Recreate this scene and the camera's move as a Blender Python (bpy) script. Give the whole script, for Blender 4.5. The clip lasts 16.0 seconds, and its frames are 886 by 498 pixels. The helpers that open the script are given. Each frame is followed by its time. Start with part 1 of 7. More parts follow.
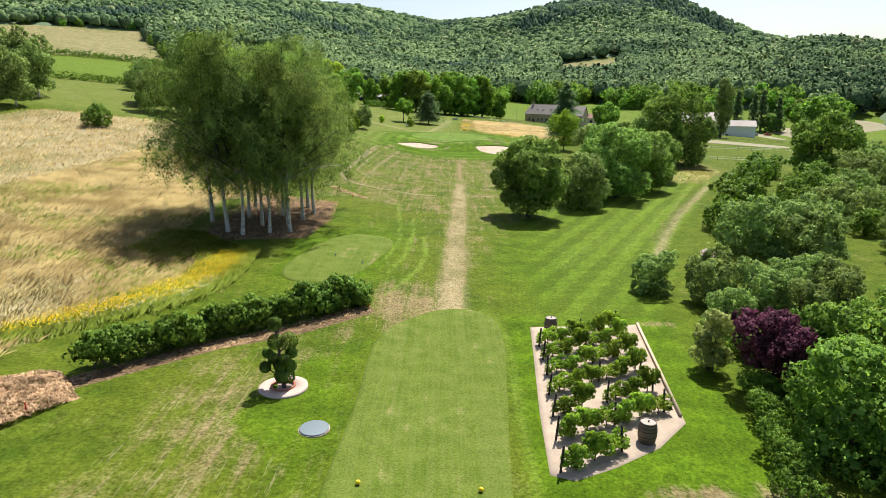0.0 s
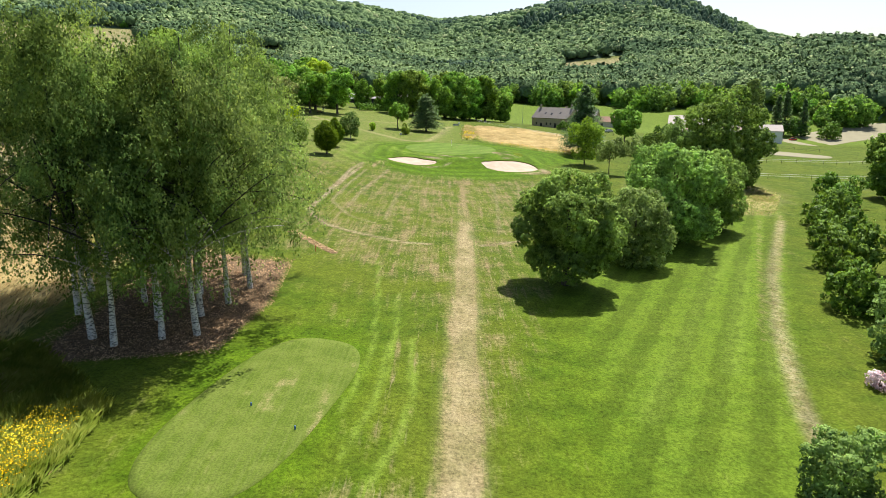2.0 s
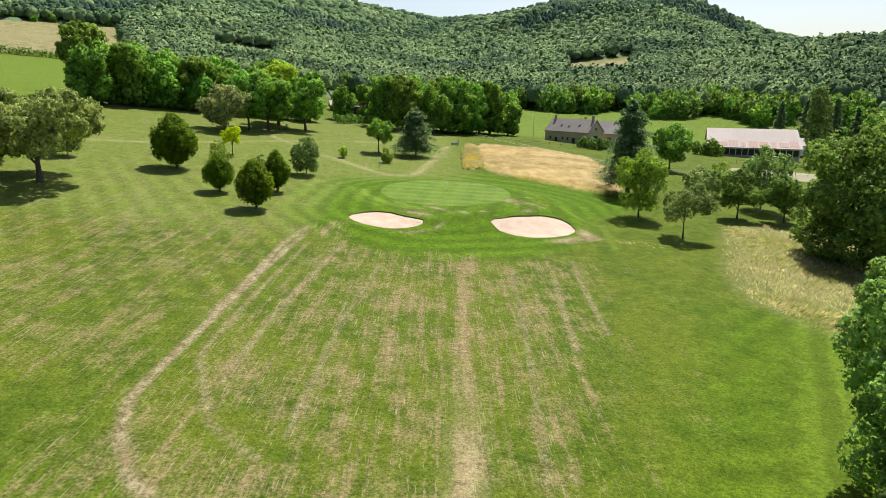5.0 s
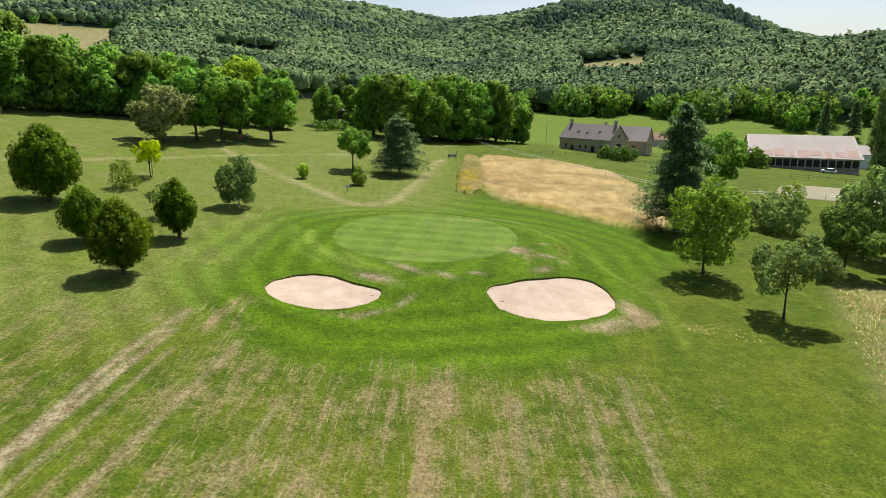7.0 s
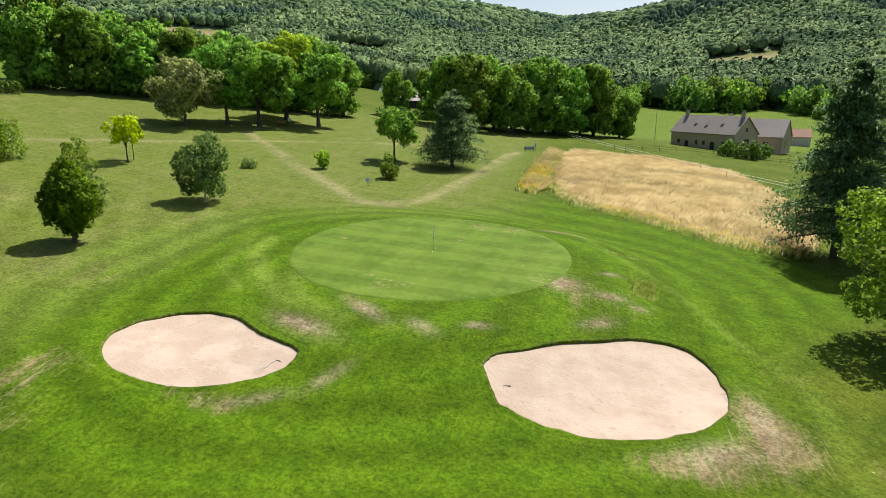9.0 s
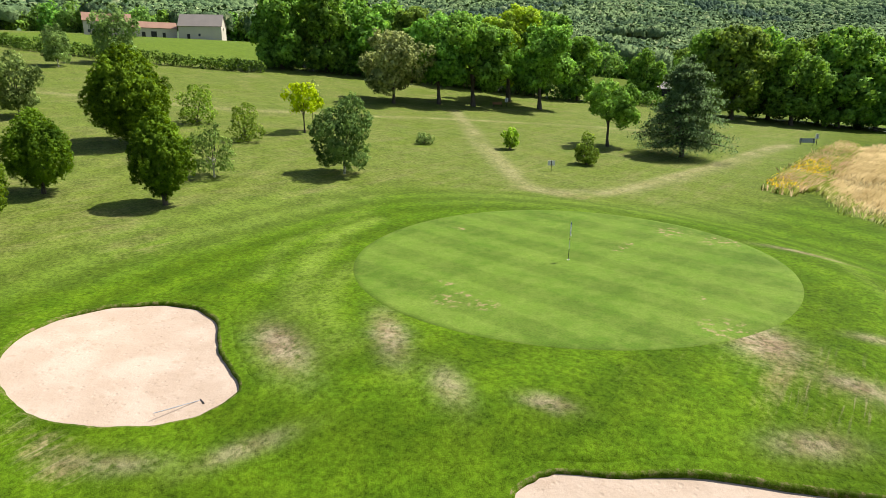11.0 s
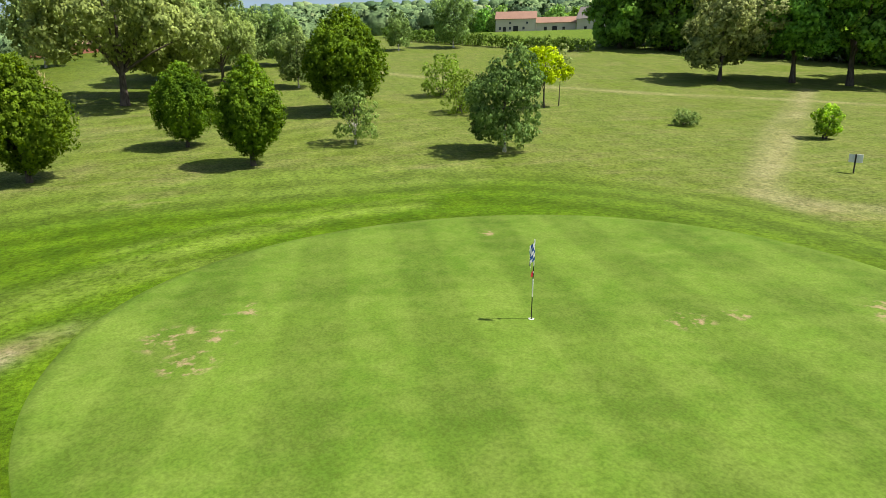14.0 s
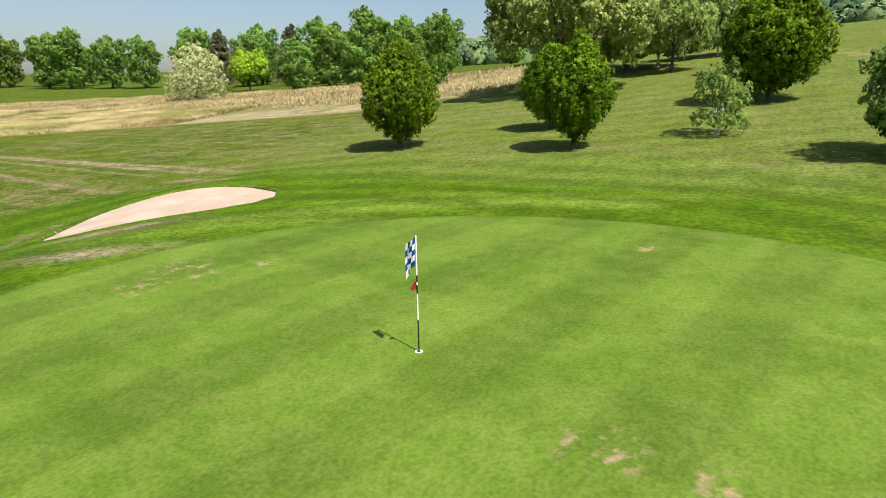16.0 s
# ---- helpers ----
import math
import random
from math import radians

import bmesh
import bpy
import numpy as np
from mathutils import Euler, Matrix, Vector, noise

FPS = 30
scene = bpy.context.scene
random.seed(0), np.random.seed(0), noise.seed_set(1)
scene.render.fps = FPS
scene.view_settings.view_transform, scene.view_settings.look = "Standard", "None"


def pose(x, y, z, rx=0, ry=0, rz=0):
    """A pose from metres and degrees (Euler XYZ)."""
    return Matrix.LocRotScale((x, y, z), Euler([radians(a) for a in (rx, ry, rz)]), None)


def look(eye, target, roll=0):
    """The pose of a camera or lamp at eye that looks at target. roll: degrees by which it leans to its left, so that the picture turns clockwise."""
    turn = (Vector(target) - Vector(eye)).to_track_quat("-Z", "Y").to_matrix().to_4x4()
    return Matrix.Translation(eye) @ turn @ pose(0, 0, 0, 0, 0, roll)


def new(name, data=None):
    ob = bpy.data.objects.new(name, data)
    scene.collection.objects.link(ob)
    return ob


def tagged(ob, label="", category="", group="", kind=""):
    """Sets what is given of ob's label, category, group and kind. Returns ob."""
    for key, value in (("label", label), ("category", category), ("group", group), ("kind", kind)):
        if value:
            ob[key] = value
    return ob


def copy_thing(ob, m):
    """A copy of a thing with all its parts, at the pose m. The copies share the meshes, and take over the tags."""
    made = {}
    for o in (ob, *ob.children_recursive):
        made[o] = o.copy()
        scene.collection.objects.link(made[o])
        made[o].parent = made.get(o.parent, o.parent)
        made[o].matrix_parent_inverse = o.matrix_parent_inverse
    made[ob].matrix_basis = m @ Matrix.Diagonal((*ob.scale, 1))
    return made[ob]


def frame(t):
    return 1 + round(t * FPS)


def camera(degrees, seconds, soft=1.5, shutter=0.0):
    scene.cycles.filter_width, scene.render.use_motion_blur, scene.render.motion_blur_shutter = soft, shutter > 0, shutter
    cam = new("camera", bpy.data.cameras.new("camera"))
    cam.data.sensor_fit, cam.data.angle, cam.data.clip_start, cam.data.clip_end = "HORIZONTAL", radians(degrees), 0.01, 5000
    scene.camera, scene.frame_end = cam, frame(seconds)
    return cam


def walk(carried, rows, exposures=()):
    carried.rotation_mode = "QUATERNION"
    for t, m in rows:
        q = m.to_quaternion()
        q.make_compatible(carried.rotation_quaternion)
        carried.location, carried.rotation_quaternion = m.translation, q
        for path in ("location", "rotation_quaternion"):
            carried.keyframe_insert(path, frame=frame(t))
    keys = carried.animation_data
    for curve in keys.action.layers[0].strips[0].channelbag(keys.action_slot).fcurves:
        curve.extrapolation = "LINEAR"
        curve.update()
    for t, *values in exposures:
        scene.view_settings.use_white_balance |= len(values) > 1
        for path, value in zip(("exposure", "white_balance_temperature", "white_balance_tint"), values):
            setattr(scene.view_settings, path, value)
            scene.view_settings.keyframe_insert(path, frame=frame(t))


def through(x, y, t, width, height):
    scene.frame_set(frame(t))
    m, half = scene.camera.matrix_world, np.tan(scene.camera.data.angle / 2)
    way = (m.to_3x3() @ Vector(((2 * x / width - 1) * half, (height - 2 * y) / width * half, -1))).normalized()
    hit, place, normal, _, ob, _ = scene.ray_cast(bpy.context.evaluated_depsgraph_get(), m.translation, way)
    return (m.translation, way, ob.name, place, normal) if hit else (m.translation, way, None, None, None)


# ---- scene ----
cam = camera(71.34, 16.0, soft=0.7)
PATH = [
    (0.0, 0.00, 0.00, 17.20, 0.00, -14.30, -0.05),
    (0.5, -0.03, 6.58, 17.49, -0.02, -14.31, -0.05),
    (1.0, -0.04, 13.57, 17.91, -0.07, -14.31, -0.05),
    (1.5, -0.04, 20.87, 18.26, -0.02, -14.34, -0.06),
    (2.0, -0.00, 28.49, 18.56, -0.04, -14.40, -0.07),
    (2.5, 0.12, 36.40, 18.90, -0.03, -14.44, -0.08),
    (3.0, 0.31, 44.50, 19.38, -0.03, -14.46, -0.09),
    (3.5, 0.55, 52.87, 20.14, -0.07, -14.45, -0.13),
    (4.0, 0.82, 61.35, 20.92, -0.05, -14.45, -0.17),
    (6.5, 4.09, 103.70, 22.24, 0.35, -14.40, -0.11),
    (7.0, 5.53, 111.98, 21.70, 0.94, -14.28, -0.02),
    (7.5, 7.17, 119.66, 20.81, 1.85, -14.20, 0.05),
    (8.0, 9.03, 126.68, 19.60, 3.44, -14.17, 0.08),
    (8.5, 10.98, 133.06, 18.31, 6.96, -14.17, 0.07),
    (9.0, 12.79, 138.84, 17.09, 11.13, -14.18, 0.04),
    (9.5, 14.15, 143.94, 16.01, 17.13, -14.17, 0.01),
    (10.0, 14.97, 148.50, 14.93, 24.06, -14.17, -0.01),
    (12.5, 16.51, 169.02, 11.50, 51.76, -14.37, 0.06),
    (13.0, 16.62, 173.18, 10.98, 58.52, -14.34, 0.07),
    (13.5, 16.61, 177.38, 10.44, 65.34, -14.30, 0.07),
    (14.0, 16.34, 181.45, 9.97, 73.33, -14.26, 0.06),
    (14.5, 15.70, 185.27, 9.57, 82.94, -14.24, 0.02),
    (15.0, 14.52, 188.69, 9.27, 94.69, -14.27, -0.03),
    (15.5, 12.89, 191.55, 8.97, 107.44, -14.33, -0.08),
    (16.0, 11.00, 193.79, 8.74, 120.61, -14.37, -0.12),
]
walk(cam, [(t, pose(x, y, z, 90 + pitch, roll, yaw)) for t, x, y, z, yaw, pitch, roll in PATH],
     [(0.0, 0.78), (1.0, 0.84), (4.0, 0.80), (6.5, 0.50), (8.5, 0.53), (10.0, 0.57), (12.5, 0.77), (16.0, 0.61)])

# ---- sky, sun ----
world = bpy.data.worlds.new("world")
scene.world = world
world.use_nodes = True
wn = world.node_tree
sky = wn.nodes.new("ShaderNodeTexSky")
sky.sky_type = "NISHITA"
sky.sun_disc = False
sky.sun_elevation = radians(57)
sky.sun_rotation = radians(24)
sky.altitude = 300
sky.air_density, sky.dust_density, sky.ozone_density = 1.0, 2.6, 1.0
wn.nodes["Background"].inputs["Strength"].default_value = 0.088
wn.links.new(sky.outputs["Color"], wn.nodes["Background"].inputs["Color"])
sun_data = bpy.data.lights.new("sun", "SUN")
sun_data.energy, sun_data.angle, sun_data.color = 5.0, radians(0.55), (1.0, 0.96, 0.89)
sun = new("sun", sun_data)
sun.matrix_world = look((0, 0, 300), (-0.41 * math.cos(radians(57)), -0.91 * math.cos(radians(57)), 300 - math.sin(radians(57))))

# ---- node helpers and materials ----
class Nodes:
    """Short hand for building a material's node tree."""

    def __init__(self, name):
        self.mat = bpy.data.materials.new(name)
        self.mat.use_nodes = True
        self.tree = self.mat.node_tree
        self.tree.nodes.clear()
        self.out = self.tree.nodes.new("ShaderNodeOutputMaterial")

    def put(self, socket, value):
        if isinstance(value, bpy.types.NodeSocket):
            self.tree.links.new(value, socket)
        elif isinstance(value, tuple) and len(value) == 3 and socket.type == "RGBA":
            socket.default_value = (*value, 1.0)
        else:
            socket.default_value = value

    def add(self, kind, values=(), **props):
        n = self.tree.nodes.new(kind)
        for k, v in props.items():
            if k == "operation":
                n.operation = v
            elif k == "blend_type":
                n.blend_type = v
            elif k == "data_type":
                n.data_type = v
            elif k == "feature":
                n.feature = v
            elif k == "attribute_name":
                n.attribute_name = v
            elif k == "noise_dimensions":
                n.noise_dimensions = v
            elif k == "wave_type":
                n.wave_type = v
        for key, v in dict(values).items():
            self.put(n.inputs[key], v)
        return n

    def math(self, op, a, b=0.0, c=0.0):
        n = self.add("ShaderNodeMath", operation=op)
        for s, v in zip(n.inputs, (a, b, c)):
            self.put(s, v)
        return n.outputs[0]

    def position(self, scale=(1, 1, 1), turn=0.0, local=False):
        src = self.add("ShaderNodeTexCoord").outputs["Object"] if local else self.add("ShaderNodeNewGeometry").outputs["Position"]
        m = self.add("ShaderNodeMapping", {"Vector": src, "Scale": scale, "Rotation": (0, 0, radians(turn))})
        return m.outputs[0]

    def noise(self, scale, detail=3.0, rough=0.55, at=None, distort=0.0):
        v = {"Scale": scale, "Detail": detail, "Roughness": rough, "Distortion": distort}
        v["Vector"] = at if at is not None else self.position()
        return self.add("ShaderNodeTexNoise", v).outputs["Fac"]

    def step(self, v, lo, hi, to_lo=0.0, to_hi=1.0):
        n = self.add("ShaderNodeMapRange", {"Value": v, "From Min": lo, "From Max": hi, "To Min": to_lo, "To Max": to_hi})
        n.interpolation_type = "SMOOTHSTEP"
        return n.outputs["Result"]

    def mix(self, fac, a, b, kind="MIX"):
        n = self.add("ShaderNodeMix", data_type="RGBA", blend_type=kind)
        self.put(n.inputs["Factor"], fac)
        self.put(n.inputs[6], a)
        self.put(n.inputs[7], b)
        return n.outputs[2]

    def tone(self, colour, value, sat=1.0, hue=0.5):
        return self.add("ShaderNodeHueSaturation", {"Hue": hue, "Saturation": sat, "Value": value, "Color": colour}).outputs[0]

    def bump(self, height, strength=0.5, distance=0.02):
        return self.add("ShaderNodeBump", {"Height": height, "Strength": strength, "Distance": distance}).outputs[0]

    def surface(self, colour, rough=0.7, normal=None, metal=0.0, spec=0.3, through=0.0, through_colour=None):
        v = {"Base Color": colour, "Roughness": rough, "Metallic": metal, "Specular IOR Level": spec}
        if normal is not None:
            v["Normal"] = normal
        b = self.add("ShaderNodeBsdfPrincipled", v).outputs[0]
        if through > 0:
            t = self.add("ShaderNodeBsdfTranslucent", {"Color": through_colour if through_colour is not None else colour}).outputs[0]
            b = self.add("ShaderNodeMixShader", {0: through, 1: b, 2: t}).outputs[0]
        self.tree.links.new(b, self.out.inputs["Surface"])
        return self.mat


def foliage(name, dark, light, through=0.35, spread=0.30, rough=0.65, patch=0.35, spec=0.04, vary=0.28):
    """Leaves: each leaf and each plant differs a little, and sprays of older and younger growth alternate."""
    n = Nodes(name)
    leaf = n.add("ShaderNodeNewGeometry").outputs["Random Per Island"]
    plant = n.add("ShaderNodeObjectInfo").outputs["Random"]
    tufts = n.noise(patch, 2.0)
    f = n.math("ADD", n.math("MULTIPLY", leaf, 0.28), n.math("MULTIPLY", n.step(n.math("ADD", n.math("MULTIPLY", tufts, 0.5), n.math("MULTIPLY", n.noise(patch * 4.0, 2.0), 0.5)), 0.34, 0.66), 0.72))
    col = n.mix(f, tuple(v * (1 - vary) for v in dark), tuple(min(0.8, v * (1.22 + 1.9 * vary)) for v in light))
    col = n.tone(col, n.math("ADD", 1 - spread / 2, n.math("MULTIPLY", plant, spread)), 1.06, n.math("ADD", 0.490, n.math("MULTIPLY", plant, 0.024)))
    glow = n.tone(col, 1.6, 1.08, 0.488)
    return n.surface(col, rough, None, 0.0, spec, through * 0.72, glow)


def plain(name, colour, rough=0.6, grain=20.0, amount=0.25, metal=0.0, relief=0.2, spec=0.3, stain=0.6):
    n = Nodes(name)
    fine = n.noise(grain, 4.0, at=n.position(local=True))
    wide = n.noise(stain, 3.0, at=n.position(local=True))
    f = n.math("ADD", n.math("MULTIPLY", fine, amount), n.math("MULTIPLY", wide, amount))
    col = n.tone(colour, n.math("ADD", 1 - amount, f))
    return n.surface(col, rough, n.bump(fine, relief, 0.01), metal, spec)


def turf_material():
    """Grass that has been mown and partly burnt by the sun; the mesh carries which zone lies where."""
    n = Nodes("turf")
    za = n.add("ShaderNodeAttribute", attribute_name="zone")
    zb = n.add("ShaderNodeAttribute", attribute_name="zone_b")
    ra = n.add("ShaderNodeSeparateColor", {0: za.outputs["Color"]}).outputs
    rb = n.add("ShaderNodeSeparateColor", {0: zb.outputs["Color"]}).outputs
    dry, lush, straw = ra[0], ra[1], ra[2]
    soil, band, crop = rb[0], rb[1], rb[2]
    rc = n.add("ShaderNodeSeparateColor", {0: n.add("ShaderNodeAttribute", attribute_name="zone_c").outputs["Color"]}).outputs
    track, light = rc[0], rc[1]
    wide = n.noise(0.11, 4.0, 0.6)
    mid = n.noise(0.6, 8.0, 0.72)
    fine = n.noise(5.0, 5.0, 0.7)
    blade = n.noise(28.0, 3.0, 0.7)
    drag = n.noise(1.0, 4.0, 0.62, at=n.position((1.15, 0.075, 1.0)), distort=0.25)
    cross = n.noise(1.0, 4.0, 0.62, at=n.position((0.16, 0.95, 1.0), 20), distort=0.3)
    streak = n.noise(1.0, 5.0, 0.65, at=n.position((3.4, 0.17, 1.0), 2), distort=0.2)
    clover = n.noise(1.6, 4.0, 0.65)
    green = n.mix(n.step(mid, 0.34, 0.66), (0.074, 0.128, 0.010), (0.142, 0.202, 0.018))
    green = n.mix(n.step(wide, 0.38, 0.64, 0.0, 0.55), green, (0.180, 0.218, 0.022))
    rich = n.mix(n.step(mid, 0.32, 0.68), (0.086, 0.172, 0.006), (0.138, 0.240, 0.009))
    rich = n.mix(n.step(clover, 0.5, 0.72, 0.0, 0.40), rich, (0.058, 0.122, 0.005))
    green = n.mix(lush, green, rich)
    green = n.mix(n.math("MULTIPLY", light, n.step(n.noise(1.3, 4.0, 0.7, at=n.position((1.0, 0.7, 1.0), 30)), 0.32, 0.58, 0.25, 1.0)), green, (0.235, 0.340, 0.044))
    pale = n.mix(n.step(n.noise(2.2, 5.0, 0.7), 0.3, 0.7), (0.265, 0.200, 0.092), (0.400, 0.320, 0.165))
    pale = n.mix(n.step(cross, 0.45, 0.7, 0.0, 0.5), pale, (0.27, 0.25, 0.075))
    rub = n.math("ADD", n.math("MULTIPLY", n.math("SUBTRACT", mid, 0.5), 0.7), n.math("MULTIPLY", n.math("SUBTRACT", drag, 0.5), 1.0))
    rub = n.math("ADD", rub, n.math("MULTIPLY", n.math("SUBTRACT", streak, 0.5), 0.6))
    rub = n.math("ADD", rub, n.math("MULTIPLY", n.math("SUBTRACT", n.noise(0.23, 4.0, 0.6), 0.5), 1.0))
    rub = n.math("ADD", rub, n.math("MULTIPLY", n.math("SUBTRACT", fine, 0.5), 0.6))
    amount = n.step(n.math("ADD", dry, n.math("MULTIPLY", rub, n.math("SUBTRACT", 1.15, n.math("ABSOLUTE", n.math("SUBTRACT", dry, 0.5))))), 0.24, 0.82)
    col = n.mix(amount, green, pale)
    worn = n.math("MULTIPLY", track, n.step(n.math("ADD", n.math("MULTIPLY", n.noise(2.4, 5.0, 0.7), 0.6), n.math("MULTIPLY", fine, 0.4)), 0.34, 0.54, 0.30, 1.0))
    scuff = n.mix(n.step(n.noise(0.9, 3.0), 0.4, 0.6), (0.320, 0.240, 0.142), (0.480, 0.390, 0.245))
    col = n.mix(worn, col, scuff)
    # thin pale drag lines left by machines on the dry ground
    hair = n.noise(1.0, 2.0, 0.5, at=n.position((6.5, 0.42, 1.0), -4), distort=0.3)
    hair_b = n.noise(1.0, 2.0, 0.5, at=n.position((5.5, 0.38, 1.0), 11), distort=0.3)
    lines = n.math("MAXIMUM", n.step(hair, 0.63, 0.70), n.step(hair_b, 0.66, 0.72))
    col = n.mix(n.math("MULTIPLY", lines, n.step(dry, 0.14, 0.42, 0.0, 0.55)), col, (0.42, 0.37, 0.19))
    hay = n.mix(n.step(n.noise(0.8, 6.0, 0.7, at=n.position((1.0, 0.5, 1.0))), 0.3, 0.7), (0.40, 0.33, 0.165), (0.58, 0.49, 0.275))
    hay = n.mix(n.step(wide, 0.45, 0.62, 0.0, 0.6), hay, (0.17, 0.19, 0.05))
    col = n.mix(straw, col, hay)
    field = n.mix(n.step(cross, 0.3, 0.7), (0.140, 0.222, 0.022), (0.205, 0.292, 0.036))
    col = n.mix(crop, col, field)
    stripes = n.step(band, 0.25, 0.75, 0.84, 1.13)
    col = n.mix(1.0, col, stripes, "MULTIPLY")
    earth = n.mix(n.step(fine, 0.3, 0.7), (0.15, 0.095, 0.052), (0.29, 0.200, 0.120))
    col = n.mix(n.step(n.math("ADD", soil, n.math("MULTIPLY", n.math("SUBTRACT", fine, 0.5), 0.8)), 0.35, 0.65), col, earth)
    col = n.tone(col, n.math("ADD", n.math("ADD", 0.09, n.math("MULTIPLY", n.step(fine, 0.28, 0.72), 0.42)), n.math("ADD", n.math("MULTIPLY", n.step(blade, 0.3, 0.7), 0.34), n.math("MULTIPLY", n.step(n.noise(1.7, 5.0, 0.7), 0.3, 0.7), 0.18))))
    h = n.math("ADD", n.math("MULTIPLY", fine, 1.0), n.math("MULTIPLY", blade, 0.5))
    return n.surface(col, 0.85, n.bump(h, 0.55, 0.06), 0.0, 0.04)


# worn places on the putting surface: place and reach
SCARS = ((2.0, 179.6, 0.9), (0.8, 180.1, 0.8), (-1.0, 180.8, 0.7), (0.4, 179.0, 1.0), (3.75, 191.9, 0.8), (3.8, 193.35, 0.5), (-6.5, 190.0, 0.6), (9.8, 186.3, 0.4), (5.2, 197.7, 1.5), (8.2, 197.2, 1.6), (11.6, 183.2, 1.5))


def green_material():
    """The closely mown putting surface, with crossing mower bands and worn spots."""
    n = Nodes("putting_turf")
    wide = n.noise(0.22, 3.0, 0.6)
    mid = n.noise(1.1, 5.0, 0.62)
    fine = n.noise(14.0, 4.0, 0.65)
    x = n.add("ShaderNodeSeparateXYZ", {0: n.position((1, 1, 1), -81)}).outputs[0]
    x = n.math("ADD", x, n.math("MULTIPLY", n.noise(0.5, 2.0), 0.35))
    band = n.step(n.math("SINE", n.math("MULTIPLY", x, math.pi / 1.68)), -0.4, 0.4)
    y = n.add("ShaderNodeSeparateXYZ", {0: n.position((1, 1, 1), 8)}).outputs[0]
    band_b = n.step(n.math("SINE", n.math("MULTIPLY", y, math.pi / 1.9)), -0.35, 0.35)
    col = n.mix(n.step(wide, 0.3, 0.7), (0.098, 0.181, 0.017), (0.140, 0.226, 0.027))
    col = n.mix(n.step(mid, 0.36, 0.66, 0.0, 0.6), col, (0.186, 0.256, 0.044))
    col = n.mix(n.step(n.noise(3.6, 5.0, 0.7), 0.42, 0.7, 0.0, 0.55), col, (0.098, 0.158, 0.016))
    col = n.tone(col, n.math("ADD", n.math("ADD", 0.625, n.math("MULTIPLY", band, 0.13)), n.math("MULTIPLY", n.math("ADD", band_b, wide), 0.06)))
    def round_spot(x, y, r):
        d = n.add("ShaderNodeVectorMath", {0: n.position((1, 1, 0)), 1: (x, y, 0.0)}, operation="DISTANCE").outputs["Value"]
        return n.step(d, r * 0.5, r, 1.0, 0.0)

    marks = 0.0
    for x, y, r in SCARS:
        marks = n.math("MAXIMUM", marks, round_spot(x, y, r))
    worn = n.math("MULTIPLY", n.step(n.noise(2.6, 3.0, 0.6), 0.50, 0.66), marks)
    col = n.mix(n.math("MULTIPLY", worn, 0.75), col, (0.32, 0.225, 0.13))
    col = n.tone(col, n.math("ADD", 0.79, n.math("MULTIPLY", n.step(fine, 0.3, 0.7), 0.38)))
    return n.surface(col, 0.8, n.bump(fine, 0.18, 0.02), 0.0, 0.05)


def tee_material():
    n = Nodes("tee_turf")
    mid = n.noise(0.7, 5.0, 0.65)
    fine = n.noise(9.0, 4.0, 0.7)
    drag = n.noise(1.0, 4.0, 0.6, at=n.position((1.5, 0.10, 1.0)))
    comb = n.noise(1.0, 3.0, 0.6, at=n.position((4.5, 0.06, 1.0)))
    col = n.mix(n.step(mid, 0.3, 0.7), (0.086, 0.132, 0.015), (0.134, 0.176, 0.030))
    col = n.mix(n.step(comb, 0.38, 0.62, 0.0, 0.4), col, (0.150, 0.186, 0.044))
    wear = n.step(n.math("ADD", n.math("ADD", n.math("MULTIPLY", mid, 0.35), n.math("MULTIPLY", drag, 0.35)), n.math("MULTIPLY", n.noise(0.16, 3.0), 0.30)), 0.545, 0.68)
    col = n.mix(n.math("MULTIPLY", wear, n.step(fine, 0.35, 0.65, 0.25, 0.85)), col, (0.33, 0.265, 0.135))
    col = n.tone(col, n.math("ADD", 0.60, n.math("MULTIPLY", n.step(fine, 0.3, 0.7), 0.44)))
    return n.surface(col, 0.85, n.bump(fine, 0.4, 0.04), 0.0, 0.04)


def sand_material():
    n = Nodes("bunker_sand")
    wide = n.noise(0.5, 3.0)
    mid = n.noise(2.2, 5.0, 0.65)
    fine = n.noise(40.0, 3.0)
    foot = n.add("ShaderNodeTexVoronoi", {"Scale": 3.2, "Vector": n.position()}).outputs["Distance"]
    col = n.mix(n.step(wide, 0.35, 0.65), (0.52, 0.40, 0.30), (0.60, 0.475, 0.37))
    col = n.mix(n.step(mid, 0.56, 0.72, 0.0, 0.55), col, (0.41, 0.30, 0.205))
    col = n.tone(col, n.math("ADD", 0.64, n.math("MULTIPLY", fine, 0.24)))
    h = n.math("ADD", n.math("MULTIPLY", mid, 1.0), n.math("ADD", n.math("MULTIPLY", n.step(foot, 0.05, 0.3), 0.35), n.math("MULTIPLY", fine, 0.12)))
    return n.surface(col, 0.95, n.bump(h, 0.6, 0.07), 0.0, 0.1)


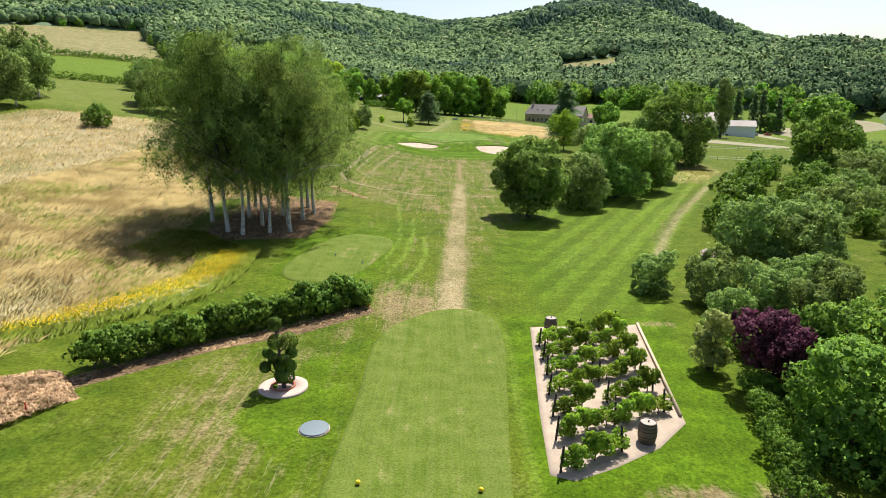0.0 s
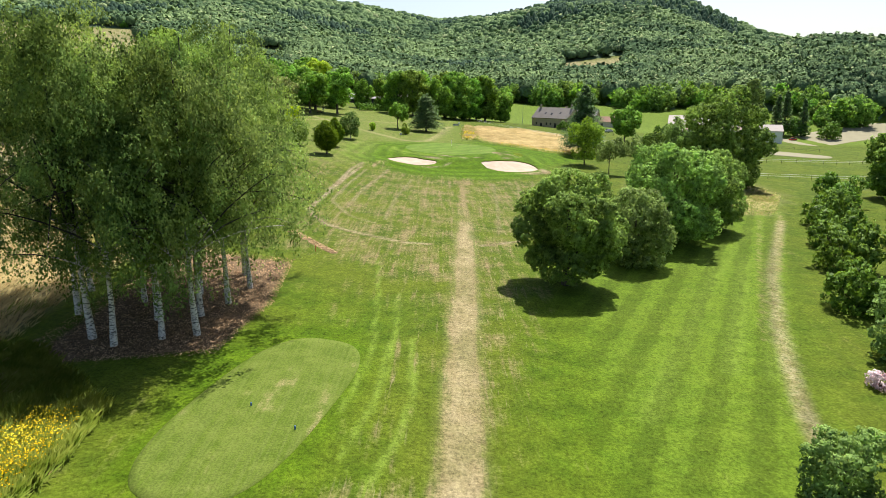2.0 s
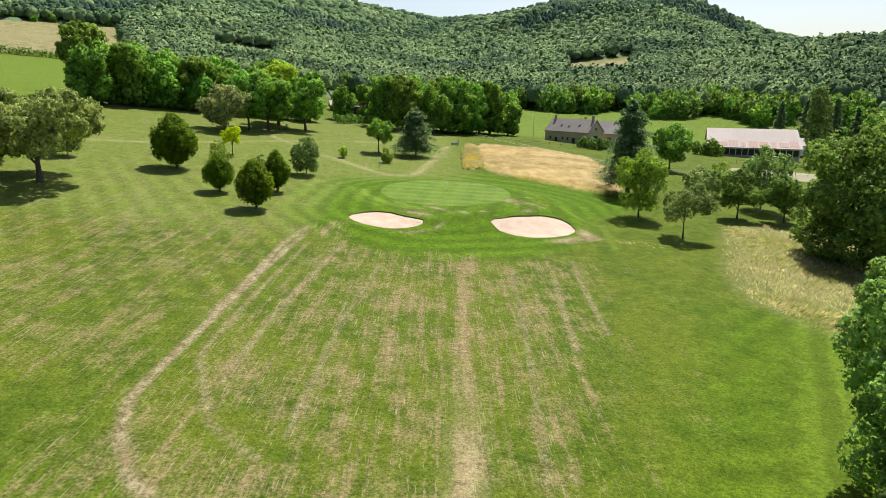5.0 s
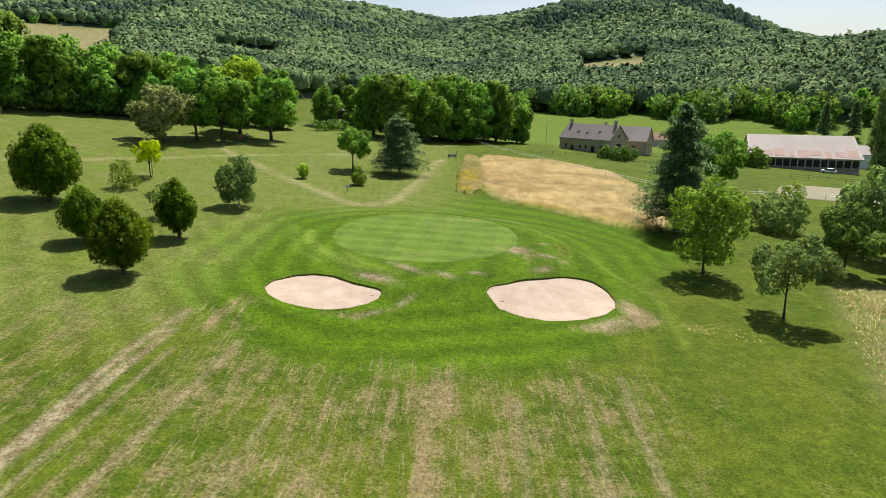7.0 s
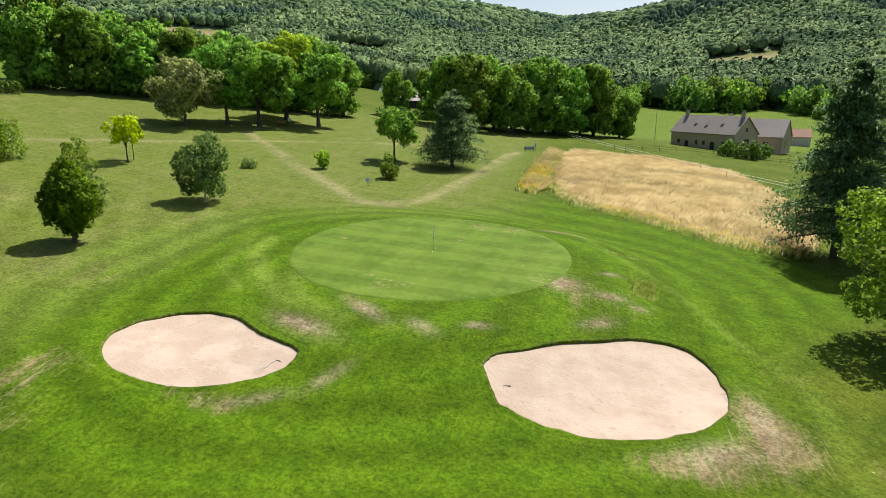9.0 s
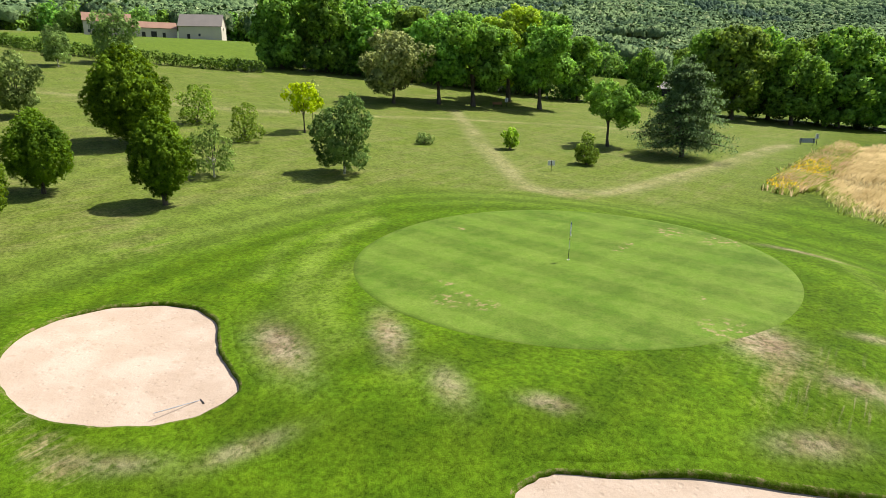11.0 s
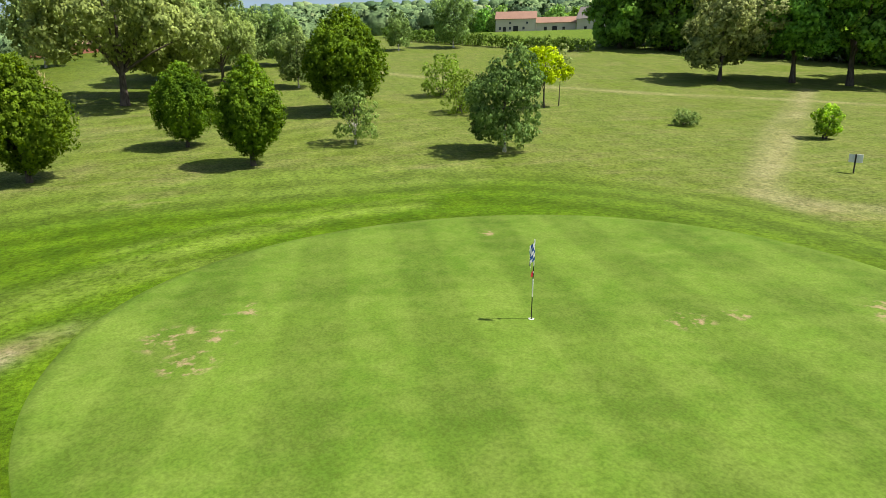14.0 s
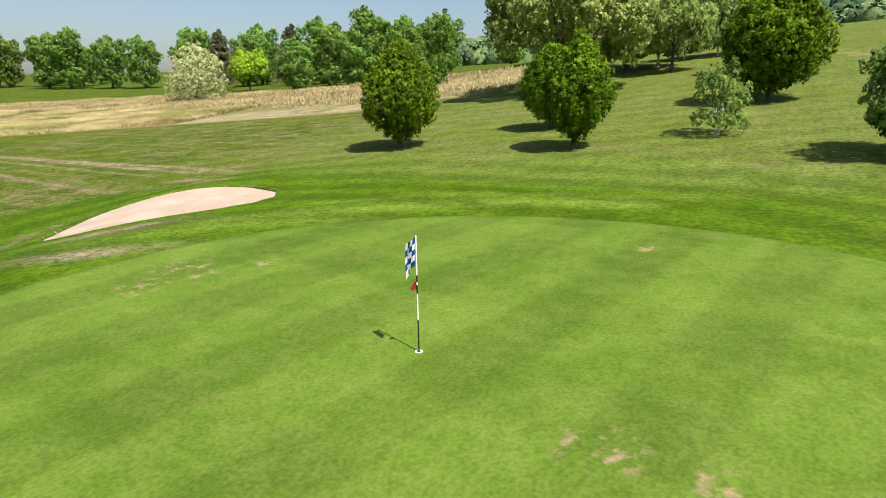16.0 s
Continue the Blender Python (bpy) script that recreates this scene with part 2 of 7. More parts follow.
def forest_material(name, dark, light, bright):
    """Crowns of the far woods: each has its own green, mottled with sprays of leaf."""
    n = Nodes(name)
    crown = n.add("ShaderNodeNewGeometry").outputs["Random Per Island"]
    wide = n.noise(0.007, 4.0, 0.6)
    spray = n.noise(0.34, 5.0, 0.75)
    leaf = n.noise(1.1, 3.0, 0.7)
    col = n.mix(n.step(n.math("ADD", n.math("MULTIPLY", crown, 0.45), n.math("MULTIPLY", n.step(wide, 0.38, 0.62), 0.55)), 0.05, 0.95), dark, light)
    col = n.mix(n.step(crown, 0.93, 1.0, 0.0, 0.8), col, bright)
    col = n.tone(col, n.math("ADD", 0.34, n.math("ADD", n.math("MULTIPLY", n.step(spray, 0.3, 0.7), 0.62), n.math("MULTIPLY", leaf, 0.42))))
    return n.surface(col, 0.9, n.bump(n.math("ADD", spray, n.math("MULTIPLY", leaf, 0.4)), 0.9, 1.6), 0.0, 0.04)


def bark_material(name, dark, light, white=0.0):
    n = Nodes(name)
    p = n.position((1, 1, 0.25) if not white else (0.6, 0.6, 2.4), local=True)
    g = n.noise(6.0, 5.0, 0.65, at=p)
    if white:
        z = n.add("ShaderNodeSeparateXYZ", {0: n.add("ShaderNodeTexCoord").outputs["Object"]}).outputs[2]
        g = n.math("ADD", g, n.math("MULTIPLY", n.step(z, white * 0.7, white), 0.3))
    col = n.mix(n.step(g, 0.50 if white else 0.3, 0.57 if white else 0.7), light if white else dark, dark if white else light)
    return n.surface(col, 0.85, n.bump(g, 0.6, 0.03), 0.0, 0.15)


TURF, PUTTING, TEE, SAND = turf_material(), green_material(), tee_material(), sand_material()
# Blue is raised in these greens to paint the haze of distance.
WOODS = forest_material("hazed_far_woods", (0.066, 0.120, 0.056), (0.205, 0.295, 0.118), (0.330, 0.370, 0.185))
CONIFERS = forest_material("far_conifers", (0.045, 0.085, 0.055), (0.100, 0.160, 0.090), (0.140, 0.200, 0.115))
# Dull green: litter and low growth, with the shade between crowns painted in.
UNDERWOOD_SHADE = plain("woodland_floor_shade", (0.085, 0.130, 0.062), 0.95, 0.3, 0.4, stain=0.01)
ROW_LEAF = foliage("field_oak_leaf", (0.042, 0.094, 0.016), (0.190, 0.290, 0.060), 0.45)
OAK_LEAF = foliage("oak_leaf", (0.042, 0.082, 0.017), (0.172, 0.264, 0.068), 0.50)
FAIRWAY_OAK_LEAF = foliage("fairway_oak_leaf", (0.056, 0.098, 0.022), (0.205, 0.292, 0.084), 0.55)
BIRCH_LEAF = foliage("birch_leaf", (0.058, 0.104, 0.025), (0.168, 0.232, 0.066), 0.48, 0.22)
DENSE_LEAF = foliage("glossy_birch_leaf", (0.040, 0.082, 0.022), (0.125, 0.188, 0.055), 0.35, 0.1)
HORNBEAM_LEAF = foliage("hornbeam_leaf", (0.036, 0.082, 0.010), (0.112, 0.178, 0.022), 0.40, 0.12)
MAPLE_LEAF = foliage("maple_leaf", (0.042, 0.100, 0.016), (0.185, 0.320, 0.066), 0.48)
LIME_LEAF = foliage("lime_leaf", (0.129, 0.222, 0.028), (0.293, 0.398, 0.059), 0.48)
GOLD_LEAF = foliage("golden_leaf", (0.219, 0.339, 0.017), (0.380, 0.518, 0.034), 0.4)
SHRUB_LEAF = foliage("shrub_leaf", (0.070, 0.115, 0.033), (0.188, 0.252, 0.084), 0.45)
VINE_LEAF = foliage("vine_leaf", (0.064, 0.130, 0.020), (0.200, 0.290, 0.054), 0.46)
CHESTNUT_LEAF = foliage("chestnut_leaf", (0.048, 0.100, 0.019), (0.330, 0.360, 0.150), 0.38)
WILLOW_LEAF = foliage("willow_leaf", (0.110, 0.160, 0.048), (0.270, 0.330, 0.110), 0.45)
CEDAR_LEAF = foliage("cedar_needle", (0.040, 0.080, 0.027), (0.112, 0.174, 0.062), 0.15, 0.2, 0.6)
PINE_LEAF = foliage("pine_needle", (0.032, 0.04, 0.018), (0.1, 0.098, 0.05), 0.15, 0.3, 0.6)
PLUM_LEAF = foliage("plum_leaf", (0.034, 0.013, 0.024), (0.105, 0.04, 0.058), 0.3)
PALE_LEAF = foliage("pale_leaf", (0.170, 0.225, 0.070), (0.340, 0.384, 0.140), 0.35, 0.1, 0.65, 0.5, 0.04, 0.1)
DOGWOOD_LEAF = foliage("dogwood_bract", (0.130, 0.210, 0.050), (0.560, 0.600, 0.330), 0.35, 0.1, 0.65, 0.9, 0.04, 0.1)
GARDEN_LEAF = foliage("garden_leaf", (0.040, 0.085, 0.018), (0.150, 0.228, 0.052), 0.42)
HEDGE_LEAF = foliage("hedge_leaf", (0.024, 0.056, 0.010), (0.120, 0.199, 0.042), 0.38, 0.2, 0.5, 0.8)
YEW_LEAF = foliage("yew_leaf", (0.030, 0.058, 0.014), (0.105, 0.150, 0.034), 0.15, 0.1)
HAY_BLADE = foliage("hay_blade", (0.29, 0.235, 0.115), (0.54, 0.47, 0.26), 0.45, 0.1, 0.7, 0.09, 0.02, 0.0)
RUSH_BLADE = foliage("green_blade", (0.12, 0.175, 0.036), (0.26, 0.3, 0.09), 0.45, 0.1, 0.6, 0.3, 0.02, 0.0)
WHEAT_BLADE = foliage("ripe_blade", (0.30, 0.23, 0.120), (0.50, 0.41, 0.250), 0.5, 0.1, 0.7, 0.12, 0.02, 0.0)
YELLOW_FLOWER = foliage("yellow_flower", (0.60, 0.40, 0.028), (0.78, 0.57, 0.085), 0.3, 0.1, 0.7, 0.35, 0.02, 0.0)
WHITE_FLOWER = foliage("white_flower", (0.60, 0.58, 0.50), (0.80, 0.78, 0.72), 0.3, 0.1, 0.7, 0.35, 0.02, 0.0)
PINK_FLOWER = foliage("pink_flower", (0.50, 0.20, 0.22), (0.72, 0.40, 0.42), 0.3, 0.1)
BARK = bark_material("brown_bark", (0.045, 0.036, 0.028), (0.125, 0.102, 0.080))
BIRCH_BARK = bark_material("birch_bark", (0.045, 0.040, 0.034), (0.66, 0.62, 0.55), 10.0)
YOUNG_BARK = bark_material("young_birch_bark", (0.045, 0.040, 0.034), (0.62, 0.58, 0.51), 2.2)
STRAW_LITTER = foliage("dead_straw", (0.170, 0.112, 0.064), (0.420, 0.300, 0.185), 0.15, 0.1, 0.8, 0.6)
GRAVEL = plain("pale_gravel", (0.34, 0.272, 0.205), 0.95, 22.0, 0.8, relief=0.7, stain=0.8)
STAVE = plain("barrel_stave", (0.145, 0.105, 0.078), 0.7, 9.0, 0.35)
HOOP = plain("iron_hoop", (0.055, 0.05, 0.048), 0.5, 30.0, 0.3, 0.6)
LID_WOOD = plain("barrel_head", (0.34, 0.30, 0.26), 0.8, 8.0, 0.3)
POST = plain("dark_post", (0.040, 0.032, 0.027), 0.85, 14.0, 0.4)
LOG = plain("pale_log", (0.48, 0.38, 0.26), 0.8, 7.0, 0.3)
SLATE = plain("slate_roof", (0.205, 0.178, 0.158), 0.8, 3.0, 0.4, stain=0.25)
STONE = plain("rubble_stone", (0.42, 0.335, 0.235), 0.9, 3.5, 0.45, relief=0.6, stain=0.3)
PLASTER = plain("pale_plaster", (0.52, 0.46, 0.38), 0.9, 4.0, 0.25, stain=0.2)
TILE_ROOF = plain("red_tile_roof", (0.27, 0.155, 0.105), 0.85, 3.0, 0.4, stain=0.25)
SHEET = plain("fibre_cement_sheet", (0.335, 0.295, 0.265), 0.85, 2.0, 0.4, stain=0.12)
RUST_SHEET = plain("rusty_sheet", (0.285, 0.170, 0.135), 0.8, 2.5, 0.4, stain=0.3)
# Near-black for doors; on stalls and barn it paints the shade inside.
DARK = plain("dark_door_and_shade", (0.025, 0.023, 0.022), 0.6, 6.0, 0.3)
WHITE_PAINT = plain("white_paint", (0.78, 0.77, 0.74), 0.5, 8.0, 0.12)
GREY_PAINT = plain("grey_paint", (0.30, 0.33, 0.36), 0.45, 9.0, 0.2)
BLUE_PAINT = plain("blue_paint", (0.055, 0.135, 0.300), 0.45, 9.0, 0.2)
FLAG_BLUE = plain("blue_cloth", (0.018, 0.085, 0.33), 0.7, 40.0, 0.12)
FLAG_WHITE = plain("white_cloth", (0.80, 0.80, 0.80), 0.7, 40.0, 0.08)
FLAG_RED = plain("red_cloth", (0.48, 0.022, 0.040), 0.7, 40.0, 0.12)
BLACK_PAINT = plain("black_paint", (0.018, 0.018, 0.019), 0.4, 20.0, 0.15)
YELLOW_PAINT = plain("yellow_paint", (0.72, 0.52, 0.02), 0.4, 20.0, 0.1)
RED_PAINT = plain("red_paint", (0.52, 0.04, 0.02), 0.5, 20.0, 0.15)
LID_STEEL = plain("galvanised_lid", (0.15, 0.185, 0.20), 0.5, 9.0, 0.2, 0.3)
GLASS_DARK = plain("window_glass", (0.030, 0.036, 0.042), 0.12, 3.0, 0.2, spec=0.6)
PAVER = plain("pink_paver", (0.44, 0.34, 0.285), 0.9, 8.0, 0.35, relief=0.5)
BRICK = plain("red_brick", (0.34, 0.135, 0.085), 0.9, 9.0, 0.35)
DIRT = plain("bare_dirt", (0.215, 0.195, 0.118), 0.95, 4.0, 0.3, stain=0.2)

# ---- mesh helpers ----
def mesh_from(name, verts, faces, smooth=True, normals=None):
    """A mesh from an array of vertices and an array (or list) of equal-sided faces, with normals of their own where leaves share a bough's light."""
    verts, faces = np.asarray(verts, dtype=np.float32), np.asarray(faces, dtype=np.int32)
    me = bpy.data.meshes.new(name)
    me.vertices.add(len(verts))
    me.vertices.foreach_set("co", verts.ravel())
    k = faces.shape[1]
    me.loops.add(faces.size)
    me.loops.foreach_set("vertex_index", faces.ravel())
    me.polygons.add(len(faces))
    me.polygons.foreach_set("loop_start", np.arange(len(faces), dtype=np.int32) * k)
    me.polygons.foreach_set("use_smooth", np.full(len(faces), smooth))
    me.update(calc_edges=True)
    if normals is not None:
        me.polygons.foreach_set("use_smooth", np.full(len(faces), True))
        me.normals_split_custom_set_from_vertices(normals.tolist())
    return me


def link(name, me, material, parent=None, label="", at=None):
    me.materials.append(material)
    ob = new(name, me)
    if at is not None:
        ob.matrix_basis = at
    if parent is not None:
        ob.parent = parent
    return tagged(ob, label)


def part(name, bm, material, parent=None, label="", at=None, smooth=False):
    """One mesh object out of a bmesh, under a thing or a part."""
    me = bpy.data.meshes.new(name)
    bm.normal_update()
    bm.to_mesh(me)
    bm.free()
    if smooth:
        me.polygons.foreach_set("use_smooth", np.full(len(me.polygons), True))
    return link(name, me, material, parent, label, at)


def thing(name, x, y, z, turn=0.0, label="", category="", group="", kind=""):
    e = new(name)
    e.matrix_basis = pose(x, y, z, 0, 0, turn)
    return tagged(e, label, category, group, kind)


def box_bm(sx, sy, sz, at=(0, 0, 0), bevel=0.0, bm=None, turn=0.0):
    """A box with its base at the given place."""
    own = bm is None
    bm = bm or bmesh.new()
    r = bmesh.ops.create_cube(bm, size=1.0, matrix=Matrix.Translation((at[0], at[1], at[2] + sz / 2)) @ pose(0, 0, 0, 0, 0, turn) @ Matrix.Diagonal((sx, sy, sz, 1)))
    if bevel > 0 and own:
        bmesh.ops.bevel(bm, geom=bm.edges[:], offset=bevel, segments=2, affect="EDGES", profile=0.6)
    return bm


def rod_bm(a, b, r, sides=8, bm=None, r2=None):
    bm = bm or bmesh.new()
    a, b = Vector(a), Vector(b)
    q = (b - a).to_track_quat("Z", "Y").to_matrix().to_4x4()
    bmesh.ops.create_cone(bm, cap_ends=True, segments=sides, radius1=r, radius2=r if r2 is None else r2, depth=(b - a).length, matrix=Matrix.Translation((a + b) / 2) @ q)
    return bm


def lathe_bm(profile, sides=20, bm=None):
    """A turned body from (radius, height) pairs, closed at both ends."""
    bm = bm or bmesh.new()
    rings = []
    for r, z in profile:
        rings.append([bm.verts.new((r * math.cos(2 * math.pi * i / sides), r * math.sin(2 * math.pi * i / sides), z)) for i in range(sides)])
    for lo, hi in zip(rings, rings[1:]):
        for i in range(sides):
            bm.faces.new((lo[i], lo[(i + 1) % sides], hi[(i + 1) % sides], hi[i]))
    bm.faces.new(rings[0][::-1])
    bm.faces.new(rings[-1])
    return bm


def tube(path, radii, sides=7):
    """Vertices and quads of a tapered tube along a path."""
    path, radii = np.asarray(path, float), np.asarray(radii, float)
    tang = np.gradient(path, axis=0)
    tang /= np.linalg.norm(tang, axis=1)[:, None] + 1e-9
    side = np.cross(tang, np.array([0.31, 0.95, 0.05]))
    side /= np.linalg.norm(side, axis=1)[:, None] + 1e-9
    other = np.cross(tang, side)
    a = np.linspace(0, 2 * np.pi, sides, endpoint=False)
    v = path[:, None] + radii[:, None, None] * (np.cos(a)[None, :, None] * side[:, None] + np.sin(a)[None, :, None] * other[:, None])
    k = len(path)
    i, j = np.meshgrid(np.arange(k - 1), np.arange(sides), indexing="ij")
    f = np.stack([i * sides + j, i * sides + (j + 1) % sides, (i + 1) * sides + (j + 1) % sides, (i + 1) * sides + j], -1).reshape(-1, 4)
    return v.reshape(-1, 3), f


def join(pieces):
    vs, fs, n = [], [], 0
    for v, f in pieces:
        vs.append(v)
        fs.append(f + n)
        n += len(v)
    return np.concatenate(vs), np.concatenate(fs)


def unit(v):
    return v / (np.linalg.norm(v, axis=-1, keepdims=True) + 1e-9)


def cards(rng, centre, normal, size, aspect=0.62, hang=0.0, fold=0.18, loose=0.9):
    """Leaf sprays: one bent lozenge each, facing about along normal; hang draws their tips downwards."""
    n = len(centre)
    soft = unit(normal)
    normal = unit(soft + rng.normal(0, loose, (n, 3)))
    normal *= np.where(np.sum(normal * soft, 1, keepdims=True) < 0, -1.0, 1.0)
    soft = unit(soft + 0.6 * normal)
    tip = rng.normal(0, 1, (n, 3))
    tip[:, 2] -= hang * 2.5
    tip = unit(tip - normal * np.sum(tip * normal, 1, keepdims=True))
    across = np.cross(normal, tip)
    s = (size * rng.uniform(0.65, 1.35, n))[:, None]
    bend = normal * s * fold
    v = np.stack([centre - tip * s * 0.5 - bend, centre - across * s * aspect * 0.5 + bend, centre + tip * s * 0.5 - bend, centre + across * s * aspect * 0.5 + bend], 1)
    return v.reshape(-1, 3), np.arange(n * 4).reshape(-1, 4), False, np.repeat(soft, 4, 0)


def lobes(rng, rx, rz, zc, n, size=0.42, low=-0.75):
    """Lumps that make up a crown: centre and radius of each."""
    d = unit(rng.normal(0, 1, (n * 3, 3)))
    d = d[d[:, 2] > low][:n]
    c = d * np.array([rx, rx, rz]) * rng.uniform(0.44, 0.77, (len(d), 1)) + np.array([0, 0, zc])
    r = rng.uniform(0.55, 1.25, len(d)) * 0.97 * size * min(rx, rz * 1.2)
    # smaller lumps sit on the large ones and break the outline
    kids, kr = [], []
    for ci, ri in zip(c, r):
        e = unit(rng.normal(0, 1, (4, 3)) + 0.8 * unit(ci - np.array([0, 0, zc])))
        kids.append(ci + e * ri * 0.85)
        kr.append(ri * rng.uniform(0.28, 0.55, 4))
    return np.vstack([c, [[0, 0, zc]], *kids]), np.concatenate([np.append(r, 0.55 * min(rx, rz)), *kr])


def leafy(rng, c, r, count, size, hang=0.0, flat=1.0, aspect=0.62, deep=0.86, spray=11):
    """Leaf sprays in rosettes over the shell of a set of lumps, with some sparse growth further in."""
    spray = max(3, min(spray, count // 120))
    m = count // spray
    w = r ** 2 / np.sum(r ** 2)
    k = rng.choice(len(r), m * 3, p=w)
    d = unit(rng.normal(0, 1, (m * 3, 3)) + np.array([0, 0, 0.12]))
    shell = deep + (1.06 - deep) * rng.random((m * 3, 1)) ** 0.6
    shell *= np.where(rng.random((m * 3, 1)) < 0.10, 1.12, 1.0)
    p = c[k] + d * shell * r[k][:, None] * np.array([1, 1, flat])
    buried = np.zeros(len(p), bool)
    for ci, ri in zip(c, r):
        buried |= np.sum(((p - ci) / np.array([1, 1, flat])) ** 2, 1) < (ri * 0.84) ** 2
    keep = np.where(~buried)[0][:m]
    p, d = p[keep], d[keep]
    ph = rng.uniform(0, 6.3, 6)
    q = p * (2.6 / max(0.6, float(np.median(r))))
    rough = np.sin(q[:, 0] * 1.3 + q[:, 2] + ph[0]) + np.sin(q[:, 1] * 1.7 - q[:, 0] + ph[1]) + np.sin(q[:, 2] * 2.1 + q[:, 1] + ph[2]) + 0.8 * np.sin(3.1 * q[:, 0] + 2.7 * q[:, 1] + ph[3]) * np.sin(3.3 * q[:, 2] + ph[4])
    p = p + d * (rough * 0.05 * r[k[keep]])[:, None]
    mid = np.average(c, axis=0, weights=r)
    d = unit(d + 0.3 * unit(p - mid))
    n = len(p) * spray
    big = np.repeat(size * 1.25 * rng.uniform(0.6, 1.45, len(p)), spray)[:, None]
    out = np.repeat(d, spray, 0)
    e = unit(rng.normal(0, 1, (n, 3)) + 0.75 * out + np.array([0, 0, 0.30]))
    at = np.repeat(p, spray, 0) + (e * rng.uniform(0.55, 1.0, (n, 1)) - 0.45 * out) * big
    va, fa, _, na = cards(rng, at, e + 0.35 * out, size, aspect, hang, 0.18, 0.45)
    inner = max(20, count // 9)
    k = rng.choice(len(r), inner, p=w)
    d = unit(rng.normal(0, 1, (inner, 3)))
    vb, fb, _, nb = cards(rng, c[k] + d * rng.uniform(0.5, 0.82, (inner, 1)) * r[k][:, None] * np.array([1, 1, flat]), d, size * 1.7, 0.8, hang, 0.18, 0.6)
    return np.vstack([va, vb]), np.vstack([fa, fb + len(va)]), False, np.vstack([na, nb])


def limbs(rng, height, fork, radius, targets, lean=0.0, sides=8):
    """A trunk with limbs that reach towards the lumps of the crown."""
    k = 7
    t = np.linspace(0, 1, k)
    sway = np.cumsum(rng.normal(0, 0.035 * height / k, (k, 2)), 0)
    sway[0] = 0
    trunk = np.column_stack([sway[:, 0] + lean * t, sway[:, 1], t * height])
    rad = radius * (1 - 0.82 * t)
    rad[0] *= 1.35
    out = [tube(trunk, rad, sides)]
    for g in targets:
        s = rng.uniform(0.75, 1.0) * fork + (1 - fork) * rng.uniform(0, 0.55)
        base = np.array([np.interp(s, t, trunk[:, i]) for i in range(3)])
        m = base * 0.5 + g * 0.5 + np.array([0, 0, 0.06 * height])
        u = np.linspace(0, 1, 5)[:, None]
        path = (1 - u) ** 2 * base + 2 * u * (1 - u) * m + u ** 2 * g
        r0 = radius * (1 - 0.82 * s) * 0.55
        out.append(tube(path, np.linspace(r0, r0 * 0.25, 5), max(5, sides - 3)))
    return join(out)


def tree(name, label, category, leaf, bark, height, width, count, size, seed, bare=0.22, lumps=16, low=-0.6, lump=0.42, radius=None, hang=0.0, flat=0.92, group="", aspect=0.62):
    """A broadleaved tree: tapered trunk and limbs, and a lumpy crown of separate leaf sprays."""
    rng = np.random.default_rng(seed)
    rz = height * (1 - bare) / 2
    zc = height * bare + rz
    c, r = lobes(rng, width / 2, rz, zc, lumps, lump, low)
    if bare < 0.07:
        # boughs that sweep down to the grass
        a = np.arange(9) * 0.698 + rng.uniform(0, 1)
        c = np.vstack([c, np.column_stack([np.cos(a) * width * 0.24, np.sin(a) * width * 0.24, height * (bare + rng.uniform(0.12, 0.20, 9))])])
        r = np.concatenate([r, rng.uniform(0.10, 0.15, 9) * width])
    e = thing(name, 0, 0, 0, 0, label, category, group)
    radius = radius or height * 0.022
    v, f = limbs(rng, height * 0.72, bare * 1.25 + 0.1, radius, c[: min(10, len(c))] * np.array([0.85, 0.85, 1]))
    link("trunk", mesh_from("trunk", v, f), bark, e)
    v, f, _, nor = leafy(rng, c, r, count, size, hang, flat, aspect)
    link("crown", mesh_from("crown", v, f, False, nor), leaf, e)
    return e


def birch(seed, height, width, count=8500, size=0.27):
    """A silver birch with pale, marked bark and long weeping sprays."""
    rng = np.random.default_rng(seed)
    e = thing("birch_tree", 0, 0, 0, 0, "tall silver birch with weeping twigs and white bark", "tree", "birch grove on bare straw")
    boughs = []
    k = 34
    for i in range(k):
        h = height * (0.24 + 0.72 * (i / k) ** 0.9)
        a = i * 2.4 + rng.uniform(-0.4, 0.4)
        reach = width / 2 * (1.0 - 0.62 * (i / k) ** 1.7) * rng.uniform(0.7, 1.12)
        boughs.append(np.array([math.cos(a) * reach, math.sin(a) * reach, h + reach * 0.32]))
    v, f = limbs(rng, height * 0.97, 0.3, 0.21, [b * np.array([0.9, 0.9, 1]) for b in boughs[:16]], rng.uniform(-0.6, 0.6))
    link("trunk", mesh_from("trunk", v, f), BIRCH_BARK, e)
    per = count // (k * 14)
    pts, aim = [], []
    for b in boughs:
        for s in range(14):
            u = rng.uniform(0.25, 1.08)
            top = np.array([b[0] * u, b[1] * u, b[2] - (1 - u) * 1.0]) + rng.normal(0, 0.45, 3)
            drop = rng.uniform(1.0, 4.2) * (0.6 + 0.4 * (1 - b[2] / height))
            t = np.sort(rng.random(per))[:, None]
            pts.append(top + np.array([0, 0, -1]) * t * drop + np.cumsum(rng.normal(0, 0.07, (per, 3)), 0) + rng.normal(0, 0.20, (per, 3)))
            aim.append(np.tile(unit(np.array([b[0], b[1], 0.6 * np.hypot(b[0], b[1])])), (per, 1)))
    v, f, _, nor = cards(rng, np.concatenate(pts), np.concatenate(aim), size, 0.5, 1.2)
    link("crown", mesh_from("crown", v, f, False, nor), BIRCH_LEAF, e)
    return e


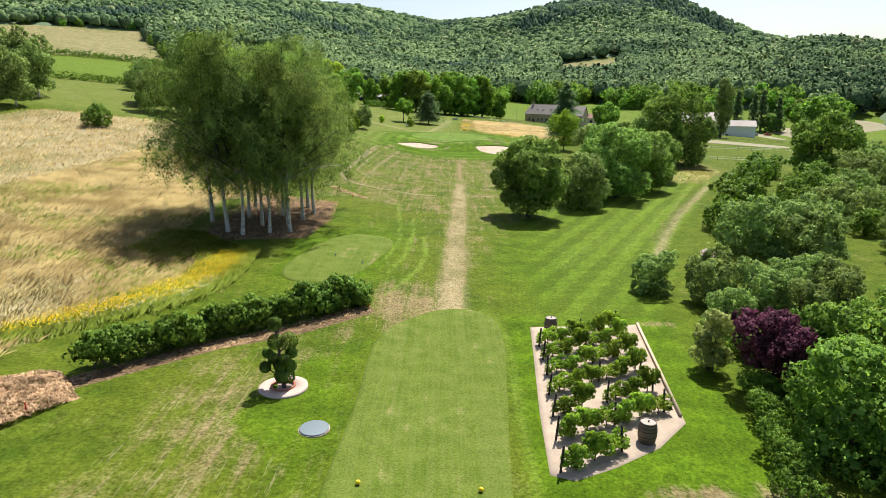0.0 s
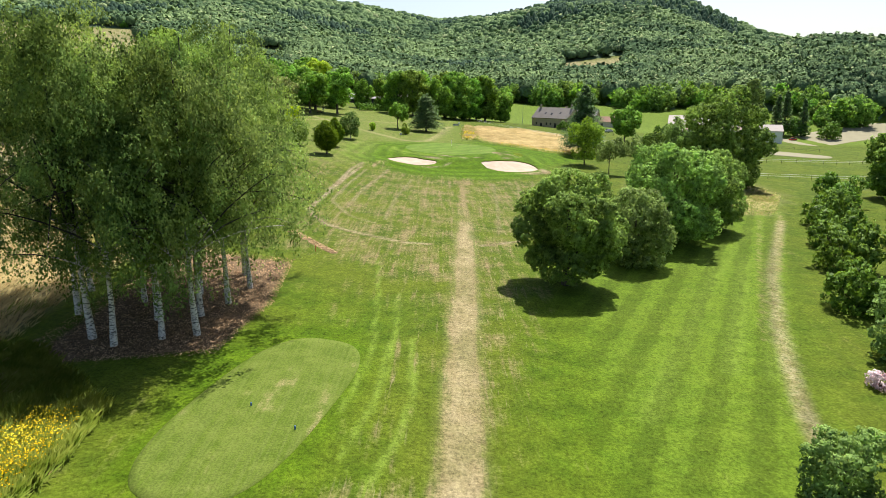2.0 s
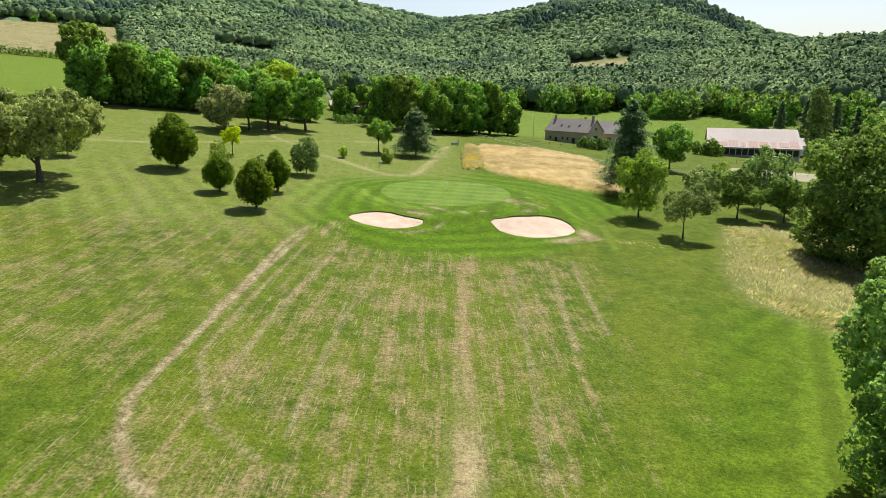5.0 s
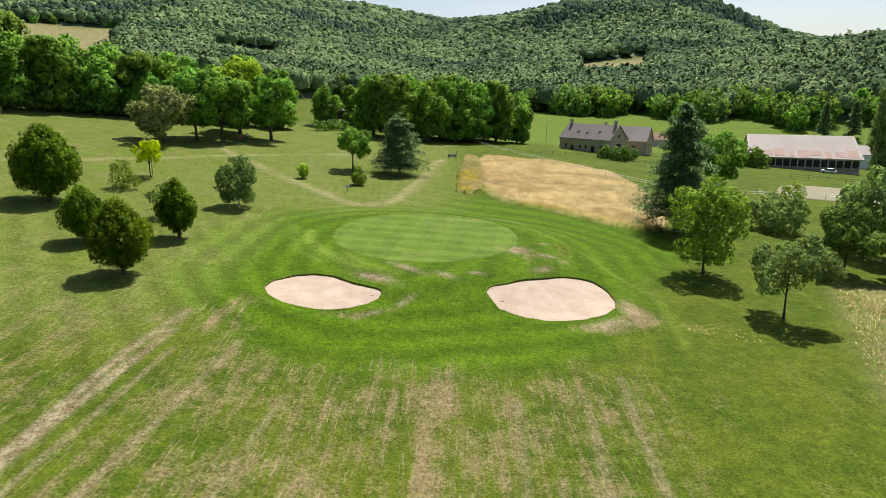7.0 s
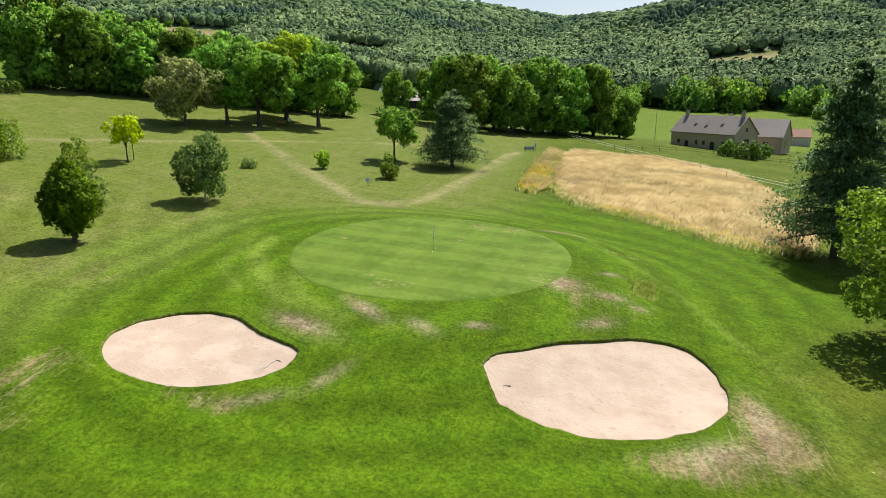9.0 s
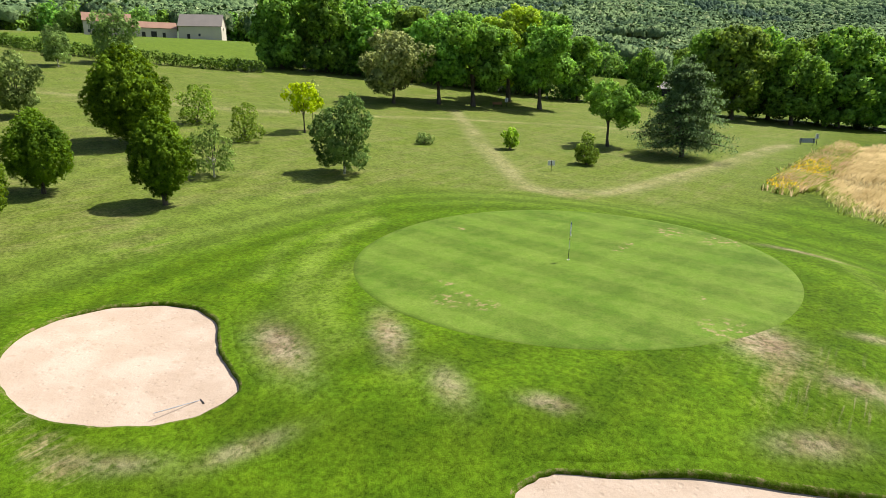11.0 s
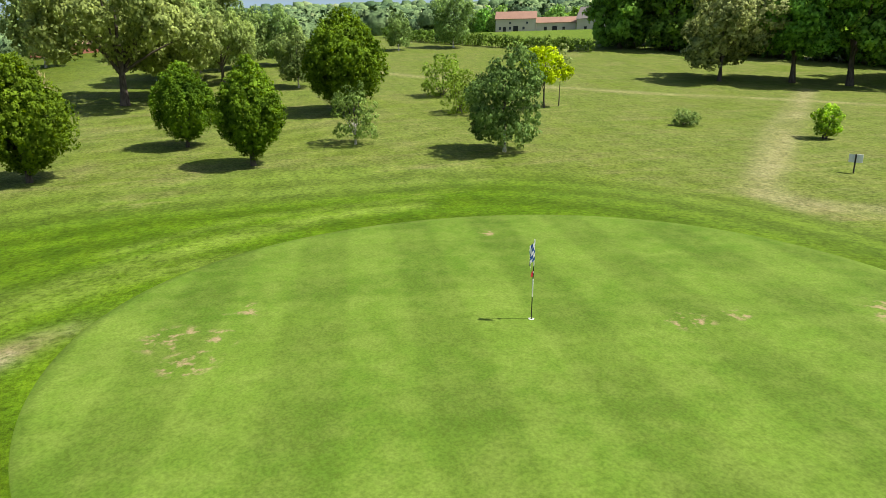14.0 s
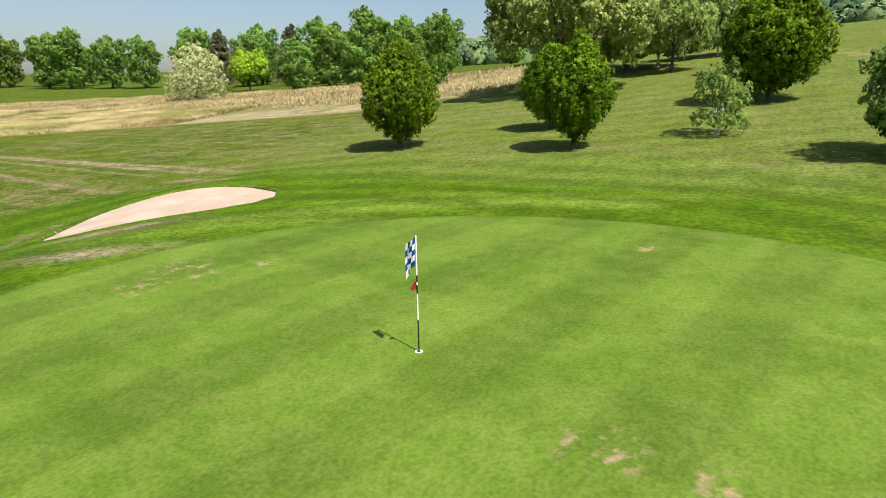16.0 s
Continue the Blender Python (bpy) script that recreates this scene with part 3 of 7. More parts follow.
def hornbeam(seed, height, width, count=11000, size=0.23):
    """A clipped-looking upright hornbeam: an egg-shaped crown of rising sprays, pointed at the top."""
    rng = np.random.default_rng(seed)
    e = thing("hornbeam_tree", 0, 0, 0, 0, "dense egg-shaped fastigiate hornbeam on dry lawn", "tree", "hornbeams on the lawn")
    k = 130
    c, r = [], []
    for i in range(k):
        a = i * 2.399 + rng.uniform(-0.3, 0.3)
        t = (i + 0.5) / k
        z = height * (0.12 + 0.82 * t)
        prof = float(np.interp(t, (0, 0.10, 0.25, 0.40, 0.52, 0.66, 0.80, 0.90, 0.97, 1.0), (0.10, 0.42, 0.84, 1.0, 0.95, 0.74, 0.50, 0.30, 0.14, 0.05)))
        q = prof * rng.uniform(0.78, 0.94)
        c.append((math.cos(a) * width / 2 * q, math.sin(a) * width / 2 * q, z))
        r.append(width * rng.uniform(0.055, 0.085) * (0.55 + 0.45 * prof))
    c, r = np.array(c), np.array(r)
    v, f = limbs(rng, height * 0.7, 0.10, 0.16, c[5:60:4] * np.array([0.8, 0.8, 1.0]), 0.0, 7)
    link("trunk", mesh_from("trunk", v, f), BARK, e)
    core_z = np.linspace(0.26, 0.72, 5) * height
    core_r = np.array((0.19, 0.31, 0.37, 0.32, 0.19)) * width
    core = np.column_stack([np.zeros(5), np.zeros(5), core_z])
    va, fa, _, na = leafy(rng, c, r, int(count * 0.8), size, -0.6, 2.3)
    vb, fb, _, nb = leafy(rng, core, core_r, int(count * 0.2), size * 1.8, -0.4, 1.0)
    v, f, nor = np.vstack([va, vb]), np.vstack([fa, fb + len(va)]), np.vstack([na, nb])
    v[:, 2] = np.maximum(v[:, 2], height * 0.05)
    link("crown", mesh_from("crown", v, f, False, nor), HORNBEAM_LEAF, e)
    return e


def cedar(seed, height, width, count, size, label, leaf=None, tiers=11, name="cedar_tree", group=""):
    """A conifer with level, drooping tiers of needle sprays."""
    rng = np.random.default_rng(seed)
    e = thing(name, 0, 0, 0, 0, label, "tree", group)
    pieces = [tube(np.column_stack([np.zeros(6), np.zeros(6), np.linspace(0, height * 0.97, 6)]), np.linspace(height * 0.024, 0.03, 6), 8)]
    pts, aim = [], []
    n = tiers * 11
    per = count // n
    for i in range(n):
        t = (i // 11 + rng.uniform(-0.3, 1.0)) / tiers
        z = height * (0.13 + 0.83 * t)
        reach = width / 2 * max(0.02, 1 - t) ** 0.62 * rng.uniform(0.45, 1.1) + 0.25
        a = i * 2.399 + rng.uniform(-0.3, 0.3)
        d = np.array([math.cos(a), math.sin(a), 0.0])
        u = np.linspace(0, 1, 4)[:, None]
        path = np.array([0, 0, z]) + d * reach * u + np.array([0, 0, 1]) * (0.10 * u - 0.20 * u ** 2) * reach
        pieces.append(tube(path, np.linspace(0.05 + 0.012 * reach, 0.015, 4), 5))
        s = rng.random((per, 1)) ** 0.6
        mid = np.array([0, 0, z]) + d * reach * s + np.array([0, 0, 1]) * (0.10 * s - 0.20 * s ** 2) * reach
        wide = np.cross(d, [0, 0, 1]) * rng.normal(0, 0.24, (per, 1)) * reach * (0.65 + 0.5 * (1 - s))
        pts.append(mid + wide + rng.normal(0, 0.16, (per, 3)) * (0.6 + 0.16 * reach) - np.array([0, 0, 1]) * np.abs(rng.normal(0, 0.25, (per, 1))))
        aim.append(np.tile([0, 0, 1.0], (per, 1)) + d * 0.3)
    link("trunk", mesh_from("trunk", *join(pieces)), BARK, e)
    v, f, _, nor = cards(rng, np.concatenate(pts), np.concatenate(aim), size, 0.34, 0.5)
    link("crown", mesh_from("crown", v, f, False, nor), leaf or CEDAR_LEAF, e)
    return e


def column(seed, height, width, count, size, leaf, label, name="poplar_tree"):
    """A narrow upright tree."""
    rng = np.random.default_rng(seed)
    e = thing(name, 0, 0, 0, 0, label, "tree")
    z = np.linspace(0.10, 0.93, 22) * height
    prof = np.sin(np.pi * np.linspace(0.14, 0.93, 22)) ** 0.6
    c = np.column_stack([rng.normal(0, width * 0.13, 22), rng.normal(0, width * 0.13, 22), z])
    v, f = limbs(rng, height * 0.9, 0.1, height * 0.017, c[3:15:2])
    link("trunk", mesh_from("trunk", v, f), BARK, e)
    v, f, _, nor = leafy(rng, c, prof * width * 0.40 + 0.15, count, size, -0.4, 1.35)
    link("crown", mesh_from("crown", v, f, False, nor), leaf, e)
    return e


def bush(name, label, leaf, height, width, count, size, seed, group="", category="shrub", lumps=9, stems=7):
    """A many-stemmed shrub with foliage to the ground."""
    rng = np.random.default_rng(seed)
    e = thing(name, 0, 0, 0, 0, label, category, group)
    c, r = lobes(rng, width / 2, height * 0.48, height * 0.50, lumps, 0.46, -0.85)
    a = np.arange(6) * 1.047 + rng.uniform(0, 1)
    c = np.vstack([c, np.column_stack([np.cos(a) * width * 0.24, np.sin(a) * width * 0.24, np.full(6, height * 0.24)])])
    r = np.concatenate([r, np.full(6, 0.24 * min(width, height * 1.2))])
    pieces = []
    for i in range(stems):
        g = c[i % len(c)]
        u = np.linspace(0, 1, 4)[:, None]
        pieces.append(tube(np.array([rng.normal(0, 0.12), rng.normal(0, 0.12), 0]) * (1 - u) + g * u, np.linspace(0.05, 0.015, 4) * (0.6 + height * 0.12), 5))
    link("stem", mesh_from("stem", *join(pieces)), BARK, e)
    v, f, _, nor = leafy(rng, c, r, count, size, 0.1, 1.0)
    v[:, 2] = np.maximum(v[:, 2], 0.03)
    link("crown", mesh_from("crown", v, f, False, nor), leaf, e)
    return e


def tufts(name, label, material, xy, height, width, blades=3, seed=1, lean=0.6, category="grass"):
    """Standing grass: many small tufts of bent blades as one mass."""
    rng = np.random.default_rng(seed)
    n = len(xy)
    base = np.column_stack([xy, ground_full(xy[:, 0], xy[:, 1]) - 0.04])
    base = np.repeat(base, blades, 0)
    m = len(base)
    a = rng.uniform(0, 2 * np.pi, m)
    swell = np.array([noise.noise(Vector((p[0] * 0.11, p[1] * 0.11, 3.0))) for p in xy])
    h = np.repeat(height * (1.0 + 0.45 * swell), blades) * rng.uniform(0.6, 1.2, m)
    base[:, :2] += rng.normal(0, 0.14, (m, 2))
    side = np.column_stack([np.cos(a), np.sin(a), np.zeros(m)]) * (width * rng.uniform(0.6, 1.3, m))[:, None]
    drift = np.repeat(np.column_stack([0.5 + swell, 0.4 - swell]), blades, 0)
    off = np.column_stack([rng.normal(0, lean * 0.6, m) + 1.1 * lean * drift[:, 0], rng.normal(0, lean * 0.6, m) + 1.1 * lean * drift[:, 1], np.zeros(m)]) * h[:, None]
    up = np.array([0, 0, 1.0]) * h[:, None]
    v = np.stack([base - side, base + side, base + side * 0.75 + up * 0.62 + off * 0.45, base - side * 0.55 + up * 0.98 + off], 1).reshape(-1, 3)
    up_ = unit(np.repeat(np.array([0, 0, 1.0]) + 0.6 * off / h[:, None], 4, 0) + rng.normal(0, 0.06, (m * 4, 3)))
    ob = link(name, mesh_from(name, v, np.arange(m * 4).reshape(-1, 4), False, up_), material)
    return tagged(ob, label, category, kind="stuff")


# ---- the lie of the land ----
def smooth(a, b, v):
    u = np.clip((v - a) / (b - a), 0.0, 1.0)
    return u * u * (3 - 2 * u)


def lie(x, y):
    """Height of the natural ground before greens and bunkers are shaped."""
    X, Y = np.clip(x, -150, 200) / 100, np.clip(y, -40, 420) / 100
    z = 0.64 - 3.17 * X - 2.87 * Y - 3.22 * X * Y + 3.31 * Y ** 2 + 0.25 * X * Y ** 2 - 0.59 * Y ** 3 + 2.84 * X * np.tanh(2 * X)
    z = z - 0.9 * np.exp(-((x - 6) / 22) ** 2 - ((y - 148) / 18) ** 2)
    z = z + 0.5 * np.exp(-((x + 9) / 9) ** 2 - ((y - 60) / 12) ** 2)
    z = z + 0.04 * np.clip(-x - 48, 0, 60) * smooth(90, 170, y) + 0.075 * np.clip(-x - 150, 0, 200)
    # valley floor beyond the farm, rising to the foot of the woods
    far = smooth(330, 560, y)
    return z * (1 - far) + (9.0 - 0.012 * np.clip(x, 0, 400) + 0.10 * np.clip(-x, 0, 320)) * far


GREEN = (1.0, 187.0, 17.0, 14.0)


def ground_z(x, y):
    z = lie(x, y)
    gx, gy, ga, gb = GREEN
    r = np.sqrt(((x - gx) / (ga + 6)) ** 2 + ((y - gy) / (gb + 7)) ** 2)
    plate = 4.12 + 0.03 * (y - 188) - 0.03 * (x - 2)
    z = z + (plate - z) * (1 - smooth(0.62, 1.15, r))
    return z + 0.62 * np.exp(-((x + 10) / 7) ** 2 - ((y - 165.5) / 4.5) ** 2)



HILL_AZ = (-180, -120, -80, -50, -34, -31, -27.3, -24, -21, -18, -14, -10, -7, -4, 0, 8, 18, 33, 50, 78, 95, 115, 128, 180)
HILL_EL = (0.8, 1.5, 2.6, 3.5, 3.6, 3.6, 4.3, 5.8, 7.3, 8.4, 8.2, 7.5, 6.8, 6.3, 5.9, 6.4, 7.2, 7.4, 7.2, 6.6, 5.0, 3.6, 0.7, 0.3)


def polar(x, y):
    return np.degrees(np.arctan2(-x, y - 90)), np.hypot(x, y - 90)


def ripple(x, y):
    """Spurs and hollows of the slopes."""
    return (np.sin(x / 210 + 1.3 * np.sin(y / 330)) + np.sin(y / 170 + 1.1 * np.sin(x / 260 + 1)) * 0.7 + 0.5 * np.sin((x + y) / 120)) / 2.2


def hill(x, y):
    az, r = polar(x, y)
    top = np.tan(np.radians(np.interp(az, HILL_AZ, HILL_EL))) * 2350
    u = np.clip((r - 420) / 1950, 0, 1)
    z = top * u ** 1.75 * (1 - 0.25 * smooth(1.0, 1.8, (r - 420) / 1950))
    z = z * (1 + 0.20 * ripple(x, y) * smooth(0.05, 0.5, u) * (1 - smooth(0.75, 1.0, u)))
    # fields climb the shoulder on the left
    z = z + 16 * np.exp(-((az - 32) / 14) ** 2) * smooth(450, 850, r)
    # the nearer wooded shoulder on the right
    z = z + 52 * np.exp(-((az + 33) / 10) ** 2) * np.exp(-((r - 900) / 300) ** 2)
    # grassy hollows beside the green
    for cx, cy, a, b, d in ((18.4, 194.5, 1.5, 1.1, 0.35), (18.7, 184.6, 1.2, 2.0, 0.35)):
        z = z - d * np.exp(-((x - cx) / a) ** 2 - ((y - cy) / b) ** 2)
    return z


def ground_full(x, y):
    return ground_z(x, y) + hill(x, y)


def gz(x, y):
    return float(ground_full(np.array(float(x)), np.array(float(y))))


def inside(x, y, poly, soft=0.6):
    """1 within a polygon, 0 without, with an edge of the given softness in metres."""
    poly = np.array(poly, float)
    d = np.full(np.shape(x), 1e9)
    odd = np.zeros(np.shape(x), bool)
    for (x0, y0), (x1, y1) in zip(poly, np.roll(poly, -1, 0)):
        ex, ey = x1 - x0, y1 - y0
        t = np.clip(((x - x0) * ex + (y - y0) * ey) / (ex * ex + ey * ey), 0, 1)
        d = np.minimum(d, np.hypot(x - x0 - t * ex, y - y0 - t * ey))
        odd ^= ((y0 > y) != (y1 > y)) & (x < (x1 - x0) * (y - y0) / (y1 - y0 + 1e-12) + x0)
    return smooth(-soft, soft, np.where(odd, d, -d))


def along(x, y, line, half, soft=0.4):
    """1 near a broken line."""
    d = np.full(np.shape(x), 1e9)
    for (x0, y0), (x1, y1) in zip(line, line[1:]):
        ex, ey = x1 - x0, y1 - y0
        t = np.clip(((x - x0) * ex + (y - y0) * ey) / (ex * ex + ey * ey), 0, 1)
        d = np.minimum(d, np.hypot(x - x0 - t * ex, y - y0 - t * ey))
    return 1 - smooth(half - soft, half + soft, d)


def spot(x, y, cx, cy, a, b):
    return np.exp(-((x - cx) / a) ** 2 - ((y - cy) / b) ** 2)


MEADOW = ((-27, 37), (-18.5, 54), (-25, 60), (-30, 66), (-31, 86), (-24, 92), (-29, 103), (-40, 124), (-48, 145), (-63, 161), (-95, 150), (-105, 90), (-95, 20), (-62, -6), (-36, 12))
WHEAT = ((10.5, 231), (14, 221), (22, 215), (30, 207), (37, 204), (45, 225), (46, 262), (41, 278), (31, 284), (15, 286), (12.5, 276))
ROUGH = ((36, 143), (37.5, 152), (40.5, 160), (44, 168), (48.5, 178), (53, 183), (67, 178), (67, 150), (54, 128), (41, 128))
BUNKER_A = ((-10.3, 164.7), (-11.7, 166.2), (-12.4, 168.0), (-12.1, 170.0), (-10.7, 171.4), (-8.6, 172.0), (-6.6, 171.7), (-5.3, 170.8), (-4.2, 170.1), (-2.6, 169.5), (-1.5, 169.0), (-1.3, 168.1), (-1.7, 166.9), (-2.9, 165.7), (-4.8, 164.5), (-6.6, 163.9), (-8.4, 164.0))
BUNKER_B = ((8.9, 170.4), (9.2, 169.3), (9.9, 167.7), (10.6, 167.3), (12.0, 166.7), (13.4, 166.4), (15.0, 166.3), (17.4, 166.8), (19.1, 167.7), (20.4, 168.6), (21.5, 170.1), (22.1, 171.4), (22.3, 173.0), (22.1, 174.5), (21.6, 176.0), (20.6, 176.8), (19.2, 176.8), (17.3, 176.1), (15.0, 174.8), (12.6, 173.6), (11.1, 172.3), (9.5, 171.4))
TRACK = ((0.45, 42), (0.9, 55), (2.0, 80), (3.2, 118), (4.3, 160))


def zones(x, y):
    """Which surface lies where: dried, lush, standing hay; bare soil, mower band, crop."""
    az, r = polar(x, y)
    gx, gy, ga, gb = GREEN
    ring = np.sqrt(((x - gx) / (ga + 9)) ** 2 + ((y - gy + 6) / (gb + 13)) ** 2)
    lush = 1 - smooth(0.85, 1.12, ring)
    lush = np.maximum(lush, 0.55 * inside(x, y, ((6, 20), (16, 20), (22, 60), (46, 110), (60, 140), (30, 140), (10, 100), (5, 60)), 4))
    lush = np.maximum(lush, 0.35 * inside(x, y, ((-16, 48), (-3, 52), (-4, 80), (-14, 82)), 3))
    lush = np.maximum(lush, 0.75 * inside(x, y, ((10, 176), (26, 178), (34, 194), (22, 211), (8, 222), (-4, 206)), 4))
    lush = np.maximum(lush, 0.9 * inside(x, y, ((3.6, 12), (4.8, 47), (6.4, 47), (17.5, 48), (17.0, 22), (12, 23), (8.5, 24), (5.6, 22), (5.4, 12)), 0.8))
    lush = np.maximum(lush, 0.75 * inside(x, y, ((-16, 53), (-11, 51.5), (-6, 54), (-4.5, 66), (-6, 74), (-14.5, 74), (-16.5, 66)), 1.5))
    lush = np.maximum(lush, 0.7 * inside(x, y, ((-12, 29), (-5.6, 22), (-5.0, 40), (-9, 37)), 2.0))
    lush = np.maximum(lush, inside(x, y, ((-3, 207), (6, 214), (10, 222), (22, 213.5), (36, 202.5), (37, 190), (26, 178), (10, 176)), 2.5))
    dry = 0.17 + 0 * x
    dry = np.maximum(dry, 0.40 * inside(x, y, ((-26, 98), (-3, 84), (0, 60), (6, 60), (14, 110), (24, 158), (4, 160), (-16, 160)), 7))
    dry = np.maximum(dry, 0.36 * inside(x, y, ((-17, 18), (-4, 18), (-5, 46), (-18, 36)), 4))
    dry = np.maximum(dry, 0.75 * spot(x, y, -3.0, 48, 4.5, 6.0))
    dry = np.maximum(dry, 0.60 * spot(x, y, -0.5, 44.5, 3.0, 5.0))
    dry = np.maximum(dry, 1.05 * along(x, y, TRACK, 1.05, 0.95) * (1 - 0.32 * smooth(84, 112, y) - 0.2 * smooth(140, 160, y)))
    dry = np.maximum(dry, 0.36 * inside(x, y, ((-60, 122), (-30, 116), (-19, 112), (-17.5, 160), (-20, 190), (-60, 198)), 4))
    lawn = smooth(196, 214, y - 0.35 * x) * (1 - smooth(300, 330, y)) * (1 - smooth(0, 12, x))
    lawn = np.maximum(lawn, smooth(-14, -22, x) * smooth(150, 165, y) * (1 - smooth(300, 330, y)))
    dry = np.maximum(dry, 0.42 * lawn)
    dry = np.where(lush > 0.5, dry * (1 - 0.7 * lush), dry)
    for cx, cy, a, b, k in ((-4.0, 163.6, 3.0, 0.8, 0.4), (23.5, 168.5, 2.2, 3.4, 0.55), (19.0, 165.0, 3.5, 1.2, 0.5), (-14.0, 161.0, 3.5, 4.5, 0.5), (2.5, 152, 7.0, 5.0, 0.55), (15.5, 24.0, 2.0, 0.8, 0.7), (17.0, 46.0, 1.6, 0.7, 0.6),
                            (-7.0, 208.0, 5.0, 2.2, 0.55), (-25, 161, 7, 7, 0.5), (12.0, 24.0, 2.2, 0.6, 0.8), (-9.5, 61.5, 1.0, 0.6, 0.5), (-26, 176, 8, 5, 0.5), (-24, 192, 6, 4, 0.45), (16, 181, 4, 3, 0.35)):
        dry = np.maximum(dry, k * spot(x, y, cx, cy, a * 1.25, b * 1.3))
    for line, half in ((((-46, 247), (-28, 227), (-10.3, 207.1)), 0.7), (((-4.2, 212), (-1.0, 235.8), (1.1, 259.8), (2.6, 268)), 0.75), (((-85, 190), (-60.2, 210.5), (-42.3, 235.2), (-25.1, 254.7)), 0.4), (((-3.7, 214.3), (-5, 210.5)), 0.5)):
        dry = np.maximum(dry, 0.56 * along(x, y, line, half + 0.25, 0.8))
    for line in (((-22, 166), (-23.0, 150), (-23.6, 125)), ((-27, 164), (-27.8, 128)), ((-31, 172), (-32, 130)), ((-35.5, 170), (-36.5, 132)), ((-40, 180), (-41.1, 140)), ((-45, 182), (-46, 146)), ((-50.9, 184.6), (-51.5, 150)), ((31.6, 84), (46, 110), (56, 129)), ((26, 75), (40, 104), (50, 124))):
        dry = np.maximum(dry, 0.55 * along(x, y, line, 0.38, 0.38))
    for off in (0.0, 1.5, 3.6, 5.0):
        dry = np.maximum(dry, 0.45 * along(x, y, ((-4.6 + off, 52), (-3.2 + off, 62), (-3.4 + off, 74), (-4.4 + off, 88)), 0.16, 0.2))
    straw = np.maximum(inside(x, y, MEADOW, 0.8), np.maximum(inside(x, y, WHEAT, 0.6), 0.55 * inside(x, y, ROUGH, 2.5)))
    straw = straw * (1 - 0.85 * spot(x, y, -25, 61, 5.5, 5.0))
    straw = np.maximum(straw, 0.75 * ((az > 25.5) & (az < 43) & (r > 590) & (r < 1300)))
    straw = np.maximum(straw, 0.75 * ((az > 14.2) & (az < 20.2) & (r > 790) & (r < 1110)))
    for line, half in ((((-46, 247), (-28, 227), (-10.3, 207.1)), 1.0), (((-4.6, 210.5), (-1.0, 235.8), (1.1, 259.8), (2.6, 268)), 0.85), (((-85, 190), (-60.2, 210.5), (-42.3, 235.2), (-25.1, 254.7), (-8, 268)), 0.85)):
        straw = np.maximum(straw, 0.95 * along(x, y, line, half + 0.1, 0.55))
    straw = np.maximum(straw, 0.72 * along(x, y, TRACK, 1.05, 0.9) * (1 - smooth(95, 135, y)))
    straw = np.maximum(straw, 0.8 * ((np.abs(az + 13.9) < 3.0) & (np.abs(r - 1025) < 160)))
    straw = np.maximum(straw, 0.20 * lawn)
    straw = np.maximum(straw, 0.9 * np.maximum(spot(x, y, -10.2, 207.8, 2.0, 1.6), np.maximum(spot(x, y, -3.9, 213.5, 1.5, 2.2), 0.7 * spot(x, y, -7.0, 208.6, 2.5, 0.9))))
    soil = 0.75 * inside(x, y, ((-27, 64), (-15.5, 68), (-14.5, 78), (-15.5, 90), (-27, 92)), 1.2)
    soil = np.maximum(soil, along(x, y, ((-21.6, 31.5), (-15.2, 38.4), (-10.8, 41.4), (-6.2, 46.2)), 0.8, 0.5))
    soil = np.maximum(soil, 0.8 * along(x, y, ((-18.4, 101.9), (-12.0, 94.6)), 0.6, 0.5))
    soil = np.maximum(soil, 0.35 * spot(x, y, 70, 305, 12, 14))
    line = x - 0.52 * (y - 60)
    mown = inside(x, y, ((8, 40), (18, 50), (30, 80), (56, 128), (62, 150), (40, 140), (14, 95)), 3)
    band = 0.5 + 0.5 * np.sin(line * 2 * np.pi / 3.2) * mown
    west = inside(x, y, ((-60, 130), (-15, 130), (-15, 176), (-20, 196), (-60, 196)), 4)
    swirl = 0.5 * lush * np.sin(ring * 2 * np.pi / 0.16 + 2.2 * np.sin(x / 5) + 1.6 * np.sin(y / 4))
    band = band + 0.42 * swirl + 0.12 * np.sin((0.8 * x + 0.55 * y) * 2 * np.pi / 3.4) * west
    crop = inside(x, y, ((-90, 246), (-106, 222), (-135, 214), (-260, 220), (-300, 340), (-100, 330)), 3)
    crop = np.maximum(crop, 1.0 * ((az > 21) & (az < 50) & (r > 215 + 1.2 * (az - 20)) & (r < 550)))
    crop = np.maximum(crop, inside(x, y, ((-10, 352), (300, 365), (420, 560), (-30, 540)), 8))
    crop = np.maximum(np.where(r > 560, 0, crop), 0.68 * lawn * (1 - np.clip(dry * 1.6 - 0.5, 0, 1)))
    crop = np.maximum(crop, 0.4 * mown)
    # mower and trolley tracks, pale where the turf is scuffed
    track = 0.0 * x
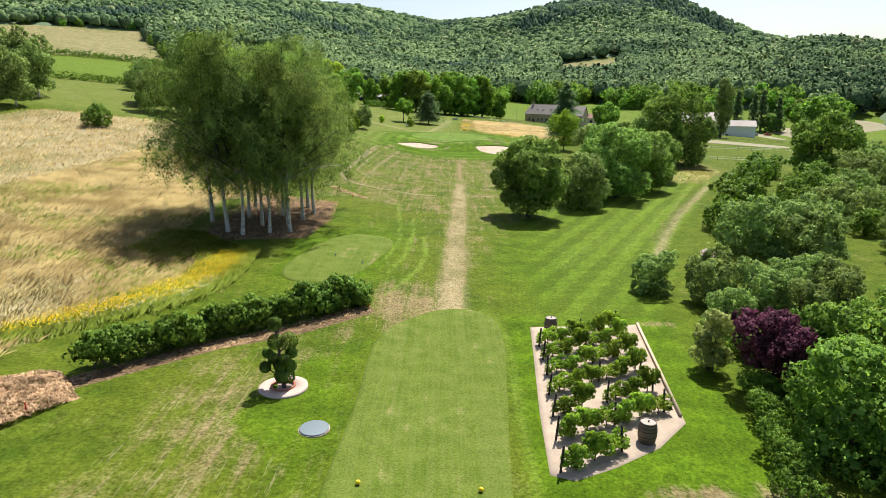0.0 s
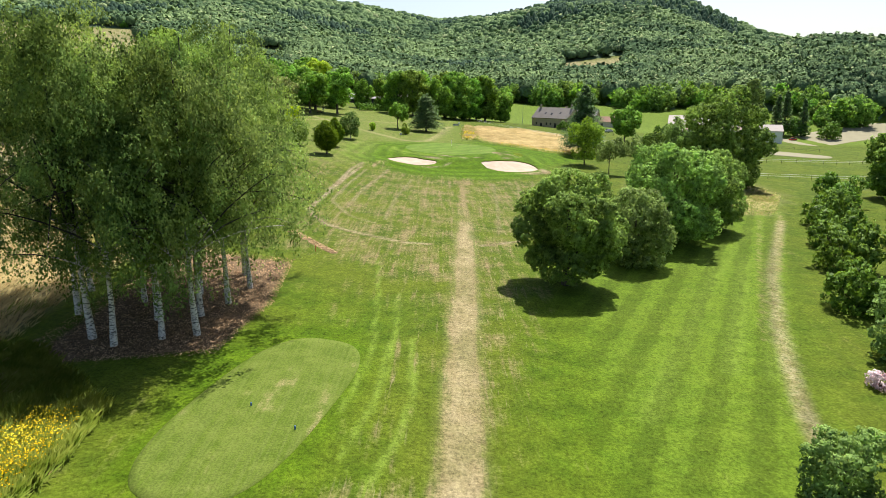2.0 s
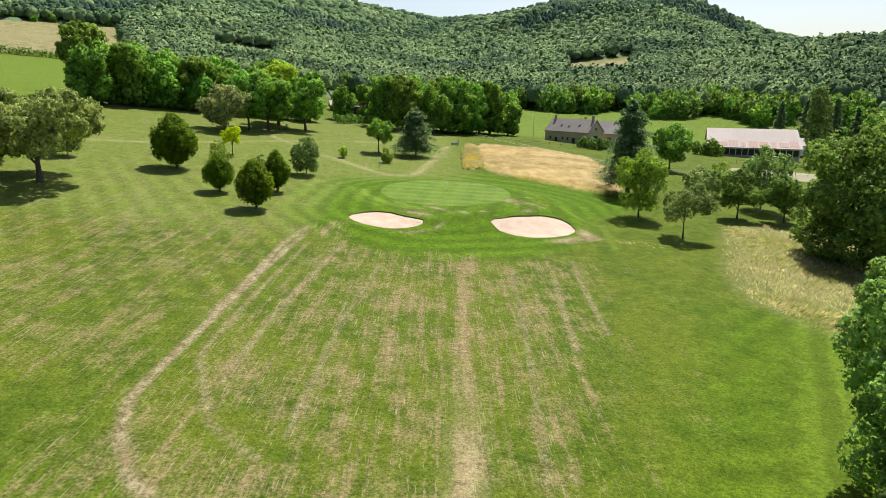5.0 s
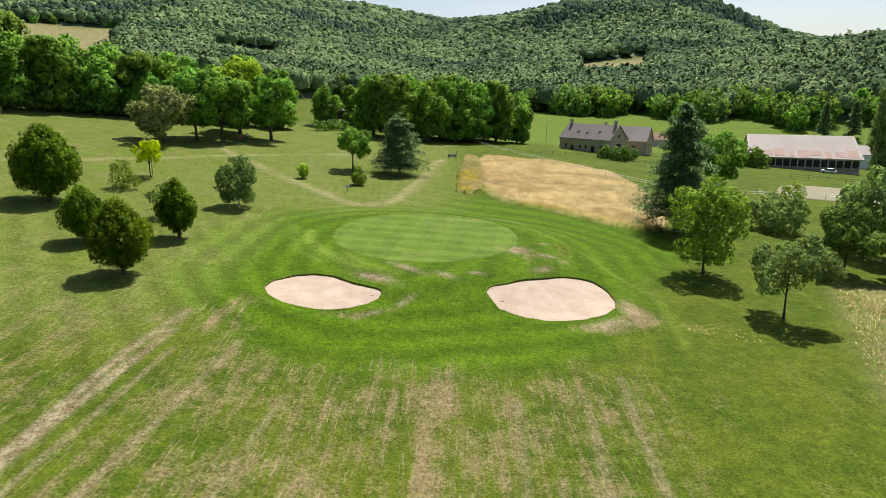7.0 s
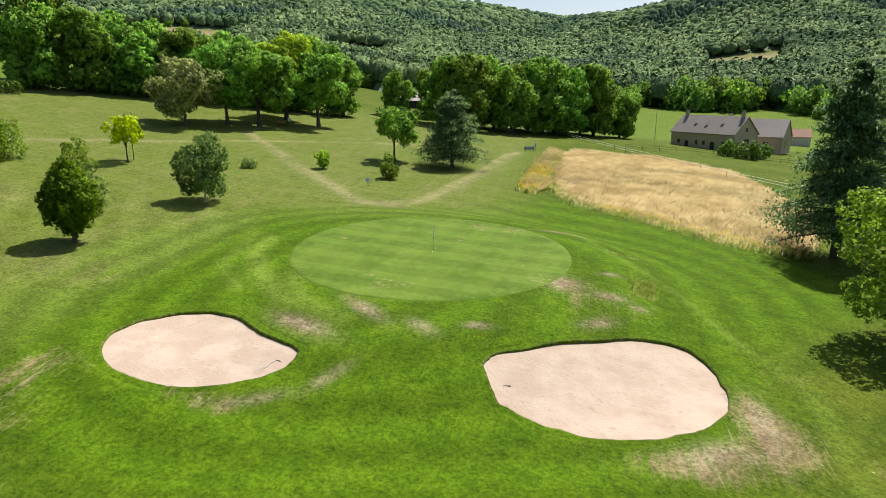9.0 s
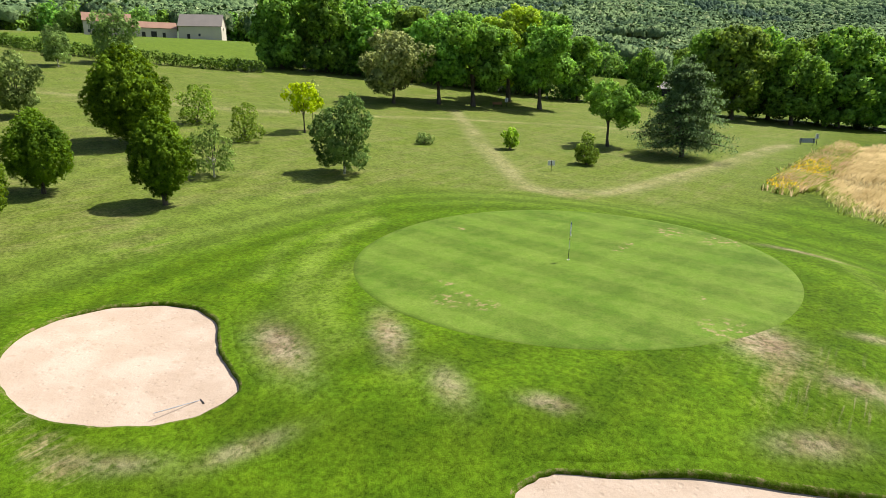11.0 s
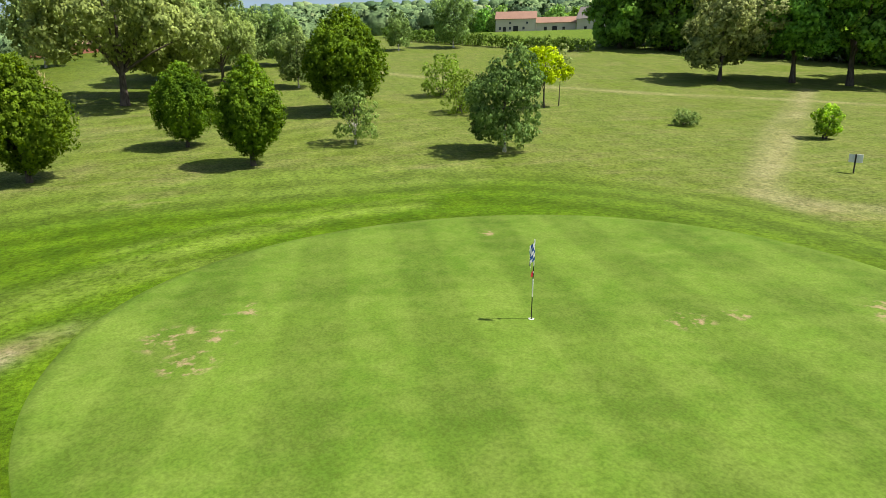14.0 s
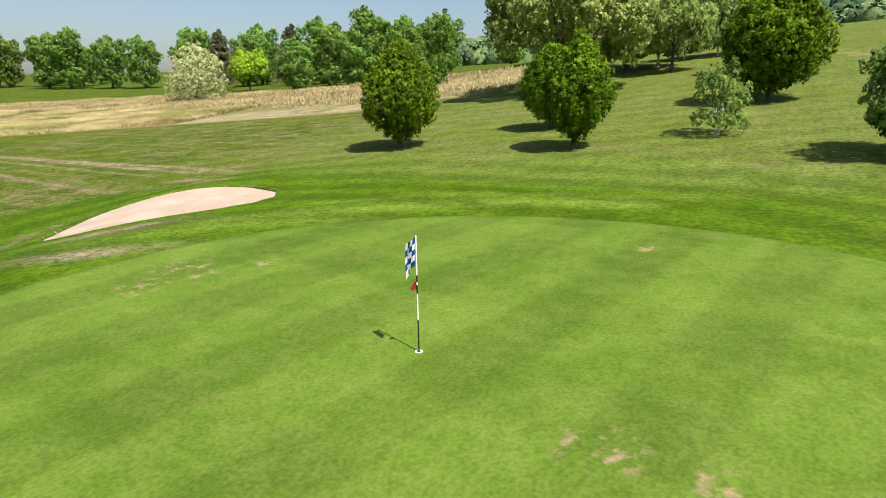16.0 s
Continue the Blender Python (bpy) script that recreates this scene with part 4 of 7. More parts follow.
    for line, half, k in (
        (((-16.9, 158.0), (-18.0, 144.1), (-18.5, 128.8), (-18.9, 119.9), (-18.9, 115.1), (-17.7, 111.3), (-15.0, 107.1), (-11.6, 104.4), (-8.3, 102.7), (-4.8, 101.0), (-1.6, 100.7)), 0.34, 0.95),
        (((4.8, 101.5), (7.4, 103.0), (10.5, 105.0)), 0.35, 0.8), (((-17.2, 161.6), (-18.4, 154.0), (-18.6, 139.7), (-18.8, 130.0)), 0.36, 0.95),
        (((-53.8, 190.0), (-46.9, 176.2), (-42.0, 165.2), (-37.0, 150.0)), 0.45, 0.5), (((-48.8, 182.7), (-44.0, 172.2), (-38.0, 160.0)), 0.35, 0.4),
        (((-15.6, 155.0), (-16.6, 140.0), (-17.0, 122.0), (-13.0, 113.0), (-9.0, 109.5)), 0.22, 0.6), (((-11.4, 157.0), (-13.5, 135.2), (-14.1, 118.0)), 0.25, 0.6),
        (((-6.0, 150.0), (-7.6, 130.0), (-8.0, 112.0)), 0.22, 0.5), (((10.2, 152.0), (9.0, 128.0), (7.6, 108.0)), 0.25, 0.45), (((15.0, 150.0), (13.2, 128.0)), 0.3, 0.5), (((18.5, 156.0), (17.0, 132.0)), 0.3, 0.5),
        (((-44.0, 245.0), (-26.7, 223.6), (-18.1, 214.7), (-9.7, 206.9)), 0.8, 1.0), (((3.2, 270.0), (0.6, 244.6), (-1.8, 223.4), (-3.6, 214.0), (-8.3, 208.2)), 1.0, 1.0), (((-60.4, 211.0), (-51.2, 224.1), (-40.2, 239.0), (-24.9, 252.8), (-8.0, 268.0)), 0.45, 0.8),
        (((53.6, 124.3), (36.8, 94.7), (28.1, 76.6), (24.3, 67.5), (22.5, 62.9), (21.0, 58.5)), 0.55, 0.9)):
        track = np.maximum(track, k * along(x, y, line, half, half * 0.8))
    for cx, cy, a, b, turn, k in ((-2.4, 171.6, 2.1, 0.8, -24, 0.85), (0.6, 174.6, 2.2, 0.6, -42, 0.75), (4.8, 172.8, 1.2, 0.5, -38, 0.55), (8.1, 173.8, 0.8, 0.35, 10, 0.8), (13.0, 182.8, 1.7, 1.2, -50, 0.95),
                                  (16.2, 181.2, 1.1, 0.6, 10, 0.75), (15.4, 176.9, 1.3, 0.5, 40, 0.7), (18.2, 180.4, 0.6, 0.4, 0, 0.6), (16.6, 186.0, 0.9, 0.35, 15, 0.6), (-1.8, 164.6, 1.4, 0.4, 36, 0.5), (1.0, 167.1, 1.5, 0.4, 60, 0.5),
                                  (12.8, 199.0, 2.4, 0.45, 15, 0.7), (20.8, 166.4, 2.8, 0.9, 25, 0.75), (23.2, 169.6, 0.9, 2.4, 0, 0.7), (-9.0, 207.0, 2.6, 0.8, -10, 0.8), (-4.6, 212.6, 1.0, 1.8, 0, 0.8)):
        c, sn = math.cos(radians(turn)), math.sin(radians(turn))
        u, w = (x - cx) * c + (y - cy) * sn, (y - cy) * c - (x - cx) * sn
        track = np.maximum(track, 1.3 * k * np.exp(-(u / a) ** 2 - (w / b) ** 2))
    # paler swirls left by the mower
    light = 0.0 * x
    for line, half, k in (
        (((-12.7, 188.6), (-12.0, 184.5), (-9.6, 180.2), (-6.8, 176.6), (-4.4, 174.4)), 0.8, 0.9), (((-6.5, 180.3), (-5.6, 177.2), (-3.2, 174.4), (-0.4, 172.7)), 0.7, 0.8), (((-14.5, 190.0), (-13.0, 181.0), (-9.0, 176.0)), 0.5, 0.6),
        (((-6.8, 92.3), (-5.7, 79.9), (-5.1, 71.1), (-5.3, 65.2), (-5.8, 60.3)), 0.16, 0.9), (((-4.0, 82.3), (-3.6, 71.3), (-3.8, 65.5), (-4.2, 60.5)), 0.18, 0.9),
        (((-2.3, 72.0), (-1.8, 62.8), (-2.4, 58.1), (-4.0, 52.3), (-5.3, 48.9)), 0.22, 0.9), (((-3.9, 71.2), (-3.9, 63.4), (-5.1, 56.0)), 0.16, 0.8),
        (((36.9, 101.2), (20.5, 68.8)), 0.7, 0.75), (((32.4, 98.4), (21.5, 78.3), (12.4, 61.8)), 0.6, 0.6), (((41.0, 101.4), (23.0, 68.0)), 0.5, 0.6), (((45.5, 118.0), (27.0, 88.0)), 0.6, 0.5),
        (((13.2, 202.0), (17.5, 192.0), (22.5, 184.0), (27.0, 174.0), (26.0, 162.0)), 0.5, 0.5), (((4.2, 23.0), (4.6, 42.0), (4.0, 47.2), (0.8, 48.2)), 0.22, 0.6)):
        light = np.maximum(light, k * along(x, y, line, half, half * 0.9))
    return np.stack([dry, lush, straw], -1), np.stack([soil, np.clip(band, 0, 1), crop], -1), np.stack([np.clip(track, 0, 1), light, 0 * x], -1)


def spread(parts):
    """Grid lines with a spacing of their own in each stretch."""
    out = []
    for a, b, step in parts:
        out.append(np.arange(a, b, step))
    far = [out[-1][-1] + 1.5]
    step = 4.0
    while far[-1] < 4600:
        far.append(far[-1] + step)
        step *= 1.09
    near = [out[0][0] - 1.5]
    step = 4.0
    while near[-1] > -4600:
        near.append(near[-1] - step)
        step *= 1.09
    return np.concatenate([near[::-1], *out, far])


def dig(x, y, z):
    """The sheet drops away under the sand of the bunkers."""
    for poly in (BUNKER_A, BUNKER_B):
        z = z - 1.3 * inside(x, y, poly, 0.28)
    return z


def lay_zones(me, x, y, soil=0.0):
    """Store on a mesh which surface lies at each of its points."""
    a, b, c = zones(x.ravel(), y.ravel())
    b[:, 0] = np.maximum(b[:, 0], soil)
    for key, val in (("zone", a), ("zone_b", b), ("zone_c", c)):
        at = me.attributes.new(key, "FLOAT_COLOR", "POINT")
        at.data.foreach_set("color", np.concatenate([val, np.ones((len(val), 1))], 1).astype(np.float32).ravel())


def ground_sheet():
    xs = spread([(-110, -56, 1.8), (-56, -22, 0.7), (-22, 26, 0.36), (26, 62, 0.8)])
    ys = spread([(12, 48, 0.45), (48, 160, 0.6), (160, 206, 0.4), (206, 300, 0.9)])
    gx, gy = np.meshgrid(xs, ys, indexing="ij")
    z = dig(gx, gy, ground_full(gx, gy))
    v = np.stack([gx, gy, z], -1).reshape(-1, 3)
    n, m = len(xs), len(ys)
    i, j = np.meshgrid(np.arange(n - 1), np.arange(m - 1), indexing="ij")
    f = np.stack([i * m + j, (i + 1) * m + j, (i + 1) * m + j + 1, i * m + j + 1], -1).reshape(-1, 4)
    me = mesh_from("ground", v, f)
    lay_zones(me, gx, gy)
    return tagged(link("ground", me, TURF), "mown grass fairway with sun-dried straw patches", "ground", kind="structure")


def smooth_ring(poly, n=96):
    """A closed curve through the corners of a polygon, evenly divided."""
    p = np.array(poly, float)
    k = len(p)
    out = []
    for i in range(k):
        a, b, c, d = p[i - 1], p[i], p[(i + 1) % k], p[(i + 2) % k]
        for t in np.linspace(0, 1, max(2, n // k), endpoint=False):
            out.append(0.5 * (2 * b + (c - a) * t + (2 * a - 5 * b + 4 * c - d) * t ** 2 + (3 * b - a - 3 * c + d) * t ** 3))
    return np.array(out)


def drape(name, ring, lift, material, label, category, bands=14, wobble=0.0, seed=0, sink=None):
    """A surface within a closed curve that follows the ground."""
    rng = np.random.default_rng(seed)
    c = ring.mean(0)
    k = len(ring)
    s = np.linspace(0, 1, bands + 1)[1:]
    s = np.append(s, 1.006) if lift > 0 else s
    bands = len(s)
    pts = np.concatenate([[c], *[c + (ring - c) * t for t in s]])
    z = ground_full(pts[:, 0], pts[:, 1]) + lift
    if lift > 0:
        z[-k:] -= lift + 0.06
    if sink is not None:
        z = sink(pts, z)
    v = np.column_stack([pts, z])
    fan = [(0, 1 + i, 1 + (i + 1) % k, 1 + (i + 1) % k) for i in range(k)]
    me = bpy.data.meshes.new(name)
    tris = [(a, b, d) for a, b, d, _ in fan]
    quads = []
    for q in range(bands - 1):
        for i in range(k):
            a, b = 1 + q * k + i, 1 + q * k + (i + 1) % k
            quads.append((a, a + k, b + k, b))
    me.from_pydata(v.tolist(), [], tris + quads)
    me.polygons.foreach_set("use_smooth", np.full(len(me.polygons), True))
    return tagged(link(name, me, material), label, category, kind="structure")


ground_sheet()


# ---- green, tees, bunkers ----
def superellipse(cx, cy, a, b, turn=0.0, power=2.2, n=120, wobble=0.0):
    t = np.linspace(0, 2 * np.pi, n, endpoint=False)
    r = 1 + wobble * (np.sin(3 * t + 1) + 0.6 * np.sin(2 * t))
    x = np.sign(np.cos(t)) * np.abs(np.cos(t)) ** (2 / power) * a * r
    y = np.sign(np.sin(t)) * np.abs(np.sin(t)) ** (2 / power) * b * r
    c, s = math.cos(radians(turn)), math.sin(radians(turn))
    return np.column_stack([cx + x * c - y * s, cy + x * s + y * c])


drape("putting_green", superellipse(2.0, 188.4, 11.6, 11.9, 0, 2.05, 160, 0.008), 0.022, PUTTING, "closely mown putting green with mower bands", "green", 34)
drape("tee_box", smooth_ring(((-5.6, 14), (2.6, 14), (3.1, 24), (3.8, 33), (4.4, 42), (3.6, 46.6), (0.8, 47.6), (-1.9, 45.6), (-4.6, 41.0), (-4.9, 31), (-5.4, 22)), 110), 0.05, TEE, "mown rectangular tee with worn straw patches", "tee", 20)
drape("tee_box_forward", superellipse(-10.3, 61.4, 3.9, 9.6, -12, 2.9, 110), 0.05, TEE, "small oblong mown tee with rounded corners", "tee", 16)


def bunker(poly, n, depth):
    ring = smooth_ring(poly, 112)
    lo, hi = ring[:, 1].min(), ring[:, 1].max()
    c = ring.mean(0)

    def sink(p, z):
        bowl = 1 - np.clip(np.hypot((p[:, 0] - c[0]) / 8, (p[:, 1] - c[1]) / 5), 0, 1) ** 2
        return z - 0.02 - (depth + 0.04) * smooth(lo, hi, p[:, 1]) - 0.08 * bowl

    drape("bunker_sand_%d" % n, ring, 0.0, SAND, "pale pink raked sand bunker with footprints", "bunker", 22, sink=sink)
    out = unit(ring - c)
    rows = []
    rng = np.random.default_rng(n)
    rag = np.convolve(rng.normal(0, 0.10, len(ring) + 8), np.ones(3) / 3, "same")[4:-4][:, None]
    base = ground_full(ring[:, 0], ring[:, 1])
    lip = (0.25 + 0.75 * smooth(lo, hi, ring[:, 1]))
    for off, dz in ((0.95, -0.05), (0.40, 0.02), (0.08, 0.03), (-0.03, 0.01), (-0.07, -0.14), (-0.02, -0.32), (0.02, -1.2)):
        p = ring + out * (off + rag * (0.8 if off < 0.4 else 0.0))
        z = (ground_full(p[:, 0], p[:, 1]) if off > 0.2 else base) + dz * (lip if -0.2 < dz and off < 0.5 else 1.0)
        rows.append(np.column_stack([p, z]))
    v = np.concatenate(rows)
    k = len(ring)
    i, j = np.meshgrid(np.arange(len(rows) - 1), np.arange(k), indexing="ij")
    f = np.stack([i * k + j, i * k + (j + 1) % k, (i + 1) * k + (j + 1) % k, (i + 1) * k + j], -1).reshape(-1, 4)
    for name, sel, soil in (("bunker_rim_%d" % n, i.ravel() < 2, 0.0), ("bunker_bank_%d" % n, i.ravel() >= 2, 0.42)):
        me = mesh_from(name, v, f[sel])
        lay_zones(me, v[:, 0], v[:, 1], soil)
        tagged(link(name, me, TURF), "ragged turf edge with bare earth round a bunker", "bunker", kind="structure")


bunker(BUNKER_A, 1, 0.06)
bunker(BUNKER_B, 2, 0.10)


# ---- distant woods ----
def wooded(x, y):
    """1 where the woods stand, 0 where fields leave them open."""
    a_deg, R = polar(x, y)
    edge = np.interp(a_deg, (-60, -36, 2, 22, 60, 75), (430, 450, 480, 350, 430, 480)) + 22 * np.sin(a_deg * 0.9) + 14 * np.sin(a_deg * 2.3)
    wood = smooth(-6, 46, R - edge)
    ragged = 7 * np.sin(x / 23) + 6 * np.sin(y / 31)
    for ca, cr, wa, wr in ((-13.9, 1025, 2.8, 150), (33.8, 820, 7.5, 470), (17.2, 950, 2.8, 150)):
        wood = wood * (1 - (np.abs(a_deg - ca) < wa + ragged / cr * 12) * (np.abs(R - cr) < wr + ragged))
    return wood


def firs(x, y):
    """Where conifers are planted: the high ridge and scattered stands."""
    a_deg, R = polar(x, y)
    stand = np.sin(x / 105 + 1.9 * np.sin(y / 170)) + np.sin(y / 92 + 1.6 * np.sin(x / 140 + 2))
    ridge = smooth(1850, 2050, R) * (np.abs(a_deg + 17) < 8) + 0.8 * smooth(2050, 2200, R) * (np.abs(a_deg + 6) < 2.5)
    return (stand > 1.5) * (R > 900) + (ridge > 0.5)


def understorey_shade(name, az0, az1, daz, radii):
    """Floor and low growth between the trunks of the far woods, darkened to paint their shade."""
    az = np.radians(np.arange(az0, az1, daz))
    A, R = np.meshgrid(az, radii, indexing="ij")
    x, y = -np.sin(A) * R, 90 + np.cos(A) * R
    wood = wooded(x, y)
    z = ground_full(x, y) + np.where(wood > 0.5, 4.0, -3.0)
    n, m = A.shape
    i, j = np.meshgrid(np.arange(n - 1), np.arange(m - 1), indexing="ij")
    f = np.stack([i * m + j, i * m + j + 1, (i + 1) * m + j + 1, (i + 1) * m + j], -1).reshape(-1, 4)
    tagged(link(name, mesh_from(name, np.stack([x, y, z], -1).reshape(-1, 3), f), UNDERWOOD_SHADE), "undergrowth between the trunks of hill woods, painted dark for shade", "forest", kind="stuff")


def crown_mass(name, az0, az1, far, seed, coarse):
    """Crown beside crown over the far slopes, broadleaved and coniferous, each a knobbly dome of its own."""
    rng = np.random.default_rng(seed)
    xs, ys, ss = [], [], []
    R = 385.0
    while R < far:
        step = coarse * (6.4 + 0.0052 * R)
        az = np.radians(np.arange(az0, az1, math.degrees(step / R))) + rng.uniform(0, step / R)
        az = az + rng.normal(0, 0.28, len(az)) * step / R
        rr = R + rng.normal(0, 0.28, len(az)) * step
        xs.append(-np.sin(az) * rr)
        ys.append(90 + np.cos(az) * rr)
        ss.append(np.full(len(az), step))
        R += step * 0.92
    x, y, size = np.concatenate(xs), np.concatenate(ys), np.concatenate(ss)
    keep = wooded(x, y) > 0.5
    x, y, size = x[keep], y[keep], size[keep]
    fir = (firs(x, y) > 0) & (rng.random(len(x)) < 0.85) | (rng.random(len(x)) < 0.015)
    sides = 7
    turn = np.linspace(0, 2 * np.pi, sides, endpoint=False)
    for kind, sel, prof, material, label in (("broadleaves", ~fir, ((0.82, -0.40), (1.0, 0.20), (0.62, 0.86)), WOODS, "dense mixed deciduous woodland covering distant hills"),
                                             ("conifers", fir, ((0.70, -0.7), (0.66, 0.0), (0.30, 0.9)), CONIFERS, "dark conifer stands on the distant hills")):
        px, py, sz = x[sel], y[sel], size[sel]
        k = len(px)
        rad = sz * rng.uniform(0.54, 0.82, k)
        base = ground_full(px, py) + 5.0 + rng.uniform(0.0, 2.8, k) + 0.35 * rad
        rings = [np.stack([px[:, None] + rad[:, None] * r * np.cos(turn) * rng.uniform(0.74, 1.26, (k, sides)), py[:, None] + rad[:, None] * r * np.sin(turn) * rng.uniform(0.74, 1.26, (k, sides)),
                           base[:, None] + rad[:, None] * (h + rng.uniform(-0.17, 0.17, (k, sides)))], -1) for r, h in prof]
        top = np.repeat(np.stack([px, py, base + rad * (prof[-1][1] + 0.16)], -1)[:, None], 1, 1)
        v = np.concatenate([*rings, top], 1)
        per = v.shape[1]
        j = np.arange(sides)
        quads = [np.stack([q * sides + j, q * sides + (j + 1) % sides, (q + 1) * sides + (j + 1) % sides, (q + 1) * sides + j], -1) for q in range(len(prof) - 1)]
        cap = (len(prof) - 1) * sides
        tri = np.concatenate([np.concatenate([np.stack([g[:, 0], g[:, 1], g[:, 2]], -1), np.stack([g[:, 0], g[:, 2], g[:, 3]], -1)]) for g in quads] + [np.stack([cap + j, cap + (j + 1) % sides, np.full(sides, len(prof) * sides)], -1)])
        f = (np.arange(k)[:, None, None] * per + tri[None]).reshape(-1, 3)
        tagged(link(name + "_" + kind, mesh_from(name + "_" + kind, v.reshape(-1, 3), f), material), label, "forest", kind="stuff")
        if kind == "broadleaves":
            # leafy sprays stand out from the nearer crowns
            away = np.hypot(px, py - 90)
            made = []
            for lo, hi, count, reach in ((0, 700, 36, 0.46), (700, 1250, 11, 0.62), (1250, 1950, 5, 0.80)):
                near = (away >= lo) & (away < hi)
                q = np.repeat(np.stack([px, py, base + 0.15 * rad], -1)[near], count, 0)
                rr = np.repeat(rad[near], count)
                d = unit(rng.normal(0, 1, (len(q), 3)) + np.array([0, 0, 0.5]))
                v, _, _, soft = cards(rng, q + d * rr[:, None] * rng.uniform(0.88, 1.18, (len(q), 1)), d, reach * rr, 0.7, 0.0, 0.2, 0.45)
                made.append((v, soft))
            v, soft = np.vstack([m[0] for m in made]), np.vstack([m[1] for m in made])
            tagged(link(name + "_sprays", mesh_from(name + "_sprays", v, np.arange(len(v)).reshape(-1, 4), False, soft), material), "leafy crowns of the woods on the nearer slopes", "forest", kind="stuff")


def growing(a, b, step, rate):
    out = [a]
    while out[-1] < b:
        out.append(out[-1] + step)
        step *= rate
    return np.array(out)


understorey_shade("hill_undergrowth", -64, 122, 0.6, growing(380, 2900, 9.0, 1.012))
crown_mass("hill_woods", -58, 66, 2480, 17, 1.12)
crown_mass("side_woods", 66, 122, 2200, 41, 1.7)


# ---- trees ----
def put(ob, x, y, turn=0.0, scale=1.0, tall=1.0, sink=0.05):
    ob.matrix_basis = Matrix.Translation((x, y, gz(x, y) - sink)) @ pose(0, 0, 0, 0, 0, turn) @ Matrix.Diagonal((scale, scale, scale * tall, 1))
    return ob


def again(ob, x, y, turn=0.0, scale=1.0, tall=1.0, sink=0.05):
    s = ob.scale.copy()
    ob.scale = (1, 1, 1)
    m = Matrix.Translation((x, y, gz(x, y) - sink)) @ pose(0, 0, 0, 0, 0, turn) @ Matrix.Diagonal((scale, scale, scale * tall, 1))
    c = copy_thing(ob, m)
    ob.scale = s
    return c


birches = [birch(11, 21.5, 15.4, 22000, 0.23), birch(12, 20.0, 14.4, 22000, 0.23), birch(13, 22.0, 16.2, 22000, 0.23)]
for i, (x, y) in enumerate(((-22.6, 68.0), (-17.9, 70.6), (-17.9, 77.4), (-24.6, 69.0), (-20.0, 69.6), (-21.8, 73.0), (-19.0, 74.3), (-17.3, 81.5), (-18.8, 85.0), (-20.8, 79.0), (-24.4, 76.5), (-27.8, 73.0), (-29.5, 78.0), (-25.5, 83.0))):
    k = birches[i % 3]
    (put if i < 3 else again)(k, x, y, 47 * i, (0.92, 1.0, 0.96, 1.04, 0.88)[i % 5])

oak = tree("oak_tree", "broad round oak with dense dark green foliage", "tree", FAIRWAY_OAK_LEAF, BARK, 12.4, 10.8, 34000, 0.26, 21, 0.055, 30, -0.9, 0.32, 0.36, group="oaks along the fairway")
put(oak, 12.4, 87.8, 20, 1.0, 1.0, 0.15)
oak_b = tree("oak_tree", "broad round oak with dense dark green foliage", "tree", FAIRWAY_OAK_LEAF, BARK, 12.9, 15.4, 34000, 0.29, 22, 0.055, 32, -0.9, 0.31, 0.36, group="oaks along the fairway")
put(oak_b, 30.4, 107.8, 0, 1.0, 1.0, 0.15)
again(oak_b, 38.0, 118.0, 75, 0.86, 1.0, 0.4)
again(oak, 45.0, 131.0, 210, 0.92, 1.0, 0.4)
big = tree("lime_tree", "very tall dark green lime tree with a rounded crown", "tree", OAK_LEAF, BARK, 21.5, 20.5, 26000, 0.46, 23, 0.06, 34, -0.85, 0.28, 0.5)
put(big, 59.7, 161.0, 0, 1.0, 1.0, 1.5)

maple = tree("maple_tree", "large bright green maple on the lawn", "tree", MAPLE_LEAF, BARK, 15.5, 12.5, 9500, 0.52, 31, 0.12, 22, -0.85, 0.33, group="trees along the lawn")
maple_b = tree("maple_tree", "large bright green maple on the lawn", "tree", MAPLE_LEAF, BARK, 16.5, 13.5, 9500, 0.54, 32, 0.10, 22, -0.85, 0.33, group="trees along the lawn")
put(maple, -39.6, 266.5, 0, 1.1)
again(maple, -51.3, 249.8, 100, 0.98, 1.05)
put(maple_b, -47.5, 255.3, 0, 1.1)
lime = tree("lime_tree", "pale yellow-green lime tree behind maples", "tree", LIME_LEAF, BARK, 18.0, 13.5, 11000, 0.5, 33, 0.08, 22, -0.85, 0.33)
put(lime, -48.5, 270.0, 0, 1.08)
chestnut = tree("chestnut_tree", "round sweet chestnut with creamy catkins", "tree", CHESTNUT_LEAF, BARK, 10.4, 12.6, 12000, 0.36, 34, 0.10, 26, -0.85, 0.33)
put(chestnut, -54.6, 241.0, 0, 1.12)
row = tree("oak_tree", "tall dark oak in a line of trees", "tree", ROW_LEAF, BARK, 20.5, 14.5, 5600, 0.85, 35, 0.03, 22, -0.88, 0.34, group="line of oaks")
row_b = tree("oak_tree", "tall dark oak in a line of trees", "tree", MAPLE_LEAF, BARK, 19.5, 14.0, 5600, 0.85, 36, 0.03, 22, -0.88, 0.34, group="line of oaks")
put(row, -13.0, 306.0, 0)
put(row_b, -2.0, 312.0, 0)
